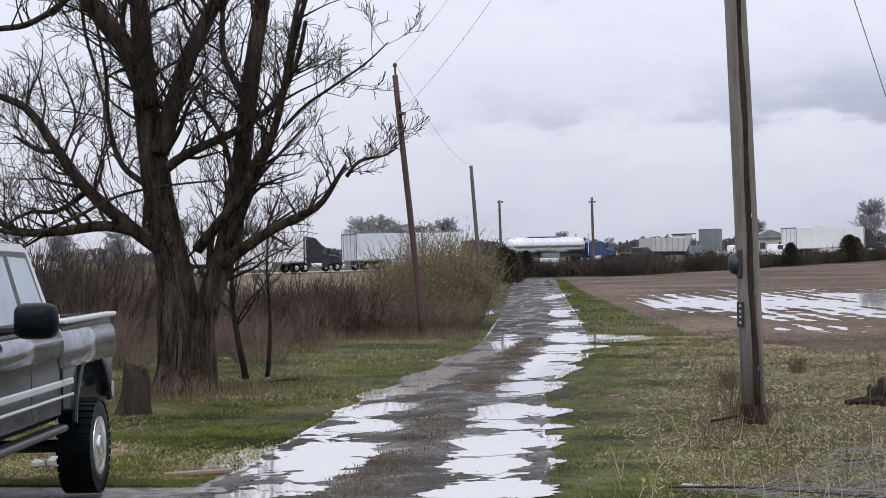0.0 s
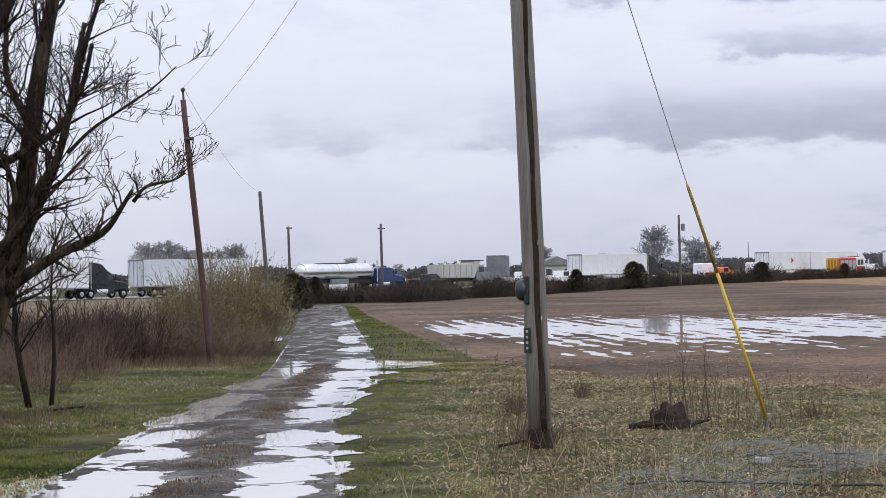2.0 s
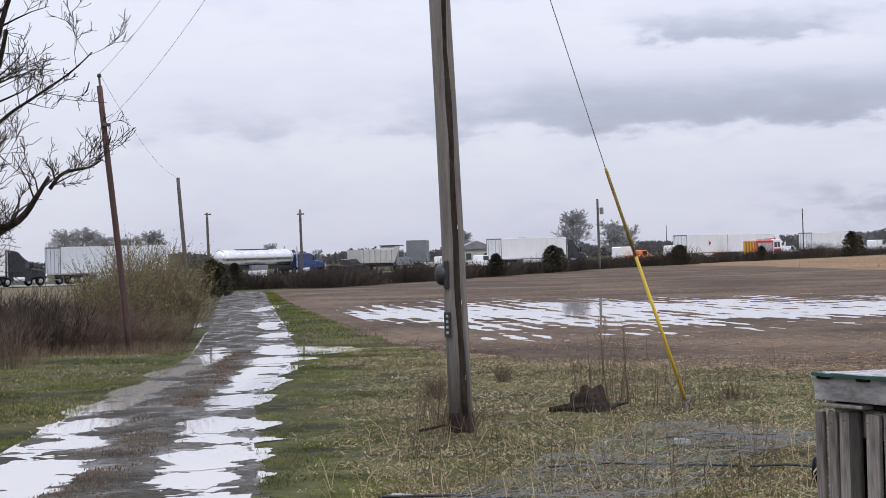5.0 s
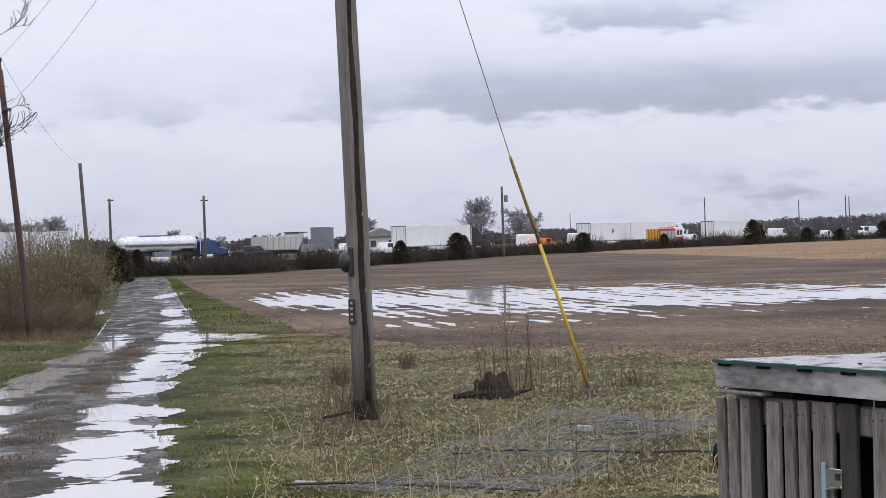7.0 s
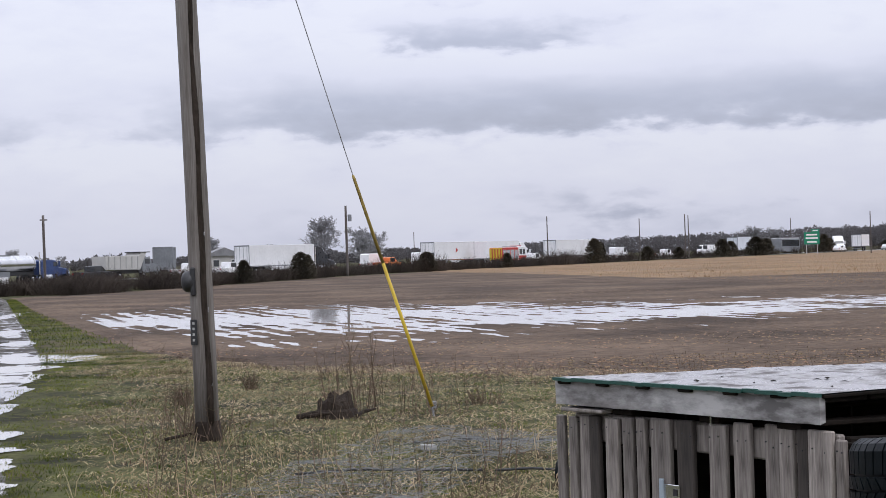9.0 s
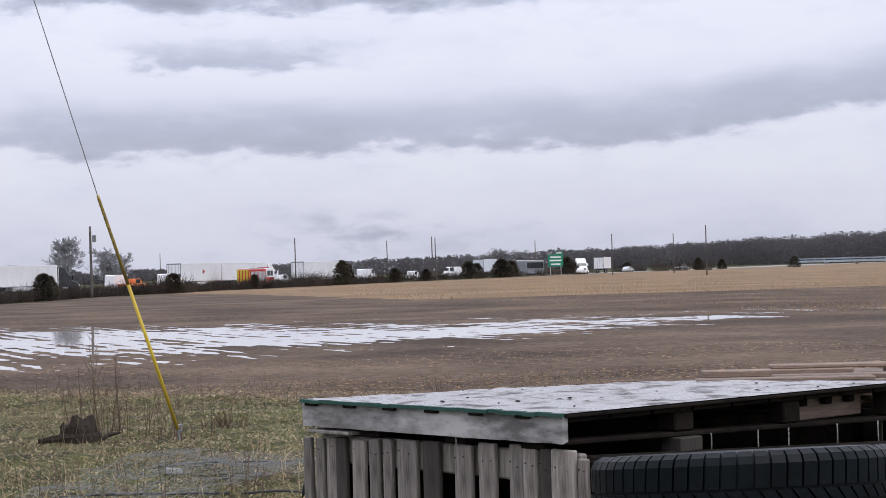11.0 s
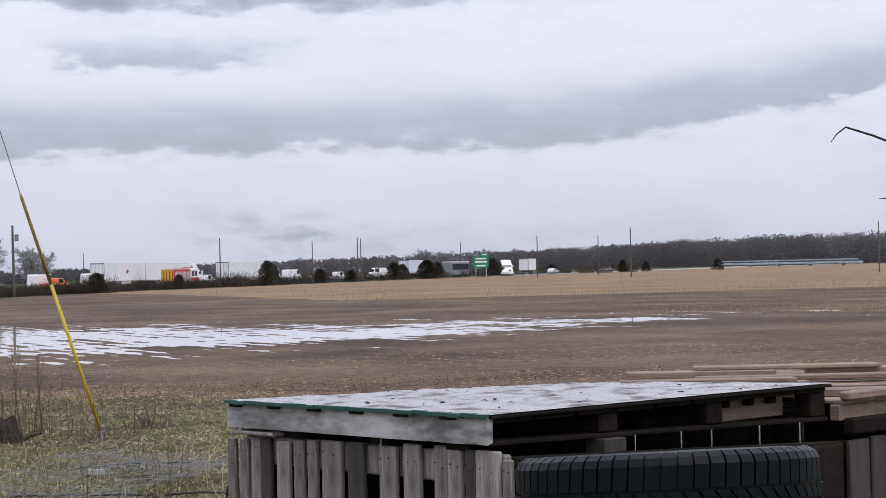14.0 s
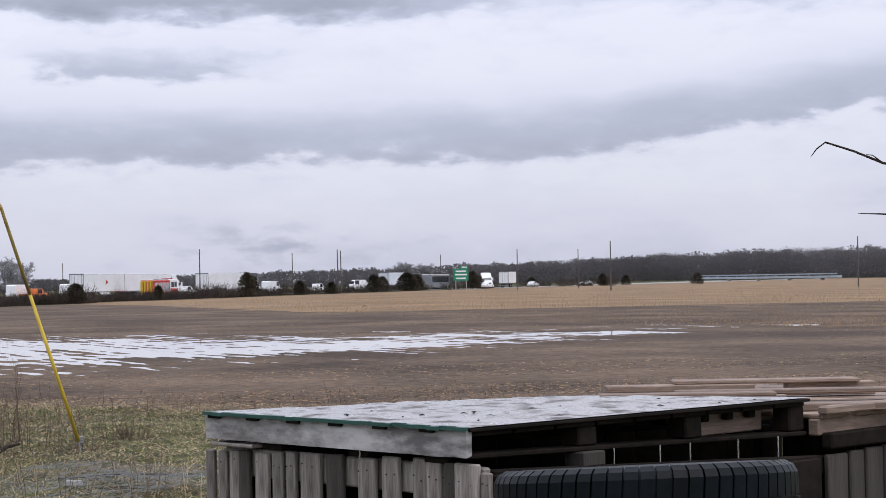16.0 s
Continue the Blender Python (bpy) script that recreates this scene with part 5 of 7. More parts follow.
for x in (0.0, 3.62):
    for sd in (-1, 1):
        wheel(pk, x, sd * (W - 0.08), 0.425, 0.30, sd)

# ---------------------------------------------------------------- trees
def grow(s, p, d, length, r, depth, rg, up=0.25, kids=5, spread=0.75, wiggle=0.22, thin=0.004):
    """A limb that wanders, tapers and throws off smaller ones."""
    seg = max(3, min(7, int(length / 0.28)))
    pts, rad = [Vector(p)], [r]
    q, dd = Vector(p), Vector(d).normalized()
    for i in range(seg):
        dd = (dd + Vector((rg.gauss(0, wiggle), rg.gauss(0, wiggle), rg.gauss(0, wiggle) + up * 0.25))).normalized()
        q = q + dd * (length / seg)
        pts.append(q.copy())
        rad.append(max(thin, r * (1 - 0.8 * (i + 1) / seg)))
    s.tube(pts, rad, 6 if r > 0.04 else (4 if r > 0.015 else 3), caps=False)
    if depth <= 0:
        return
    for i in range(kids):
        t = rg.uniform(0.2, 1.0)
        k = min(seg - 1, int(t * seg))
        base = pts[k] + (pts[k + 1] - pts[k]) * (t * seg - k)
        main = (pts[k + 1] - pts[k]).normalized()
        side = Vector((rg.gauss(0, 1), rg.gauss(0, 1), rg.gauss(0, 0.8)))
        side = (side - main * side.dot(main)).normalized()
        nd = (main * (1 - spread * 0.6) + side * spread + Vector((0, 0, up))).normalized()
        grow(s, base, nd, length * rg.uniform(0.42, 0.68) * (1.1 - 0.35 * t), max(thin, r * (1 - 0.75 * t) * 0.62), depth - 1, rg, up, kids, spread, wiggle, thin)


TREE = Vector((-10.0, 28.05, 0))
tree = thing("bare_tree", "large bare multi-stemmed tree with rough dark bark", "tree", at=Matrix.Translation(TREE))
K = 0.00895


def limb_points(pix, depth):
    """Limb points from a side elevation (centimetre grid about the trunk's foot)."""
    out = []
    for i, (x, z) in enumerate(pix):
        xx, zz = (x - 330) * K, (690 - z) * K
        out.append(Vector((xx + zz * 0.0223, depth * (i / max(1, len(pix) - 1)), zz)))
    return out


def smooth_line(pts, n=5):
    out = []
    for i in range(len(pts) - 1):
        p0, p1, p2, p3 = pts[max(0, i - 1)], pts[i], pts[i + 1], pts[min(len(pts) - 1, i + 2)]
        for k in range(n):
            t = k / n
            out.append(0.5 * ((2 * p1) + (p2 - p0) * t + (2 * p0 - 5 * p1 + 4 * p2 - p3) * t * t + (3 * p1 - p0 - 3 * p2 + p3) * t ** 3))
    return out + [pts[-1]]


rg = random.Random(21)
MAIN_STEMS = [  # side elevation, depth at the tip, radius at foot and tip
    ([(325, 695), (318, 640), (312, 560), (300, 470), (270, 330), (250, 200), (240, 100), (228, -60), (215, -260)], 0.3, 0.47, 0.10),
    ([(352, 690), (350, 620), (365, 540), (395, 440), (415, 320), (430, 190), (445, 60), (465, -60), (480, -250)], 0.6, 0.27, 0.09),
    ([(262, 190), (232, 100), (195, 45), (165, 0), (140, -70)], -0.6, 0.19, 0.12),
    ([(280, 275), (300, 195), (325, 110), (348, 55), (372, 0), (405, -90)], 0.5, 0.16, 0.10),
    ([(395, 470), (430, 450), (500, 410), (575, 378), (612, 335), (632, 308)], -0.5, 0.12, 0.022),
    ([(405, 440), (460, 330), (500, 250), (530, 160), (560, 60), (600, -40)], -0.9, 0.09, 0.03),
    ([(295, 300), (340, 275), (430, 240), (500, 195), (540, 130), (560, 60)], -0.4, 0.09, 0.03),
    ([(285, 445), (220, 395), (150, 330), (100, 260), (50, 190), (-20, 160)], -0.5, 0.13, 0.05),
    ([(270, 420), (190, 400), (110, 408), (40, 405), (-30, 360), (-90, 330)], -0.9, 0.10, 0.04),
    ([(380, 560), (365, 470), (372, 400), (440, 320), (520, 230)], 0.8, 0.07, 0.02),
    ([(258, 330), (200, 290), (165, 210), (150, 120), (120, 20)], 0.9, 0.06, 0.02),
    ([(620, 325), (645, 300), (690, 292), (715, 280)], -0.2, 0.035, 0.01),
    ([(420, 330), (400, 240), (360, 170), (345, 60)], -0.8, 0.05, 0.02),
    ([(240, 110), (200, 30), (230, -80)], 0.5, 0.06, 0.03),
    ([(432, 180), (390, 100), (380, 10), (340, -90)], 0.6, 0.06, 0.03),
    ([(505, 240), (545, 200), (590, 170), (650, 130), (688, 95)], 0.2, 0.035, 0.01),
    ([(100, 265), (40, 260), (-20, 230)], 0.5, 0.05, 0.02),
    ([(150, 335), (80, 370), (20, 370), (-40, 390)], 0.6, 0.05, 0.02),
    ([(391, 325), (296, 333), (216, 350), (146, 385), (76, 412), (0, 398)], -0.9, 0.012, 0.04),
    ([(296, 268), (326, 235), (346, 205), (384, 148)], -0.6, 0.05, 0.022),
    ([(-20, 42), (30, 40), (76, 25), (121, 0), (150, -40)], -0.4, 0.045, 0.06),
    ([(135, -20), (150, 60), (190, 170), (205, 260), (225, 320)], -0.7, 0.035, 0.008),
    ([(350, 445), (392, 402), (440, 350), (475, 290), (505, 245), (526, 180), (541, 110), (560, 30)], -0.8, 0.10, 0.035),
]
trunk, limbs, twigs = Shape(), Shape(), Shape()
for i, (pix, dep, r0, r1) in enumerate(MAIN_STEMS):
    pts = smooth_line(limb_points(pix, dep), 12 if i < 2 else 4)
    n = len(pts)
    rad = [r0 + (r1 - r0) * (k / (n - 1)) ** (0.62 if i < 2 else 0.9) for k in range(n)]
    if i < 2:
        rad = [a * (1 + 0.28 * max(0, 1 - k / 12)) for k, a in enumerate(rad)]
    if i < 2:
        k0 = len(trunk.v)
        trunk.tube(pts, rad, 40)
        for q in range(n):
            for j in range(40):
                idx = k0 + q * 40 + j
                v = Vector(trunk.v[idx])
                w = 2 * math.pi * j / 40
                c, sn = math.cos(w), math.sin(w)
                f = 1 + 0.16 * noise.noise((c * 1.6, sn * 1.6, v.z * 0.5 + i)) + 0.13 * noise.noise((c * 5, sn * 5, v.z * 0.9 + i)) + 0.06 * noise.noise((c * 12, sn * 12, v.z * 2.5))
                trunk.v[idx] = tuple(pts[q] + (v - pts[q]) * f)
    else:
        limbs.tube(pts, rad, 8)
    start = 27 if i < 2 else 2
    cnt = {0: 18, 1: 22}.get(i, 16 if r0 > 0.08 else 10)
    for _ in range(cnt):
        t = rg.uniform(start / n, 0.99)
        k = int(t * (n - 1))
        main = (pts[min(k + 1, n - 1)] - pts[max(k - 1, 0)]).normalized()
        side = Vector((rg.gauss(0, 1), rg.gauss(0, 0.8), rg.gauss(0.25, 0.8)))
        side = (side - main * side.dot(main)).normalized()
        nd = (main * 0.5 + side * 0.8 + Vector((0, 0, 0.25))).normalized()
        grow(twigs, pts[k], nd, rg.uniform(0.7, 1.75) * (1.1 if i < 2 else (0.5 if i in (4, 5, 6, 9, 11, 15) else 1)), min(rad[k] * 0.42, 0.034), 2, rg, 0.3, 4, 0.72, 0.2, 0.005)
part("trunk", trunk, "bark", tree, "rough split bark on two thick stems", True)
part("limb", limbs, "bark", tree, smooth=True)
part("crown", twigs, "twig", tree, "dense bare twigs")
# torn bark and dead stubs at the foot
s = Shape()
for k in range(14):
    a = rg.uniform(3.4, 6.2)
    r = 0.5
    x, y = 0.05 + r * math.cos(a), r * math.sin(a) * 0.8
    h = rg.uniform(0.4, 1.4)
    s.box(-0.035, -0.02, -0.05, 0.035, 0.02, h, 0.01, pose(x, y, 0, rg.uniform(-6, 2), rg.uniform(-5, 5), math.degrees(a) + 90))
part("torn_bark", s, "bark", tree)


def small_tree(name, at, h, r, label, seed, depth=3, kids=6, mat="twig", stems=1, thin=0.004, up=0.45, spread=0.6, cat="tree", group=""):
    g = random.Random(seed)
    ob = thing(name, label, cat, group, at=at)
    s, c = Shape(), Shape()
    for k in range(stems):
        lean = Vector((g.gauss(0, 0.12), g.gauss(0, 0.12), 1)).normalized() if stems > 1 else Vector((g.gauss(0, 0.02), 0, 1)).normalized()
        n = 7
        pts, rad, q = [], [], Vector((g.gauss(0, 0.06) * (stems > 1), g.gauss(0, 0.06), -0.06))
        for i in range(n + 1):
            pts.append(q.copy())
            rad.append(max(thin, r * (1 - 0.88 * i / n)))
            q = q + (lean + Vector((g.gauss(0, 0.07), g.gauss(0, 0.07), 0))) * (h / n)
        s.tube(pts, rad, 7)
        for i in range(10 + 3 * depth):
            t = g.uniform(0.18, 0.98)
            j = min(n - 1, int(t * n))
            side = Vector((g.gauss(0, 1), g.gauss(0, 1), 0)).normalized()
            grow(c, pts[j].lerp(pts[j + 1], t * n - j), (side * spread + Vector((0, 0, 0.6))).normalized(), h * g.uniform(0.2, 0.42) * (1.15 - 0.6 * t), max(thin, rad[j] * 0.4), depth - 1, g, up, kids, spread, 0.16, thin)
    part("trunk", s, mat, ob, smooth=True)
    part("crown", c, mat, ob)
    return ob


small_tree("sapling", Matrix.Translation((-9.95, 30.9, 0)), 4.6, 0.06, "thin bare sapling beside the large tree", 5, 3, 5)
small_tree("sapling", Matrix.Translation((-9.7, 31.3, 0)), 3.2, 0.045, "thin bare sapling beside the large tree", 8, 2, 5)


def cut_stump(at, r, h, label, seed, jag=0.0):
    ob = thing("tree_stump", label, "stump", at=at)
    s = Shape()
    n = 18
    for ring, (z, k) in enumerate(((-0.06, 1.25), (0.05, 1.08), (h * 0.4, 0.93), (h * 0.8, 0.84), (h, 0.7))):
        for j in range(n):
            w = 2 * math.pi * j / n
            rr = r * k * (1 + 0.4 * noise.noise((math.cos(w) * 1.3, math.sin(w) * 1.3, seed + z * 1.5)) + 0.15 * noise.noise((math.cos(w) * 4, math.sin(w) * 4, seed + z)))
            s.v.append((rr * math.cos(w), rr * math.sin(w), z + (2.2 * jag * noise.noise((math.cos(w) * 1.4, math.sin(w) * 1.4, seed)) if ring >= 3 else 0)))
    for i in range(4):
        for j in range(n):
            s.f.append((i * n + j, i * n + (j + 1) % n, (i + 1) * n + (j + 1) % n, (i + 1) * n + j))
    s.f.append(tuple(4 * n + j for j in range(n)))
    part("bark", s, "log", ob)
    c = Shape()
    for j in range(n):
        w = 2 * math.pi * j / n
        rr = r * 0.62 * (1 + 0.4 * noise.noise((math.cos(w) * 1.3, math.sin(w) * 1.3, seed + h * 1.5)))
        c.v.append((rr * math.cos(w), rr * math.sin(w), h + 0.006 + (2.2 * jag * noise.noise((math.cos(w) * 1.4, math.sin(w) * 1.4, seed)))))
    c.f.append(tuple(range(n)))
    part("cut_face", c, "cutwood" if not jag else "log", ob)
    return ob


cut_stump(Matrix.Translation((-9.37, 24.2, 0)), 0.21, 0.60, "dark rotting upright stump in the grass", 1.0, 0.08)
cut_stump(Matrix.Translation((0.62, 25.2, 0)), 0.25, 0.20, "broken dark tree stump in dead grass", 2.0, 0.09)
for (x, y, l, a, r) in ((0.3, 25.05, 0.45, 25, 0.04), (0.38, 24.9, 0.35, -25, 0.03), (1.0, 25.1, 0.5, 60, 0.03), (-1.2, 22.7, 0.7, 35, 0.02), (-8.9, 29.6, 0.6, 15, 0.02)):
    s = Shape().tube([(-l / 2, 0, 0.0), (0, 0.04, 0.03), (l / 2, -0.02, 0.05)], [r, r * 0.9, r * 0.5], 7)
    solid("fallen_branch", s, "log", "short dark fallen branch in the grass", "branch", at=pose(x, y, 0.0, 0, 0, a))


# ---------------------------------------------------------------- brush
def ribbons(n, rgn, base, lean, hmin, hmax, width, forks, leaf=0, spread=0.5, leaves=None):
    """Many thin three-sided stems with side twigs, as one mesh."""
    s = Shape()
    for i in range(n):
        a, rr = rgn.uniform(0, 2 * math.pi), base * math.sqrt(rgn.random())
        p = Vector((rr * math.cos(a), rr * math.sin(a), -0.05))
        h = rgn.uniform(hmin, hmax) * (1 - 0.35 * (rr / base) ** 2)
        d = Vector((math.cos(a) * lean * rr / base + rgn.gauss(0, 0.22), math.sin(a) * lean * rr / base + rgn.gauss(0, 0.22), 1)).normalized()
        bend = Vector((rgn.gauss(0, 0.1), rgn.gauss(0, 0.1), 0))
        pts = [p + d * h * t + bend * h * t * t for t in (0, 0.35, 0.7, 1)]
        s.tube(pts, [width, width * 0.8, width * 0.55, width * 0.2], 3, caps=False)
        for k in range(forks):
            t = rgn.uniform(0.3, 0.95)
            j = min(2, int(t * 3))
            b = pts[j].lerp(pts[j + 1], t * 3 - j)
            nd = (d + Vector((rgn.gauss(0, spread), rgn.gauss(0, spread), rgn.gauss(0.1, 0.25)))).normalized()
            l = h * rgn.uniform(0.15, 0.4)
            e = b + nd * l
            s.tube([b, b + nd * l * 0.5 + Vector((0, 0, 0.02 * l)), e], [width * 0.5, width * 0.4, width * 0.15], 3, caps=False)
            for q in range(leaf):
                c = b.lerp(e, rgn.uniform(0.2, 1.1)) + Vector((rgn.gauss(0, 0.02), rgn.gauss(0, 0.02), rgn.gauss(0, 0.02)))
                u1 = Vector((rgn.gauss(0, 1), rgn.gauss(0, 1), rgn.gauss(0, 1))).normalized() * rgn.uniform(0.018, 0.035)
                u2 = Vector((rgn.gauss(0, 1), rgn.gauss(0, 1), rgn.gauss(0, 1))).normalized() * 0.018
                (s if leaves is None else leaves).add([c - u1, c + u2, c + u1, c - u2], [(0, 1, 2, 3)])
    return s


rb = random.Random(33)
SHRUB = [ribbons(120, rb, 0.9, 0.8, 0.7, 1.9, 0.0065, 9, spread=0.9).mesh("shrub", M["brush"]) for _ in range(3)]


def shrub(mesh, x, y, turn, k, kz, label, group, cat="shrub", name="shrub"):
    ob = new(name, mesh)
    ob.matrix_basis = Matrix.Translation((x, y, -0.04)) @ Matrix.Rotation(radians(turn), 4, "Z") @ Matrix.Diagonal((k, k, kz, 1))
    return tagged(ob, label, cat, group)


# thicket behind the grass on the left of the driveway
for i in range(105):
    y = 46.4 + 26 * rb.random() ** 1.6
    left, right = -0.42 * y - 4, -9.2 - 0.27 * (y - 44.5)
    x = left + (right - left) * rb.random()
    k = rb.uniform(0.8, 1.25)
    shrub(SHRUB[i % 3], x, y, rb.uniform(0, 360), k, rb.uniform(0.62, 0.92) * (1 - 0.014 * (y - 45)), "tangled reddish-brown leafless brush", "thicket beside the driveway")
for i in range(16):
    x = -16.5 + 5.5 * rb.random()
    shrub(SHRUB[i % 3], x, 34 + 8 * rb.random(), rb.uniform(0, 360), 0.55, 0.7, "low dead brush behind the large tree", "thicket beside the driveway")
for i in range(22):
    y = rb.uniform(70, 125)
    shrub(SHRUB[i % 3], -13.5 - 0.19 * (y - 70) * 1.05 - rb.uniform(0, 4), y, rb.uniform(0, 360), 1.0, 0.75, "leafless brush along the driveway", "thicket beside the driveway")

for i in range(26):
    y = rb.uniform(46, 60)
    shrub(SHRUB[i % 3], -0.36 * y - rb.uniform(-0.5, 5.5), y, rb.uniform(0, 360), rb.uniform(1.0, 1.5), rb.uniform(0.9, 1.25), "tall tangled leafless brush", "thicket beside the driveway")
OLIVE = []
for k in range(2):
    buds = Shape()
    st_mesh = ribbons(170, rb, 0.95, 0.55, 1.5, 2.7, 0.010, 9, 5, leaves=buds).mesh("stems", M["brush"])
    OLIVE.append((st_mesh, buds.mesh("buds", M["olive"])))
for i, (x, y, k, kz) in enumerate(((-10.9, 50.0, 1.0, 1.05), (-10.3, 51.0, 0.75, 0.95), (-11.8, 51.5, 0.9, 0.9), (-10.8, 53.5, 0.9, 1.08), (-11.7, 54.5, 0.9, 1.1), (-9.8, 48.6, 0.5, 0.4))):
    ob = thing("budding_bush", "bushy shrub with fresh olive-green buds", "bush", "budding bushes")
    ob.matrix_basis = Matrix.Translation((x, y, -0.04)) @ Matrix.Rotation(1.2 * i, 4, "Z") @ Matrix.Diagonal((k, k, kz, 1))
    for nm, me in zip(("branchwork", "foliage"), OLIVE[i % 2]):
        new(nm, me).parent = ob


def cedar_mesh(seed, h=3.0, r=0.95, n=2600):
    g = random.Random(seed)
    s = Shape().tube([(0, 0, -0.1), (0, 0, h * 0.9)], [0.07, 0.02], 5)
    for i in range(n):
        t = g.random() ** 0.8
        z = 0.1 + t * h * 0.97
        lobes = 1 + 0.25 * noise.noise((z * 1.7, g.random() * 0.2, seed))
        rr = r * (1 - t ** 1.6) ** 0.6 * lobes * math.sqrt(g.uniform(0.0, 1))
        a = g.uniform(0, 2 * math.pi)
        rr *= 1 + 0.3 * noise.noise((math.cos(a) * 1.5, math.sin(a) * 1.5, z * 1.2 + seed))
        c = Vector((rr * math.cos(a), rr * math.sin(a), z))
        u1 = Vector((math.cos(a) + g.gauss(0, 0.4), math.sin(a) + g.gauss(0, 0.4), g.uniform(0.0, 1.3))).normalized() * g.uniform(0.1, 0.26)
        u2 = Vector((g.gauss(0, 1), g.gauss(0, 1), g.gauss(0, 1))).normalized() * g.uniform(0.03, 0.07)
        s.add([c - u2, c + u2, c + u1 + u2 * 0.4, c + u1 - u2 * 0.3], [(0, 1, 2, 3)])
    return s.mesh("cedar_bush", M["cedar"])


CEDAR = [cedar_mesh(k) for k in (1, 2)]
FARB_SHAPE = [ribbons(75, rb, 1.2, 0.5, 1.0, 2.0, 0.02, 5) for _ in range(3)]
FARB = [ribbons(130, rb, 1.2, 0.5, 1.0, 2.0, 0.017, 6).mesh("shrub", M["farbrush"]) for _ in range(3)]

for i in range(16):
    p = polar(rb.uniform(-25.5, -20.3), rb.uniform(46, 58))
    shrub((FARB if i % 3 == 0 else SHRUB)[i % 3], p.x, p.y, rb.uniform(0, 360), rb.uniform(0.9, 1.3), rb.uniform(1.1, 1.5), "tall dark leafless thicket behind the large tree", "thicket beside the driveway")
for i in range(11):
    p = polar(rb.uniform(-18.6, -14.4), rb.uniform(45.6, 52))
    shrub(FARB[i % 3], p.x, p.y, rb.uniform(0, 360), rb.uniform(0.7, 1.0), rb.uniform(0.6, 0.95), "grey leafless bush in the thicket", "thicket beside the driveway")
EDGE = [(-24, 136), (-14.7, 137), (-3.4, 175), (8.5, 218), (38, 280), (106, 402), (164, 501)]


def on_edge(a):
    """Where a heading meets the brushy edge of the field."""
    d = polar(a, 1.0)
    for (x0, y0), (x1, y1) in zip(EDGE, EDGE[1:]):
        ex, ey = x1 - x0, y1 - y0
        den = d.x * ey - d.y * ex
        if abs(den) < 1e-9:
            continue
        k = (x0 * ey - y0 * ex) / den
        t = (x0 * d.y - y0 * d.x) / den
        if 0 <= t <= 1 and k > 0:
            return d * k
    return polar(a, 520)


GAPSEC = ((-5.0, -4.2), (10.0, 10.2), (17.0, 17.6), (18.6, 40))
hedge = []
a = -10.4
while a < 20.5:
    if not any(g0 < a < g1 for g0, g1 in GAPSEC):
        for _ in range(2 if a < 10.5 else 1):
            p = on_edge(a + rb.uniform(-0.1, 0.1)) * rb.uniform(1.0, 1.06)
            k = rb.uniform(0.7, 1.2) * (1 + 0.15 * math.sin(a * 3.1))
            kz = rb.uniform(0.6, 0.9) * (1.0 if a < -0.5 else (1.15 if a < 10 else 1.4))
            hedge.append((FARB_SHAPE[rb.randrange(3)], Matrix.Translation((p.x, p.y, -0.04)) @ Matrix.Rotation(rb.uniform(0, 6), 4, "Z") @ Matrix.Diagonal((k, k, kz, 1))))
    a += 0.17 if a < 9.5 else 0.15
hv, hf, hn = [], [], 0
for sh, m in hedge:
    arr = np.c_[np.array(sh.v), np.ones(len(sh.v))] @ np.array(m).T
    hv.extend(map(tuple, arr[:, :3]))
    hf.extend(tuple(i + hn for i in f) for f in sh.f)
    hn += len(sh.v)
hs = Shape()
hs.v, hs.f = hv, hf
solid("hedgerow", hs, "farbrush", "grey-brown leafless brush along the field edge", "brush", kind="stuff")
# rounded bare bushes that stand taller, and dark cedars
for a, k, kz in ((-6.3, 1.5, 1.0), (-5.7, 1.4, 1.0), (-7.0, 1.3, 0.85), (-3.9, 1.5, 1.0), (-3.2, 1.6, 1.1), (-2.7, 1.4, 0.9), (-8.9, 1.3, 0.8), (8.25, 1.9, 1.45), (8.6, 1.6, 1.3), (4.0, 1.4, 1.3), (4.4, 1.5, 1.35), (19.6, 2.0, 1.6), (20.3, 2.2, 1.7), (19.0, 2.0, 1.5)):
    p = on_edge(a) * 0.995
    shrub(FARB[rb.randrange(3)], p.x, p.y, rb.uniform(0, 360), k, kz, "rounded leafless grey bush at the field edge", "brush along the field edge")
for a, k, kz in ((-9.75, 0.72, 0.8), (-9.95, 0.8, 0.85), (-9.25, 0.55, 0.75), (0.42, 0.95, 1.05), (0.62, 0.7, 0.95), (4.25, 1.1, 0.95), (9.35, 1.25, 1.5), (9.5, 1.1, 1.3), (10.95, 1.0, 0.95), (11.9, 0.95, 0.85),
                 (13.2, 1.35, 1.35), (13.45, 1.3, 1.2), (14.2, 1.9, 1.5), (14.5, 1.6, 1.35), (16.2, 1.5, 1.65), (16.35, 1.4, 1.3), (18.0, 1.3, 1.0), (20.15, 1.2, 1.3), (20.85, 1.0, 1.1), (23.0, 1.3, 1.2), (-1.3, 0.7, 0.8), (6.7, 0.7, 0.8)):
    p = on_edge(a) * 0.985
    if a < -9:
        p = polar(a, 112 if a < -9.5 else 132)
    shrub(CEDAR[rb.randrange(2)], p.x, p.y, rb.uniform(0, 360), k * 1.4, kz * 0.85, "dark green-brown juniper bush", "junipers along the field edge", "juniper", "juniper_bush")

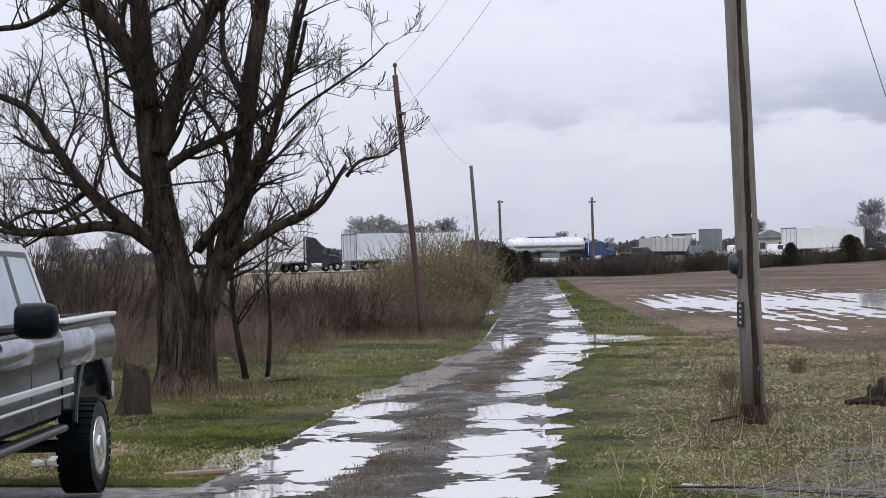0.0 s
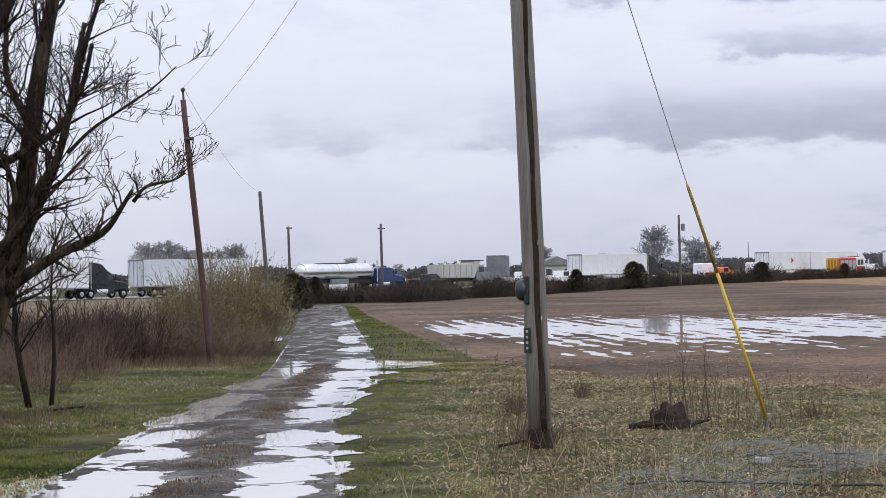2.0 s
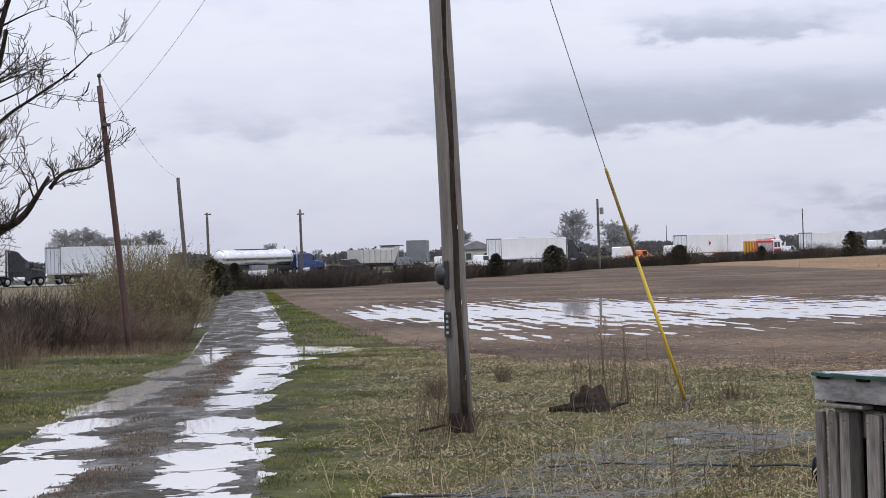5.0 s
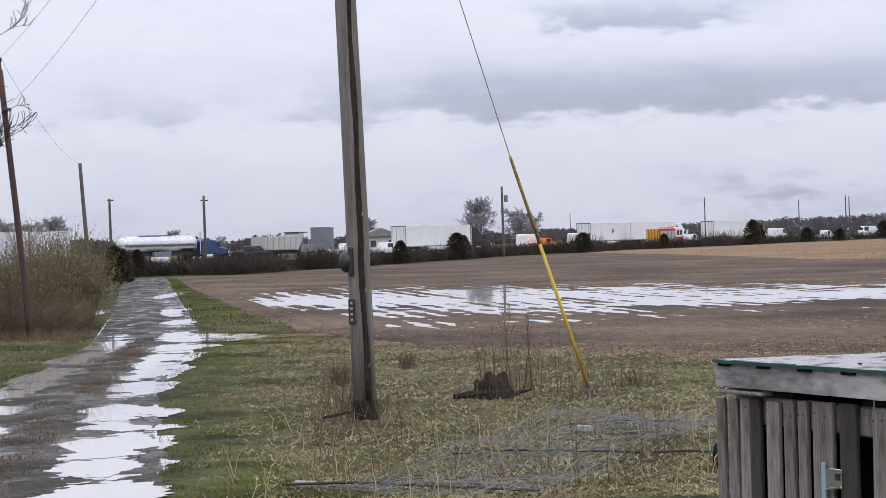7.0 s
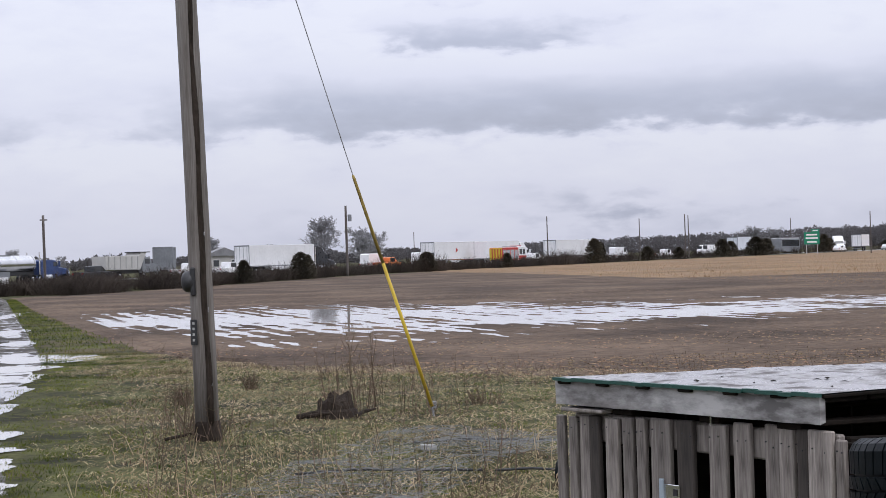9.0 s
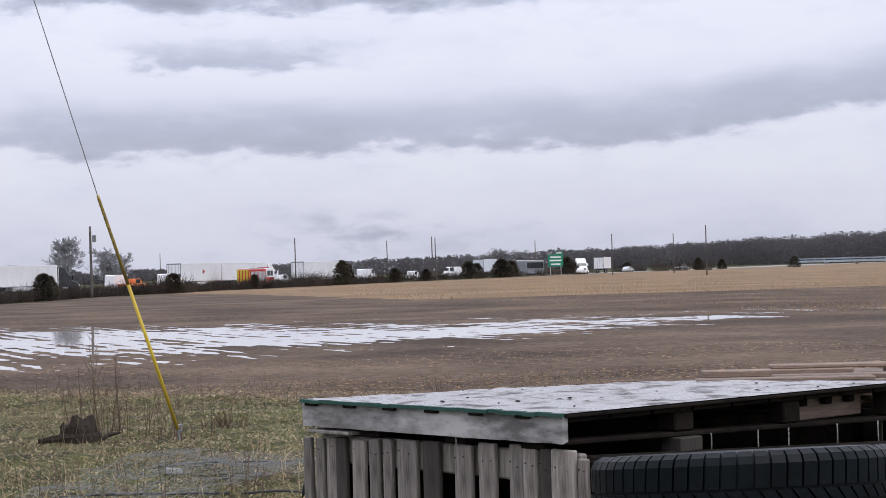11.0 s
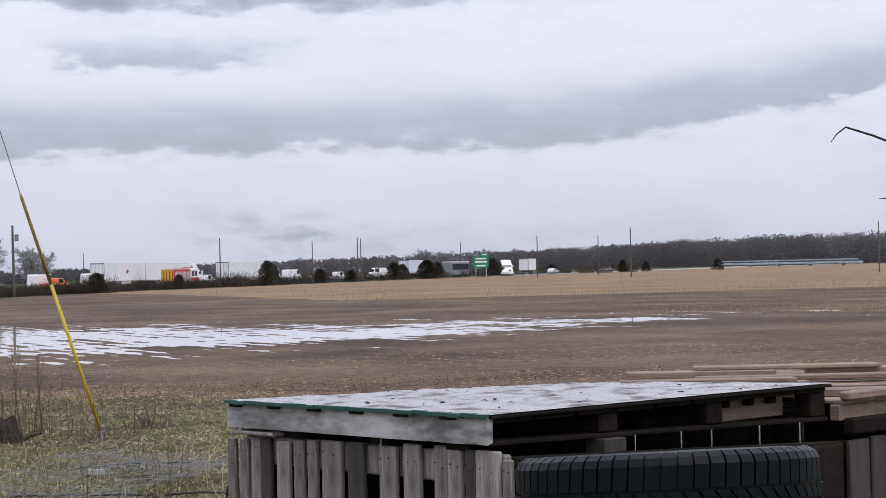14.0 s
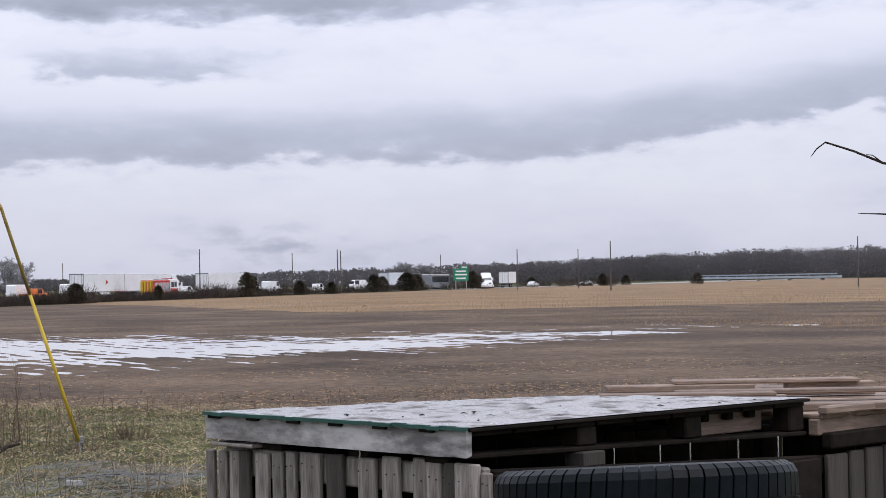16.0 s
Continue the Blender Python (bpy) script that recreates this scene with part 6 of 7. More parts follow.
for x, y, w, h, n in ((-1.6, 28.2, 0.12, 0.42, 70), (-0.63, 31.2, 0.09, 0.40, 45), (2.75, 26.5, 0.2, 0.35, 50), (-1.0, 22.75, 0.2, 0.4, 50)):
    ob = solid("dead_clump", ribbons(n, rb, w, 0.5, h * 0.6, h, 0.006, 3), "weed", "dark clump of dead weed stems", "weeds", "dead weed clumps", at=Matrix.Translation((x, y, -0.03)))

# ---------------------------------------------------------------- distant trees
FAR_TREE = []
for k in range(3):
    ob = small_tree("far_tree", Matrix.Translation(polar((1.15, 2.3, 2.6)[k], (300, 335, 340)[k])), (7.7, 6.4, 5.8)[k], 0.22, "bare tree behind the highway, greyed by painted haze", 50 + k, 3, 6, "fartree", 3, 0.02, 0.3, 0.85, group="far bare trees")
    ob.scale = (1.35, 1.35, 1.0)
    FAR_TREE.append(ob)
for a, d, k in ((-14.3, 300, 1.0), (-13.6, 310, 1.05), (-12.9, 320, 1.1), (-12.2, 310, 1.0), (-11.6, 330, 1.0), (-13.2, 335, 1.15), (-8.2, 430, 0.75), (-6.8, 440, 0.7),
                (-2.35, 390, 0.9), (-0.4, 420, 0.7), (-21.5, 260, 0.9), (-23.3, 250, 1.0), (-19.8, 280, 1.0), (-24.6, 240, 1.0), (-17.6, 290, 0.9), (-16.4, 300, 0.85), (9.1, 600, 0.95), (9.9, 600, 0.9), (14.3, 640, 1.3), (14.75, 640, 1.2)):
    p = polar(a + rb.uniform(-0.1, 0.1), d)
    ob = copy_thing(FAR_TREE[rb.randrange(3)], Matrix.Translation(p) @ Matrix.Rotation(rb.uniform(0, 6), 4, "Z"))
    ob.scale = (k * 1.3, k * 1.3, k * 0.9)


def woods(a0, a1, d0, d1, n, hfun, label, name="distant_woods"):
    """A belt of bare trees seen from far off: fans of upward twigs over trunks."""
    s = Shape()
    g = random.Random(int(a0 * 10) + 900)
    for i in range(n):
        a = g.uniform(a0, a1)
        d = g.uniform(d0, d1)
        h = hfun(a) * g.uniform(0.8, 1.0) * (1 + 0.14 * noise.noise((a * 1.3, 0, 5)) + 0.08 * noise.noise((a * 6, 0, 9)))
        b = polar(a, d)
        for k in range(42):
            t, w, q = g.uniform(-1, 1), 2 * math.pi * g.random(), math.sqrt(g.random())
            rr = h * 0.34 * math.sqrt(max(0.0, 1 - t * t)) * q
            c = b + Vector((rr * math.cos(w), rr * math.sin(w), h * (0.5 + 0.48 * t)))
            u1 = Vector((g.gauss(0, 1), g.gauss(0, 1), g.gauss(0.4, 1))).normalized() * g.uniform(0.5, 1.1)
            u2 = Vector((g.gauss(0, 1), g.gauss(0, 1), g.gauss(0, 1))).normalized() * g.uniform(0.3, 0.7)
            s.add([c - u2, c + u2, c + u1], [(0, 1, 2)])
    return solid(name, s, "woods", label, "woods", kind="stuff")


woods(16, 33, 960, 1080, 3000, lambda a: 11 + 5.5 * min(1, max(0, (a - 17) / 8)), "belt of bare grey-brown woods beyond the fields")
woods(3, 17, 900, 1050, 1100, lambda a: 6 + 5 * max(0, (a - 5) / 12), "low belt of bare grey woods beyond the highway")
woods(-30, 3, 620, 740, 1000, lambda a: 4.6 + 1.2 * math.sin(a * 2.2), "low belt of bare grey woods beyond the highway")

# ---------------------------------------------------------------- vehicles on the highway
def rig_wheel(parent, x, y, r=0.5, w=0.28, name="wheel"):
    ob = thing_part(name, parent)
    ob.matrix_basis = pose(x, y, r)
    part("tyre", Shape().lathe([(r * 0.55, -w / 2), (r * 0.92, -w / 2), (r, -w * 0.38), (r, w * 0.38), (r * 0.92, w / 2), (r * 0.55, w / 2)], 18, axis="y"), "tyre", ob, fix=True)
    part("rim", Shape().lathe([(r * 0.25, -w * 0.53), (r * 0.52, -w * 0.515), (r * 0.52, w * 0.515), (r * 0.25, w * 0.53)], 14, axis="y"), "steel", ob, fix=True)
    return ob


def box_trailer(at, mat="white", label="long white box trailer on the highway", group="trucks on the highway", length=15.5, logo=False):
    """Nose at +x, rear doors at x = 0."""
    ob = thing("box_trailer", label, "trailer", group, at=at)
    part("body", Shape().box(0, -1.3, 1.15, length, 1.3, 4.05, 0.05), mat, ob)
    part("bottom_rail", Shape().box(0.02, -1.315, 1.08, length - 0.02, 1.315, 1.24, 0.02), "steel", ob)
    part("top_rail", Shape().box(0.02, -1.315, 3.93, length - 0.02, 1.315, 4.08, 0.02), mat, ob)
    for y in (-0.64, 0.64):
        d = thing_part("rear_door", ob)
        part("panel", Shape().box(-0.03, y - 0.6, 1.25, 0.0, y + 0.6, 3.92, 0.01), mat, d)
        for yy in (y - 0.32, y + 0.32):
            part("lock_bar", Shape().tube([(-0.06, yy, 1.25), (-0.06, yy, 3.92)], [0.025, 0.025], 6), "greytruck", d)
    part("rear_frame", Shape().box(-0.05, -1.32, 3.93, 0.02, 1.32, 4.1, 0.01).box(-0.05, -1.33, 1.1, 0.02, -1.24, 4.0, 0.01).box(-0.05, 1.24, 1.1, 0.02, 1.33, 4.0, 0.01), "greytruck", ob)
    for k in range(1, 13):
        x = k * length / 13
        part("side_post", Shape().box(x - 0.03, -1.312, 1.25, x + 0.03, -1.30, 3.92), mat, ob)
    part("underride_bar", Shape().box(-0.02, -1.2, 0.5, 0.06, 1.2, 0.62, 0.01), "greytruck", ob)
    part("slider", Shape().box(0.6, -0.6, 0.75, 4.4, 0.6, 1.12, 0.03), "black", ob)
    for sd in (-1, 1):
        part("landing_gear", Shape().box(length - 3.4, sd * 0.84 - 0.06, 0.25, length - 3.25, sd * 0.84 + 0.06, 1.15), "greytruck", ob)
        if length > 10:
            part("side_skirt", Shape().box(5.0, sd * 1.25 - 0.02, 0.45, length - 4.2, sd * 1.25 + 0.02, 1.12), mat, ob)
    part("reefer_unit", Shape().box(length, -1.0, 1.9, length + 0.4, 1.0, 3.7, 0.06), "greytruck", ob)
    for x in (1.6, 2.9):
        for y in (-1.08, 1.08):
            rig_wheel(ob, x, y)
    if logo:
        for y in (-1.318, 1.318):
            part("logo", Shape().lathe([(0.5, -0.004), (0.5, 0.004)], 3, axis="y", at=(length * 0.55, y, 2.7)), "red", ob, "small red triangular mark")
    return ob


def tractor(at, mat, label, group="trucks on the highway", high=True):
    """Rear of the frame at x = 0, nose at +x."""
    ob = thing("semi_tractor", label, "truck", group, at=at)
    part("frame", Shape().box(0, -0.45, 0.7, 6.6, 0.45, 0.95, 0.02), "black", ob)
    sl = [(1.9, 0.75), (1.9, 3.55 if high else 2.6), (2.1, 3.85 if high else 2.75), (3.0, 3.7 if high else 2.78), (3.9, 2.95 if high else 2.75), (4.45, 2.65), (4.85, 1.95), (4.9, 0.75)]
    part("cab", Shape().prism(sl, -1.2, 1.2, 0.08), mat, ob, fix=True)
    hd = [(4.85, 0.75), (4.85, 1.92), (6.5, 1.66), (6.85, 1.4), (6.95, 0.8), (6.4, 0.62), (5.3, 0.9)]
    part("hood", Shape().prism(hd, -1.05, 1.05, 0.12), mat, ob, fix=True)
    part("grille", Shape().box(6.88, -0.55, 0.85, 7.0, 0.55, 1.5, 0.03), "chrome", ob)
    part("bumper", Shape().box(6.75, -1.2, 0.35, 7.1, 1.2, 0.75, 0.08), "chrome", ob)
    for sd in (-1, 1):
        part("side_window", Shape().box(3.95, sd * 1.195, 1.95, 4.62, sd * 1.215, 2.5, 0.008), "glass", ob)
        part("mirror", Shape().box(4.7, sd * 1.25, 1.9, 4.85, sd * 1.5, 2.6, 0.03), mat, ob)
        part("exhaust_pipe", Shape().tube([(1.75, sd * 1.05, 0.9), (1.75, sd * 1.05, 3.7)], [0.09, 0.09], 10), "chrome", ob)
        part("fuel_tank", Shape().lathe([(0.1, 2.3), (0.33, 2.35), (0.33, 3.8), (0.1, 3.85)], 16, axis="x", at=(0, sd * 0.95, 0.75)), "steel", ob)
        part("headlight", Shape().box(6.7, sd * 0.9 - 0.16, 1.0, 6.92, sd * 0.9 + 0.16, 1.25, 0.03), "signwhite", ob)
        part("fairing", Shape().box(0.9, sd * 1.15, 0.5, 4.6, sd * 1.19, 0.85, 0.01), mat, ob)
    part("windscreen", Shape().add([(4.47, -1.0, 2.62), (4.47, 1.0, 2.62), (4.87, 1.05, 1.98), (4.87, -1.05, 1.98), (4.40, -1.0, 2.6), (4.40, 1.0, 2.6), (4.8, 1.05, 1.95), (4.8, -1.05, 1.95)],
         [(0, 1, 2, 3), (7, 6, 5, 4), (0, 4, 5, 1), (2, 6, 7, 3), (1, 5, 6, 2), (0, 3, 7, 4)]), "glass", ob, fix=True)
    part("fifth_wheel", Shape().lathe([(0.2, 0.95), (0.5, 0.97), (0.5, 1.05), (0.1, 1.08)], 14, at=(0.9, 0, 0)), "black", ob)
    for x in (0.4, 1.6):
        for y in (-0.95, 0.95):
            rig_wheel(ob, x, y, 0.5, 0.5)
    for y in (-1.0, 1.0):
        rig_wheel(ob, 6.0, y, 0.5, 0.3)
    return ob


def tank_trailer(at, label):
    ob = thing("tank_trailer", label, "tank trailer", "trucks on the highway", at=at)
    part("tank", Shape().lathe([(0.3, 0.0), (0.8, 0.12), (0.98, 0.4), (1.02, 3), (1.02, 5.9), (1.0, 6.0), (1.02, 6.1), (1.02, 11.4), (0.95, 11.9), (0.75, 12.15), (0.3, 12.25)], 28, axis="x", at=(0, 0, 2.35)), "steel", ob, "polished steel tank", True)
    for x in (0.4, 3.2, 6.0, 8.8, 11.8):
        part("tank_ring", Shape().lathe([(1.0, x - 0.05), (1.05, x - 0.04), (1.05, x + 0.04), (1.0, x + 0.05)], 28, axis="x", at=(0, 0, 2.35)), "steel", ob)
    part("catwalk", Shape().box(3.0, -0.3, 3.36, 8.5, 0.3, 3.44, 0.01), "greytruck", ob)
    part("side_cabinet", Shape().box(4.6, -1.1, 0.7, 7.4, -0.6, 1.45, 0.04), "greytruck", ob)
    part("chassis", Shape().box(0.2, -0.5, 0.95, 12.0, 0.5, 1.4, 0.03), "black", ob)
    for x in (1.3, 2.6):
        for y in (-1.05, 1.05):
            rig_wheel(ob, x, y)
    part("rear_bumper", Shape().box(-0.1, -1.1, 0.5, 0.05, 1.1, 0.75, 0.02), "steel", ob)
    return ob


def motor_car(at, mat, kind, label, group="cars on the highway"):
    ob = thing({"pickup": "pickup_truck", "van": "van"}.get(kind, "car"), label, {"pickup": "pickup", "van": "van"}.get(kind, "car"), group, at=at)
    if kind == "pickup":
        low = [(0, 0.5), (0, 1.12), (2.0, 1.12), (2.0, 1.15), (4.3, 1.15), (5.3, 1.05), (5.5, 0.85), (5.5, 0.45), (4.8, 0.42), (0.3, 0.42)]
        top = [(2.0, 1.1), (2.1, 1.8), (2.4, 1.86), (3.5, 1.86), (4.35, 1.12)]
        wheels, ln = (1.1, 4.5), 5.5
    elif kind == "van":
        low = [(0, 0.5), (0, 1.3), (4.4, 1.3), (5.3, 1.1), (5.6, 0.9), (5.6, 0.45), (0.2, 0.42)]
        top = [(0.02, 1.25), (0.05, 2.35), (0.3, 2.5), (3.9, 2.5), (4.3, 2.2), (4.9, 1.25)]
        wheels, ln = (1.1, 4.5), 5.6
    else:
        low = [(0, 0.45), (0.05, 0.9), (0.3, 1.0), (3.5, 0.98), (4.4, 0.85), (4.6, 0.7), (4.6, 0.35), (0.2, 0.32)]
        top = [(0.5, 0.96), (1.0, 1.4), (1.3, 1.46), (2.5, 1.45), (3.4, 0.96)]
        wheels, ln = (0.9, 3.6), 4.6
    part("body", Shape().prism(low, -0.92, 0.92, 0.06), mat, ob, fix=True)
    part("cabin", Shape().prism(top, -0.82, 0.82, 0.06), mat, ob, fix=True)
    x0, z0 = top[1]
    xe = top[-2][0]
    zt = max(z for _, z in top)
    zb = top[0][1] + 0.06
    for sd in (-1, 1):
        part("side_window", Shape().box(x0 + 0.2 if kind != "van" else 3.2, sd * 0.815, zb if kind != "van" else 1.55, xe, sd * 0.83, zt - 0.1, 0.01), "glass", ob)
    part("windscreen", Shape().box(xe + 0.1, -0.7, zb + 0.02, xe + 0.34, 0.7, zt - 0.22, 0.03, ), "glass", ob)
    part("bumper", Shape().box(ln - 0.04, -0.85, 0.4, ln + 0.06, 0.85, 0.6, 0.03), "greytruck", ob)
    for sd in (-1, 1):
        part("tail_light", Shape().box(-0.03, sd * 0.8 - 0.1, 0.8, 0.02, sd * 0.8 + 0.1, 1.0, 0.01), "lamp_red", ob)
    for x in wheels:
        for y in (-0.82, 0.82):
            rig_wheel(ob, x, y, 0.36, 0.22)
    return ob


def on_road(a, off, back=0.0, turn=0.0):
    """A pose on the highway where a heading crosses it, moved back along the road."""
    p = highway(a, off) - HWD * back
    return pose(p.x, p.y, 0.02, 0, 0, HEAD + turn)


# queue, from the left: dark rig, pale trailer, tanker, tipper, vans and white trailers
R = 2.0
tractor(on_road(-14.95, R, 7.1), "darkcab", "black semi tractor with a tall sleeper on the highway")
box_trailer(on_road(-14.95, R, 7.1 + 14.2), "white", "long white box trailer behind a black tractor")
box_trailer(on_road(-14.62, R), "lightblue", "long pale box trailer standing on the highway")
tractor(on_road(-23.3, R, 7.1), "white", "white semi tractor on the highway")
box_trailer(on_road(-23.3, R, 7.1 + 14.2))
tank_trailer(on_road(-9.75, R), "polished steel tank trailer standing on the highway")
tractor(on_road(-9.75, R, -10.7), "bluecab", "blue semi tractor hauling a steel tanker", high=False)
motor_car(on_road(-6.25, 4.6), "darkcab", "pickup", "dark pickup standing on the highway")

tip = thing("dump_truck", "pale dump truck standing on the highway", "dump truck", "trucks on the highway", at=on_road(-5.6, R))
part("tipper_body", Shape().prism([(0, 1.3), (-0.2, 3.0), (6.2, 3.0), (6.6, 3.5), (7.6, 3.5), (7.6, 3.35), (6.4, 1.2)], -1.2, 1.2, 0.04), "siding", tip, fix=True)
for k in range(6):
    part("body_rib", Shape().box(0.3 + k * 1.1, -1.27, 1.35, 0.45 + k * 1.1, -1.2, 2.95, 0.01), "concrete", tip)
part("cab_shield", Shape().box(6.2, -1.25, 3.4, 8.3, 1.25, 3.52, 0.02), "black", tip)
part("cab", Shape().prism([(6.9, 0.8), (6.9, 2.7), (7.2, 2.85), (8.3, 2.8), (8.8, 2.0), (10.2, 1.7), (10.4, 0.8)], -1.15, 1.15, 0.08), "greytruck", tip, fix=True)
part("side_window", Shape().box(7.4, -1.17, 1.95, 8.3, -1.14, 2.6, 0.005), "glass", tip)
part("chassis", Shape().box(0.1, -0.45, 0.75, 10.2, 0.45, 1.2, 0.03), "black", tip)
for x in (1.2, 2.5, 9.2):
    for y in (-0.95, 0.95):
        rig_wheel(tip, x, y, 0.5, 0.4)

box_trailer(on_road(-3.72, R, 0, 36), "greytruck", "dark grey box trailer seen at its closed end", length=6.5)
motor_car(on_road(-3.35, 4.8), "white", "pickup", "white pickup standing on the highway")
motor_car(on_road(-2.15, 4.8), "white", "pickup", "white pickup standing on the highway")
tr_a = box_trailer(on_road(-1.35, R), logo=False)
tractor(on_road(-1.35, R, -14.3), "darkcab", "black semi tractor ahead of a white trailer")
motor_car(on_road(2.35, 4.4), "white", "van", "white van standing on the highway")
motor_car(on_road(2.75, 6.5), "orange", "pickup", "orange and white utility pickup on the highway")
motor_car(on_road(3.9, 3.0), "white", "van", "white van standing on the highway")
box_trailer(on_road(4.28, R), label="white box trailer with a small red mark", logo=True, length=12.5)
box_trailer(on_road(5.5, R - 1.5), label="long white box trailer on the highway")
tractor(on_road(5.5, R - 1.5, -14.3), "white", "white semi tractor on the highway")
motor_car(on_road(7.25, 3.5), "white", "pickup", "white pickup standing on the highway")
box_trailer(on_road(8.0, R))
tractor(on_road(8.0, R, -14.3), "white", "white semi tractor on the highway")

# fire engine
fe = thing("fire_engine", "red and white fire engine with a yellow chevron rear", "fire engine", "", at=on_road(6.35, 7.2))
part("body", Shape().box(0.1, -1.22, 0.65, 5.6, 1.22, 2.9, 0.08), "red", fe)
part("rear_chevron", Shape().box(0.02, -1.2, 0.7, 0.1, 1.2, 2.8, 0.02), "hivis", fe, "yellow reflective rear panel")
for k in range(4):
    part("chevron_stripe", Shape().box(0.0, -1.1 + k * 0.55, 0.75, 0.02, -0.9 + k * 0.55, 2.7), "red", fe)
for k in range(4):
    part("locker_shutter", Shape().box(0.5 + k * 1.25, -1.25, 0.95, 1.55 + k * 1.25, -1.215, 2.5, 0.01), "steel", fe, "ribbed steel locker shutter")
part("cab", Shape().prism([(5.7, 0.6), (5.7, 2.95), (6.0, 3.05), (7.9, 3.0), (8.3, 2.1), (8.4, 0.6)], -1.22, 1.22, 0.1), "white", fe, "white cab", fix=True)
part("lower_stripe", Shape().box(5.75, -1.235, 0.8, 8.2, -1.21, 1.5, 0.005), "red", fe)
part("side_window", Shape().box(5.95, -1.24, 1.75, 6.85, -1.21, 2.6, 0.01), "glass", fe)
part("side_window", Shape().box(7.0, -1.24, 1.75, 7.8, -1.21, 2.6, 0.01), "glass", fe)
part("light_bar", Shape().box(6.6, -1.0, 3.02, 6.95, 1.0, 3.2, 0.04), "lamp_red", fe)
part("ladder", Shape().box(0.4, -1.1, 2.95, 5.2, -1.04, 3.1, 0.01), "steel", fe)
part("chassis", Shape().box(0.2, -0.5, 0.5, 8.3, 0.5, 0.8, 0.02), "black", fe)
for x in (1.6, 6.9):
    for y in (-1.05, 1.05):
        rig_wheel(fe, x, y, 0.5, 0.3)

# further along: vans, a coach, more rigs
motor_car(on_road(11.3, 3.0), "white", "pickup", "white pickup far along the highway")
motor_car(on_road(9.9, 3.0), "white", "van", "white van far along the highway")
van = motor_car(on_road(13.05, 3.0, 0, 150), "white", "van", "white delivery van far along the highway")
box_trailer(on_road(13.5, -3), "lightblue", "pale box trailer far along the highway", length=9)
bus = thing("coach", "dark-windowed coach far along the highway", "bus", at=on_road(14.8, 2.0))
part("body", Shape().box(0, -1.27, 0.4, 11.5, 1.27, 3.5, 0.15), "greytruck", bus)
part("roof", Shape().box(0.1, -1.2, 3.48, 11.4, 1.2, 3.62, 0.05), "white", bus)
part("side_window", Shape().box(0.4, -1.29, 1.7, 11.0, -1.26, 3.1, 0.01), "glass", bus)
for x in (2.5, 9.5):
    for y in (-1.1, 1.1):
        rig_wheel(bus, x, y)
tractor(on_road(16.55, 3.0, 0, -150), "white", "white semi tractor facing along the highway")
box_trailer(on_road(17.15, 3.0), label="short white trailer far along the highway", length=6)
motor_car(on_road(16.55, 10.0), "white", "car", "white car far along the highway")
motor_car(on_road(17.95, 6.0), "silver", "car", "silver car far along the highway")
motor_car(pose(*polar(19.85, 600), 0, 0, 170), "white", "car", "white car far along the highway")

# green guide sign on posts
SG = polar(15.85, 400)
sign = thing("road_sign", "green highway guide sign with white lettering bars", "road sign", at=pose(SG.x, SG.y, 0, 0, 0, -15))
part("panel", Shape().box(-1.6, -0.04, 2.0, 1.6, 0.0, 4.55, 0.01), "signgreen", sign)
part("exit_tab", Shape().box(-0.1, -0.04, 4.57, 1.6, 0.0, 5.15, 0.01), "signgreen", sign)
for x in (-1.1, 1.1):
    part("post", Shape().box(x - 0.08, 0.0, -0.1, x + 0.08, 0.14, 5.0, 0.01), "steel", sign)
for z, w in ((4.0, 1.1), (3.3, 1.25), (2.5, 1.0)):
    part("lettering_bar", Shape().box(-w, -0.05, z - 0.16, w, -0.042, z + 0.16), "signwhite", sign)
part("lettering_bar", Shape().box(0.2, -0.05, 4.76, 1.3, -0.042, 4.98), "signwhite", sign)

# low blue-grey bridge rail in the distance
BR0, BR1 = polar(23.0, 800), polar(27.2, 700)
bd = BR1 - BR0
bl = bd.length
bridge = thing("bridge_rail", "long pale blue-grey rail of a far overpass", "bridge", at=pose(BR0.x, BR0.y, 0, 0, 0, math.degrees(math.atan2(bd.y, bd.x))))
part("deck", Shape().box(0, -1, 0.8, bl, 1, 1.6, 0.05), "bridge", bridge)
part("rail", Shape().box(0, -1.1, 2.1, bl, -0.9, 2.5, 0.03), "bridge", bridge)
for k in range(14):
    x = bl * (k + 0.5) / 14
    part("post", Shape().box(x - 0.2, -1.05, 1.6, x + 0.2, -0.95, 2.1), "bridge", bridge)
    if k % 3 == 0:
        part("pier", Shape().box(x - 0.5, -0.8, -0.1, x + 0.5, 0.8, 0.8, 0.03), "concrete", bridge)
strip("far_road", [polar(18.5, 560).xy, polar(23.5, 900).xy], [polar(18.6, 530).xy, polar(24.2, 850).xy], -0.02, "asphalt", "grey road curving away beyond the field", "road", rag=0.2, step=10, across=2)

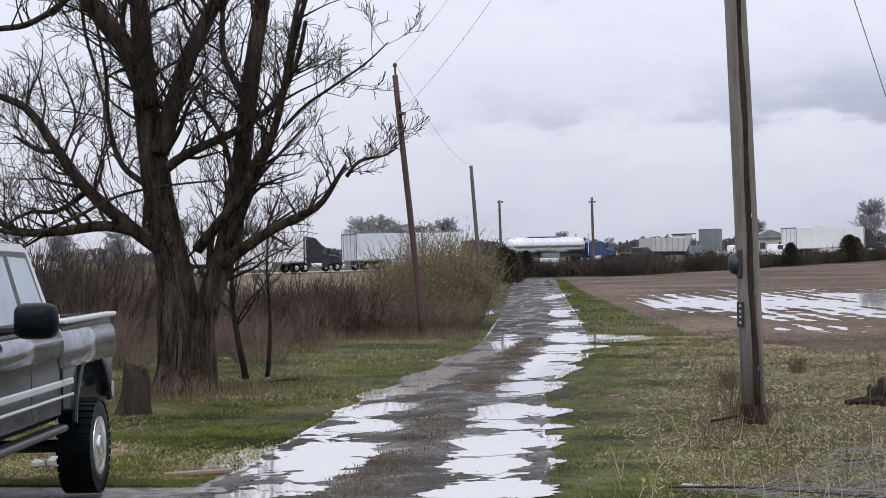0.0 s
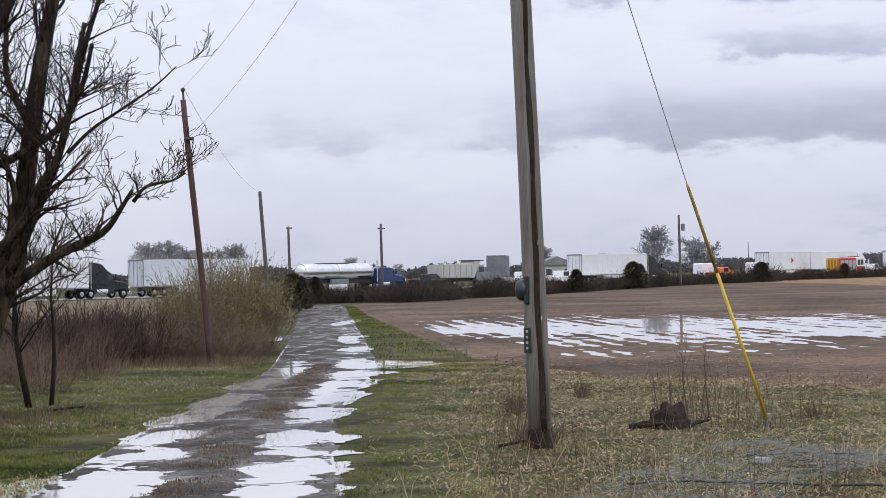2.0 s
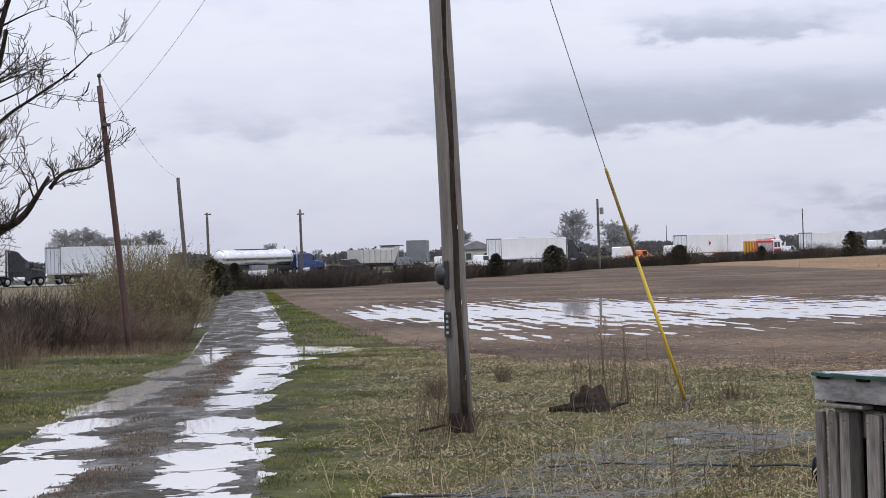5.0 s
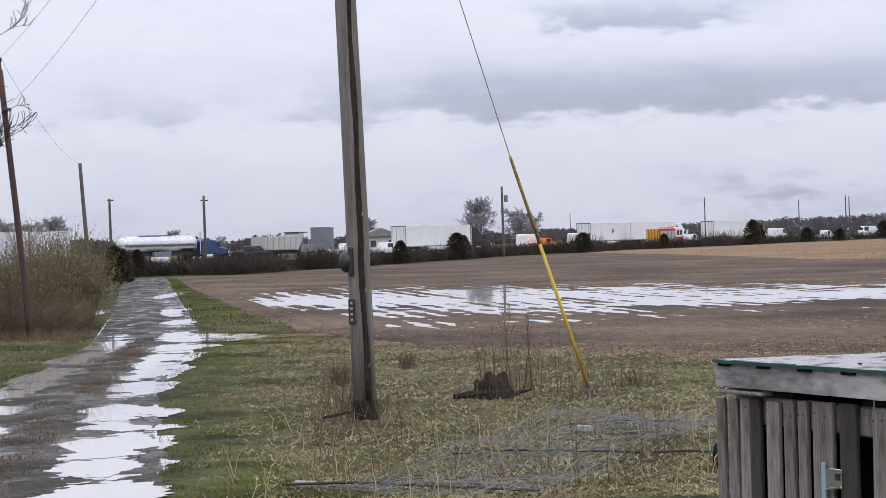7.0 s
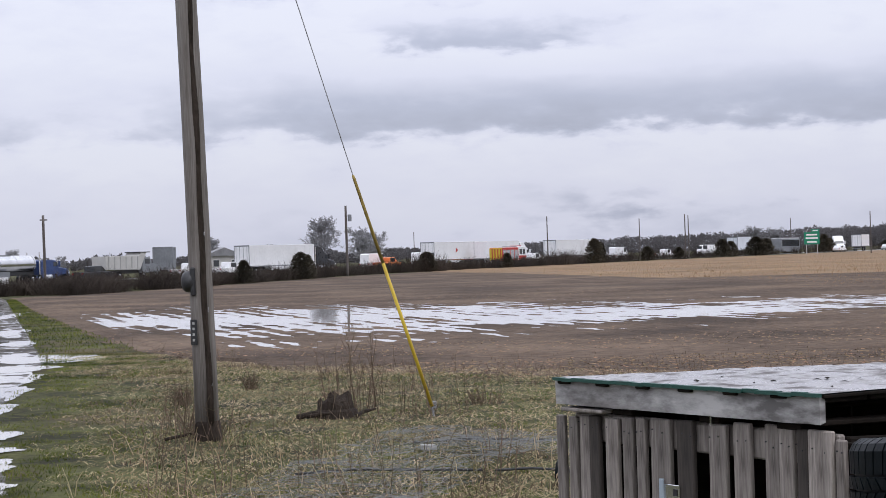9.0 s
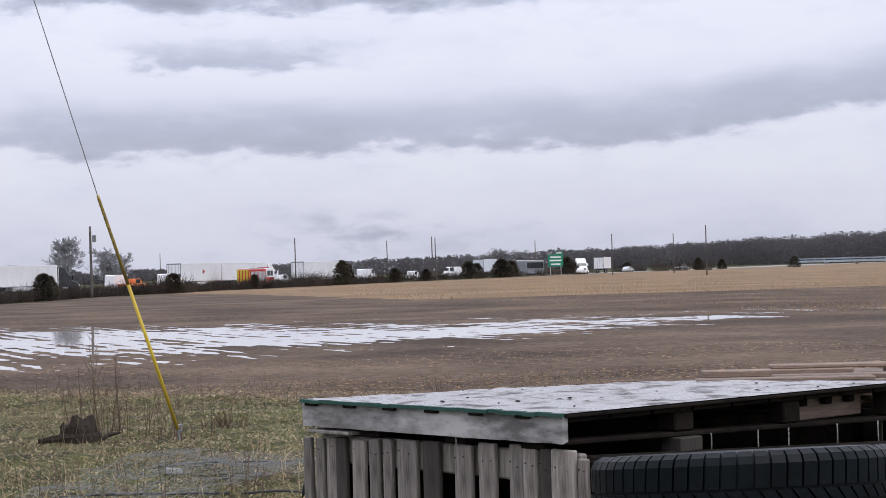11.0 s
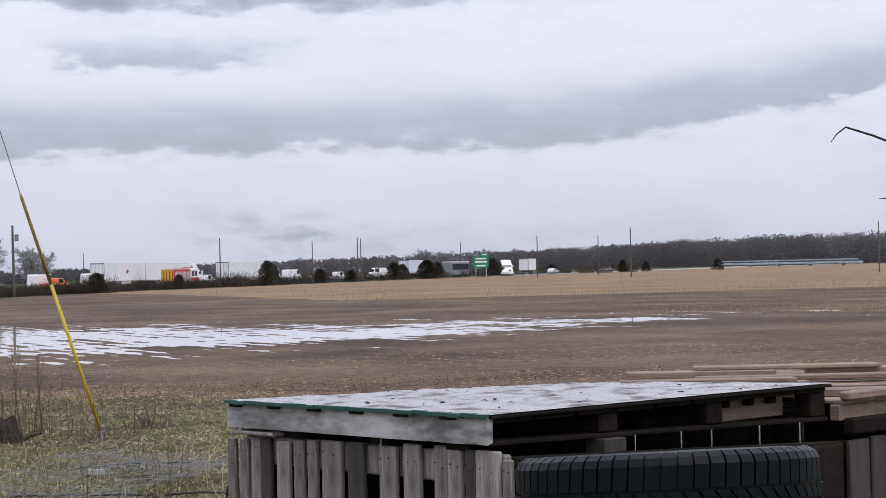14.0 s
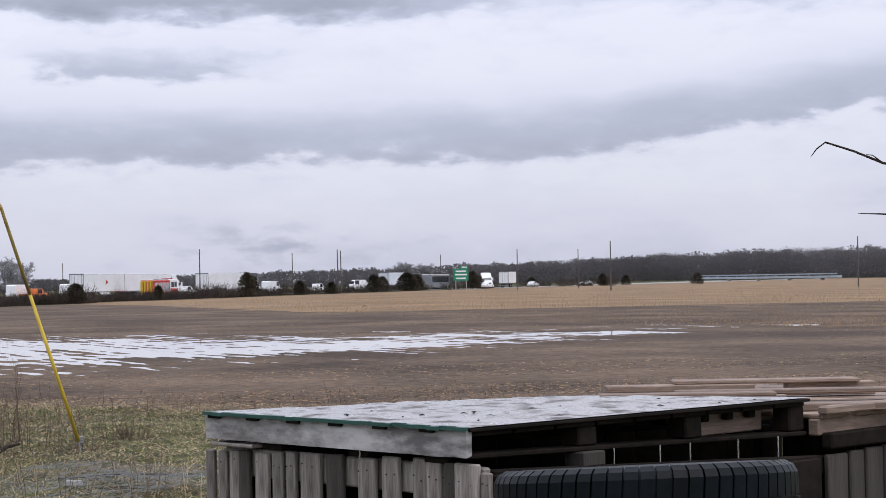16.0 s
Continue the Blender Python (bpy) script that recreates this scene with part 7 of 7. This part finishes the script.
# house beyond the highway
HP = polar(-1.95, 350)
house = thing("house", "low pale house with a grey gable roof beyond the highway", "house", at=pose(HP.x, HP.y, 0, 0, 0, 10))
part("wall", Shape().box(-3.6, -3, -0.1, 3.6, 3, 3.0, 0.03), "siding", house)
part("roof", Shape().add([(-4, -3.4, 2.9), (4, -3.4, 2.9), (4, 3.4, 2.9), (-4, 3.4, 2.9), (0, -3.4, 4.5), (0, 3.4, 4.5)], [(0, 1, 4), (2, 3, 5), (0, 4, 5, 3), (1, 2, 5, 4), (0, 3, 2, 1)]), "roofing", house, fix=True)
for x in (-2.0, 1.4):
    w = thing_part("window", house)
    part("pane", Shape().box(x, -3.03, 1.0, x + 1.0, -3.0, 2.2, 0.01), "glass", w)
    part("frame", Shape().box(x - 0.08, -3.02, 0.92, x + 1.08, -2.99, 1.0).box(x - 0.08, -3.02, 2.2, x + 1.08, -2.99, 2.28), "signwhite", w)

# small things at the far end of the drive
WB = polar(-8.55, 142)
cab = thing("utility_cabinet", "small white utility cabinet among the brush", "cabinet", at=pose(WB.x, WB.y, 0, 0, 0, 8))
part("body", Shape().box(-0.7, -0.2, 0.45, 0.7, 0.2, 1.3, 0.03), "white", cab)
part("leg", Shape().box(-0.6, -0.05, -0.1, -0.5, 0.05, 0.5), "greytruck", cab)
part("leg", Shape().box(0.5, -0.05, -0.1, 0.6, 0.05, 0.5), "greytruck", cab)
LP = polar(-8.05, 146)
solid("leaning_post", Shape().tube([(0, 0, -0.1), (0.3, 0, 1.4)], [0.06, 0.055], 8), "plank", "short leaning wooden post by the driveway end", "post", at=Matrix.Translation(LP))

# ---------------------------------------------------------------- grass, straw and field residue
DL = ([17.9, 24.3, 33, 43.5, 69, 116], [-5.98, -6.6, -7.2, -8.1, -12.2, -19.9])
DR = ([16.4, 21.5, 27.6, 33, 41, 56.6, 120], [-2.45, -3.2, -4.2, -4.6, -5.2, -7.55, -17.5])
FN = ([-18.5, -12.5, -6.9, -2.8, 0.3, 4.6, 12, 22], [128, 92, 62, 42.2, 35, 32.2, 31, 31])


def field_noise(x, y, f, s):
    return np.array([noise.noise((float(a) * f, float(b) * f, s)) for a, b in zip(x, y)])


def blades(name, x, y, h, w, lean, mat, label, category, lift=-0.045, bend=0.5):
    """Bent two-piece blades, one mesh."""
    n = len(x)
    a = rng.uniform(0, 2 * np.pi, n)
    t = rng.uniform(0, 2 * np.pi, n)
    sx, sy = np.cos(a) * w / 2, np.sin(a) * w / 2
    lx, ly = np.cos(t) * lean * h, np.sin(t) * lean * h
    z = np.zeros(n) + lift
    v = np.empty((n, 5, 3))
    v[:, 0] = np.c_[x - sx, y - sy, z]
    v[:, 1] = np.c_[x + sx, y + sy, z]
    v[:, 2] = np.c_[x + sx * 0.7 + lx * 0.35, y + sy * 0.7 + ly * 0.35, z + h * 0.6]
    v[:, 3] = np.c_[x - sx * 0.7 + lx * 0.35, y - sy * 0.7 + ly * 0.35, z + h * 0.6]
    v[:, 4] = np.c_[x + lx, y + ly, z + h * (1 - 0.25 * lean)]
    k = np.arange(n)[:, None] * 5
    quads = (k + np.array([0, 1, 2, 3])).tolist()
    tris = (k + np.array([3, 2, 4])).tolist()
    s = Shape()
    s.v, s.f = v.reshape(-1, 3).tolist(), quads + tris
    return solid(name, s, mat, label, category, kind="stuff")


def lawn(n, xlo, xhi, ylo, yhi):
    y = ylo + (yhi - ylo) * rng.random(n) ** 1.5
    return xlo(y) + (xhi(y) - xlo(y)) * rng.random(n), y


dl = lambda y: np.interp(y, *DL)
dr = lambda y: np.interp(y, *DR)
# left lawn
x, y = lawn(120000, lambda y: -0.42 * y - 1.0, lambda y: dl(y) + 0.15, 16.5, 46)
keep = field_noise(x, y, 0.8, 2.0) + 0.6 * field_noise(x, y, 2.5, 7.0) + rng.normal(0, 0.2, len(x)) > -0.12
x, y = x[keep], y[keep]
h = rng.uniform(0.02, 0.055, len(x)) * (1 + 0.5 * field_noise(x, y, 0.5, 6.0))
blades("lawn_grass", x, y, h, rng.uniform(0.006, 0.013, len(x)), rng.uniform(0.4, 1.8, len(x)), "blade", "short patchy green lawn beside the driveway", "grass")
x, y = lawn(24000, lambda y: -0.42 * y - 1.0, lambda y: dl(y) + 0.1, 17, 46)
keep = field_noise(x, y, 0.35, 12.0) + rng.normal(0, 0.15, len(x)) > 0.0
x, y = x[keep], y[keep]
blades("dry_grass", x, y, rng.uniform(0.02, 0.06, len(x)), rng.uniform(0.008, 0.016, len(x)), rng.uniform(0.8, 2.8, len(x)), "straw", "dry yellow grass among the lawn", "grass")
# tufts round the large tree and the thicket's foot
x = np.r_[rng.normal(-10.0, 0.9, 1500), rng.uniform(-19, -8.6, 5000)]
y = np.r_[rng.normal(27.5, 0.7, 1500), rng.uniform(43.5, 46.5, 5000)]
blades("dry_grass", x, y, rng.uniform(0.08, 0.36, len(x)), rng.uniform(0.006, 0.012, len(x)), rng.uniform(0.1, 0.6, len(x)), "weed", "dead brown grass at the thicket's foot", "grass")
# right verge, greener by the driveway, dead and strawy towards the field
x, y = lawn(130000, lambda y: dr(y) - 0.1, lambda y: np.interp(y, [15, 32, 36, 42, 62, 92, 128], [7.5, 5, 0.3, -2.8, -6.9, -12.5, -18.5]), 15.3, 46)
dead = np.clip((x - dr(y) - 0.6) / 2.6, 0, 1) * 0.75 + field_noise(x, y, 0.45, 21.0) * 0.55
pick = rng.random(len(x)) > np.clip(dead, 0.0, 0.62)
keep = pick & (field_noise(x, y, 0.9, 3.0) + 0.6 * field_noise(x, y, 2.5, 8.0) + rng.normal(0, 0.14, len(x)) > 0.0)
blades("verge_grass", x[keep], y[keep], rng.uniform(0.02, 0.055, keep.sum()), rng.uniform(0.006, 0.013, keep.sum()), rng.uniform(0.4, 1.8, keep.sum()), "blade", "short green grass verge between driveway and field", "grass")
x, y = lawn(60000, lambda y: dr(y) + 0.3, lambda y: np.interp(y, [15, 32, 36, 42, 62, 92, 128], [7.5, 7, 1.3, -2.4, -6.7, -12.3, -18.3]), 15.3, 44)
dead = np.clip((x - dr(y) - 0.6) / 2.4, 0, 1) * 0.8 + field_noise(x, y, 0.6, 31.0) * 0.8
keep = rng.random(len(x)) < np.clip(dead - 0.02 + 0.9 * field_noise(x, y, 1.7, 55.0), 0.0, 0.62)
n = keep.sum()
blades("dead_straw", x[keep], y[keep], rng.uniform(0.02, 0.06, n), rng.uniform(0.006, 0.014, n), rng.uniform(1.0, 5.0, n), "straw", "pale dead straw lying over the verge", "straw")
x, y = lawn(14000, lambda y: dr(y) + 1.2, lambda y: np.interp(y, [15, 32, 36, 42], [7.5, 7, 3, 0]), 16, 42)
keep = field_noise(x, y, 0.5, 41.0) > -0.05
n = keep.sum()
blades("dead_weeds", x[keep], y[keep], rng.uniform(0.03, 0.13, n), rng.uniform(0.006, 0.012, n), rng.uniform(0.3, 2.0, n), "weed", "brown dead weeds on the verge", "weeds")
x, y = lawn(14000, lambda y: dr(y) + 0.8, lambda y: np.interp(y, [15, 32, 36, 42], [7.5, 7, 2.5, -2]), 15.3, 40)
keep = (x > -2.6) | (rng.random(len(x)) < 0.25)
n = keep.sum()
blades("fallen_stalks", x[keep], y[keep], rng.uniform(0.02, 0.055, n), rng.uniform(0.011, 0.025, n), rng.uniform(2.0, 6.0, n), "straw", "pale fallen stalks on the verge", "straw")
y = rng.uniform(46, 122, 6000)
x = dr(y) - 0.1 + (np.interp(y, [42, 62, 92, 128], [-2.8, -6.9, -12.5, -18.5]) - dr(y) + 0.3) * rng.random(6000)
blades("verge_grass", x, y, rng.uniform(0.03, 0.09, len(x)), rng.uniform(0.015, 0.035, len(x)), rng.uniform(0.3, 1.2, len(x)), "blade", "grass strip along the far driveway", "grass")
# grass spilling over the driveway's crown and both edges
x = np.r_[np.interp(np.linspace(15, 43, 11000), [14, 22, 28, 36, 42], [-4.08, -4.8, -5.4, -6.1, -6.9]) + rng.normal(0, 0.22, 11000)]
y = np.linspace(15, 43, 11000)
keep = (field_noise(x, y, 0.5, 51.0) > -0.25) & np.array([drive_z(float(a), float(b)) > WATER + 0.006 for a, b in zip(x, y)])
blades("crown_grass", x[keep], y[keep], rng.uniform(0.02, 0.05, keep.sum()), rng.uniform(0.007, 0.013, keep.sum()), rng.uniform(0.3, 1.0, keep.sum()), "weed", "sparse muddy grass between the wheel tracks", "grass", -0.008)

# tall dead stalks, forked, round the pole, stumps and along the field edge
s = Shape()
gw = random.Random(5)
for i in range(270):
    c = gw.random()
    if c < 0.16:
        p = Vector((gw.gauss(-1.25, 0.3), gw.gauss(22.9, 0.5), -0.04))
    elif c < 0.3:
        p = Vector((gw.gauss(0.8, 0.35), gw.gauss(25.6, 0.5), -0.04))
    elif c < 0.42:
        p = Vector((gw.gauss(1.9, 0.3), gw.gauss(25.0, 0.3), -0.04))
    elif c < 0.62:
        p = Vector((gw.uniform(-1.5, 2.2), gw.uniform(16, 20), -0.04))
    else:
        xx = gw.uniform(-4, 7)
        p = Vector((xx, float(np.interp(xx, *FN)) + gw.gauss(-1.0, 1.6), -0.04))
    hh = gw.uniform(0.12, 0.42) if c > 0.62 else gw.uniform(0.2, 0.75)
    d = Vector((gw.gauss(0, 0.16), gw.gauss(0, 0.16), 1))
    pts = [p, p + d * hh * 0.5, p + d * hh + Vector((gw.gauss(0, 0.05), 0, 0))]
    s.tube(pts, [0.005, 0.004, 0.002], 3, caps=False)
    for k in range(gw.randrange(0, 4)):
        b = pts[1].lerp(pts[2], gw.random())
        s.tube([b, b + Vector((gw.gauss(0, 0.1), gw.gauss(0, 0.1), gw.uniform(0.03, 0.16)))], [0.003, 0.0015], 3, caps=False)
solid("dead_stalks", s, "weed", "thin forked dead weed stalks", "weeds", kind="stuff")
s = Shape()
for i in range(150):
    p = Vector((gw.uniform(-2.2, 3.0), gw.uniform(15.3, 22.0), -0.04))
    hh = gw.uniform(0.10, 0.36)
    d = Vector((gw.gauss(0, 0.22), gw.gauss(0, 0.22), 1))
    s.tube([p, p + d * hh * 0.55, p + d * hh + Vector((gw.gauss(0, 0.05), 0, gw.uniform(-0.03, 0.0)))], [0.0055, 0.0045, 0.003], 3, caps=False)
    if gw.random() < 0.4:
        b = p + d * hh * 0.6
        s.tube([b, b + Vector((gw.gauss(0, 0.07), gw.gauss(0, 0.07), gw.uniform(0.0, 0.08)))], [0.004, 0.002], 3, caps=False)
solid("pale_stalks", s, "straw", "pale dry stalks standing in the near grass", "weeds", kind="stuff")
# a few thin bare shoots behind the broken stump, taller
for k, (x, y, hh) in enumerate(((0.85, 26.2, 1.3), (0.6, 26.4, 1.0), (1.15, 26.6, 1.1), (-1.35, 23.1, 1.0))):
    small_tree("bare_shoot", Matrix.Translation((x, y, -0.03)), hh, 0.012, "thin bare shoot among dead weeds", 300 + k, 1, 2, "weed", 2, 0.0022, 0.3, 0.4, "shrub", "bare shoots")

# clods and residue on the ploughed field
def chips(name, n, x, y, size, flat, mat, label, category, lift=-0.036):
    a = rng.uniform(0, 2 * np.pi, n)
    l, w = size * rng.uniform(0.6, 1.4, n), size * rng.uniform(0.2, 0.6, n)
    hgt = size * flat * rng.uniform(0.5, 1.3, n)
    c, d = np.cos(a), np.sin(a)
    v = np.empty((n, 5, 3))
    for i, (p, q) in enumerate(((-1, -1), (1, -1), (1, 1), (-1, 1))):
        v[:, i] = np.c_[x + (p * l * c - q * w * d) / 2, y + (p * l * d + q * w * c) / 2, np.zeros(n) + lift]
    v[:, 4] = np.c_[x + rng.normal(0, 0.15, n) * l, y + rng.normal(0, 0.15, n) * w, lift + hgt]
    k = np.arange(n)[:, None] * 5
    f = []
    for t in ((0, 1, 4), (1, 2, 4), (2, 3, 4), (3, 0, 4)):
        f += (k + np.array(t)).tolist()
    s = Shape()
    s.v, s.f = v.reshape(-1, 3).tolist(), f
    return solid(name, s, mat, label, category, kind="stuff")


def field_lift(x, y):
    return np.array([field_z(float(a), float(b)) - 0.004 if b > 39 else -0.037 for a, b in zip(x, y)])


def field_points(n, d0, d1, a0=-9.0, a1=29.5, power=1.0):
    a = np.radians(rng.uniform(a0, a1, n))
    d = d0 + (d1 - d0) * rng.random(n) ** power
    x, y = d * np.sin(a), d * np.cos(a)
    ok = y > np.interp(x, *FN) + rng.normal(-0.6, 0.7, n)
    return x[ok], y[ok]


x, y = field_points(30000, 30, 110, power=1.5)
wetness = ((y > 45) & (y < 86) & (x < 34)) * 1.0
keep = rng.random(len(x)) > 0.9 * wetness
x, y = x[keep], y[keep]
chips("soil_clods", len(x), x, y, rng.uniform(0.025, 0.075, len(x)), 0.22, "soil", "dark clods of ploughed soil", "soil", field_lift(x, y))
x, y = field_points(26000, 30, 95, power=1.5)
keep = (field_noise(x, y, 0.12, 61.0) > -0.25) & (rng.random(len(x)) > 0.9 * ((y > 45) & (y < 88) & (x < 32)))
x, y = x[keep], y[keep]
chips("corn_residue", len(x), x, y, rng.uniform(0.025, 0.10, len(x)), 0.12, "stubble", "pale scraps of corn stalk on the field", "residue", field_lift(x, y) + 0.002)
x, y = field_points(2600, 29, 40)
blades("field_edge_weeds", x, y, rng.uniform(0.03, 0.13, len(x)), rng.uniform(0.008, 0.014, len(x)), rng.uniform(0.1, 1.0, len(x)), "weed", "dead weeds at the near edge of the field", "weeds")
solid("plank", Shape().box(-0.32, -0.07, -0.02, 0.34, 0.07, 0.015, 0.006), "plank_r", "loose grey board lying in mud by the pickup", "board", at=pose(-6.1, 17.35, 0.0, 0, -2, 20))
for k in range(5):
    rr = 0.07 + 0.025 * (k % 3)
    s = Shape().lathe([(rr * 0.5, -0.04), (rr, 0.0), (rr * 0.95, rr * 0.5), (rr * 0.5, rr * 0.85)], 9)
    s.v = [(a * (1 + 0.3 * noise.noise((a * 9, b * 9, k))), b * (1 + 0.3 * noise.noise((b * 9, a * 9, k + 4))), c) for a, b, c in s.v]
    solid("stone", s, "concrete", "pale broken stone lying behind the pickup", "stone", "stones by the pickup", at=pose(-8.0 + 0.16 * k, 17.9 + 0.1 * (k % 2), 0, 0, 0, 40 * k))
# loose stones on the driveway
yy = 15 + 45 * rng.random(4500) ** 1.6
xx = dl(yy) + (dr(yy) - dl(yy)) * rng.random(4500)
zz = np.array([drive_z(float(a), float(b)) for a, b in zip(xx, yy)])
keep = zz > WATER + 0.004
xx, yy, zz = xx[keep], yy[keep], zz[keep]
chips("driveway_stones", len(xx), xx, yy, rng.uniform(0.012, 0.05, len(xx)), 0.5, "gravel", "loose wet stones and mud lumps on the driveway", "gravel", zz - 0.004)
# stubble rows
a = np.radians(rng.uniform(5, 29.5, 36000))
d = 66 + 330 * rng.random(36000) ** 1.7
x, y = d * np.sin(a), d * np.cos(a)
line = np.interp(y, [50, 67, 84, 118, 200, 250], [60, 35.4, 27.8, 27.7, 22.5, 12])
keep = x > line + rng.normal(0.5, 1.5, len(x))
x, y = x[keep], y[keep]
blades("corn_stubble", x, y, rng.uniform(0.06, 0.17, len(x)), rng.uniform(0.025, 0.06, len(x)), rng.uniform(0.0, 0.9, len(x)), "stubble", "short tan corn stubble", "stubble", -0.035)

# ---------------------------------------------------------------- fallen wire fence
def fence_z(x, y):
    return 0.05 + 0.12 * max(0.0, noise.noise((x * 0.9, y * 0.7, 4.0)) + 0.35) + 0.03 * noise.noise((x * 4, y * 4, 1.0))


fo, fa, fb = Vector((-1.05, 15.3, 0)), Vector((2.35, 6.6, 0)), Vector((1.75, -0.9, 0))
fence = thing("wire_fence", "fallen roll of grey wire fencing lying in grass", "fence")
s = Shape()
for i in range(62):
    t = i / 61
    pts = []
    for k in range(25):
        p = fo + fa * t + fb * (k / 24) + Vector((0.16 * noise.noise((t * 9, k * 0.4, 0)), 0.4 * noise.noise((t * 9, k * 0.4, 5)), 0))
        pts.append((p.x, p.y, fence_z(p.x, p.y)))
    s.tube(pts, [0.0022] * 25, 3, caps=False)
for i in range(20):
    t = i / 19
    pts = []
    for k in range(60):
        p = fo + fa * (k / 59) + fb * t + Vector((0.25 * noise.noise((t * 7, k * 0.3, 2)), 0.4 * noise.noise((t * 7, k * 0.3, 7)), 0))
        pts.append((p.x, p.y, fence_z(p.x, p.y)))
    s.tube(pts, [0.0022] * 60, 3, caps=False)
part("wire_mesh", s, "fence_wire", fence, "crumpled grey wire mesh")
s = Shape()
for i in range(34):
    t = i / 33
    pts = []
    for k in range(22):
        p = Vector((1.3, 20.4, 0)) + Vector((1.9, -2.2, 0)) * t + Vector((1.2, 1.0, 0)) * (k / 21)
        pts.append((p.x, p.y, fence_z(p.x + 5, p.y) * 0.8))
    s.tube(pts, [0.0022] * 22, 3, caps=False)
part("wire_mesh", s, "fence_wire", fence)
for p, q in (((0.03, 18.3), (1.85, 18.15)), ((-1.45, 16.3), (0.75, 15.55)), ((1.35, 20.95), (3.1, 20.7)), ((1.95, 18.0), (3.1, 17.3))):
    part("rail", Shape().tube([(p[0], p[1], 0.01), (p[0] * 0.7 + q[0] * 0.3, p[1] * 0.7 + q[1] * 0.3 + 0.05, 0.035), ((p[0] + q[0]) / 2, (p[1] + q[1]) / 2, 0.03), (q[0], q[1], 0.0)], [0.013] * 4, 8), "black", fence, "dark fence rail")
for x, y, l, w, t in ((1.49, 20.5, 0.17, 0.12, 10), (-1.25, 16.35, 0.2, 0.04, -8)):
    solid("debris", Shape().box(-l / 2, -w / 2, -0.03, l / 2, w / 2, 0.03, 0.012), "concrete", "small pale scrap lying in the grass", "debris", at=pose(x, y, 0.0, 0, 4, t))

# ---------------------------------------------------------------- fittings of the utility pole
def on_shaft(z, r=0.0):
    return Vector((-0.26 * z / 10.6, 0, z))


crack = []
for k in range(30):
    z = 0.15 + k * 0.34
    crack.append(on_shaft(z) + Vector((0.045 + 0.02 * noise.noise((k * 0.35, 0, 0)), -0.105 + 0.0023 * z * 1.0, 0)))
part("split", Shape().tube(crack, [0.042 + 0.012 * noise.noise((k * 0.5, 4, 0)) for k in range(30)], 8), "log", pole0, "dark weathered split down the pole", True)
part("foot_rot", Shape().lathe([(0.165, -0.08), (0.158, 0.05), (0.15, 0.16), (0.14, 0.2)], 18), "log", pole0, "dark rotten foot")
meter = thing_part("meter", pole0)
meter.matrix_basis = pose(-0.045 - 0.15, -0.03, 1.86)
part("meter_dome", Shape().lathe([(0.02, -0.075), (0.09, -0.06), (0.125, -0.02), (0.13, 0.03), (0.13, 0.06)], 20, axis="x", at=(0, 0, 0)), "black", meter, smooth=True)
part("meter_base", Shape().box(0.04, -0.12, -0.17, 0.10, 0.12, 0.17, 0.015), "black", meter)
plate = thing_part("number_plate", pole0)
plate.matrix_basis = pose(-0.13, -0.115, 1.26, 0, 0, -30)
part("backing", Shape().box(-0.045, -0.006, -0.15, 0.045, 0.006, 0.15, 0.002), "black", plate)
for k in range(4):
    part("marking_bar", Shape().box(-0.014, -0.009, 0.09 - k * 0.066, 0.016, -0.006, 0.12 - k * 0.066), "concrete", plate)
for k in range(3):
    part("staple", Shape().tube([on_shaft(0.6 + k * 0.9) + Vector((0.08, -0.13, 0)), on_shaft(0.62 + k * 0.9) + Vector((0.085, -0.125, 0.03))], [0.004, 0.004], 5), "chrome", pole0)

# ---------------------------------------------------------------- branch reaching in from a tree on the right
bt = thing("bare_tree", "small bare tree with a drooping broken branch tip", "tree", at=Matrix.Translation((7.7, 9.7, 0)))
part("trunk", Shape().tube([(0, 0, -0.1), (0.02, 0.03, 1.2), (-0.05, 0.05, 2.4), (0.05, 0.1, 4.2), (0.0, 0.1, 6.0)], [0.13, 0.11, 0.09, 0.06, 0.02], 10), "bark", bt, smooth=True)
o = Vector((7.7, 9.7, 0))
br = [Vector(p) - o for p in ((7.65, 9.75, 2.2), (7.1, 9.95, 2.42), (6.5, 10.22, 2.58), (6.1, 10.40, 2.70), (5.74, 10.54, 2.785), (5.58, 10.62, 2.865), (5.43, 10.70, 2.925), (5.38, 10.72, 2.885), (5.345, 10.735, 2.835))]
part("limb", Shape().tube(br, [0.03, 0.024, 0.016, 0.011, 0.008, 0.007, 0.006, 0.004, 0.002], 6), "twig", bt)
part("limb", Shape().tube([br[4], br[4] + Vector((-0.06, 0.02, 0.05)), br[4] + Vector((-0.1, 0.03, 0.055))], [0.005, 0.004, 0.002], 5), "twig", bt)
b2 = [Vector(p) - o for p in ((7.65, 9.75, 1.9), (6.6, 10.2, 2.3), (6.0, 10.45, 2.45), (5.72, 10.56, 2.47), (5.60, 10.61, 2.475))]
part("limb", Shape().tube(b2, [0.02, 0.014, 0.008, 0.005, 0.002], 5), "twig", bt)
g = random.Random(3)
cr = Shape()
for k in range(16):
    z = g.uniform(2.6, 5.8)
    grow(cr, (0, 0.08, z), (abs(g.gauss(0.6, 0.3)), g.gauss(0, 0.7) - 0.2, 0.5), g.uniform(0.6, 1.2), 0.018, 1, g, 0.3, 4)
part("crown", cr, "twig", bt)
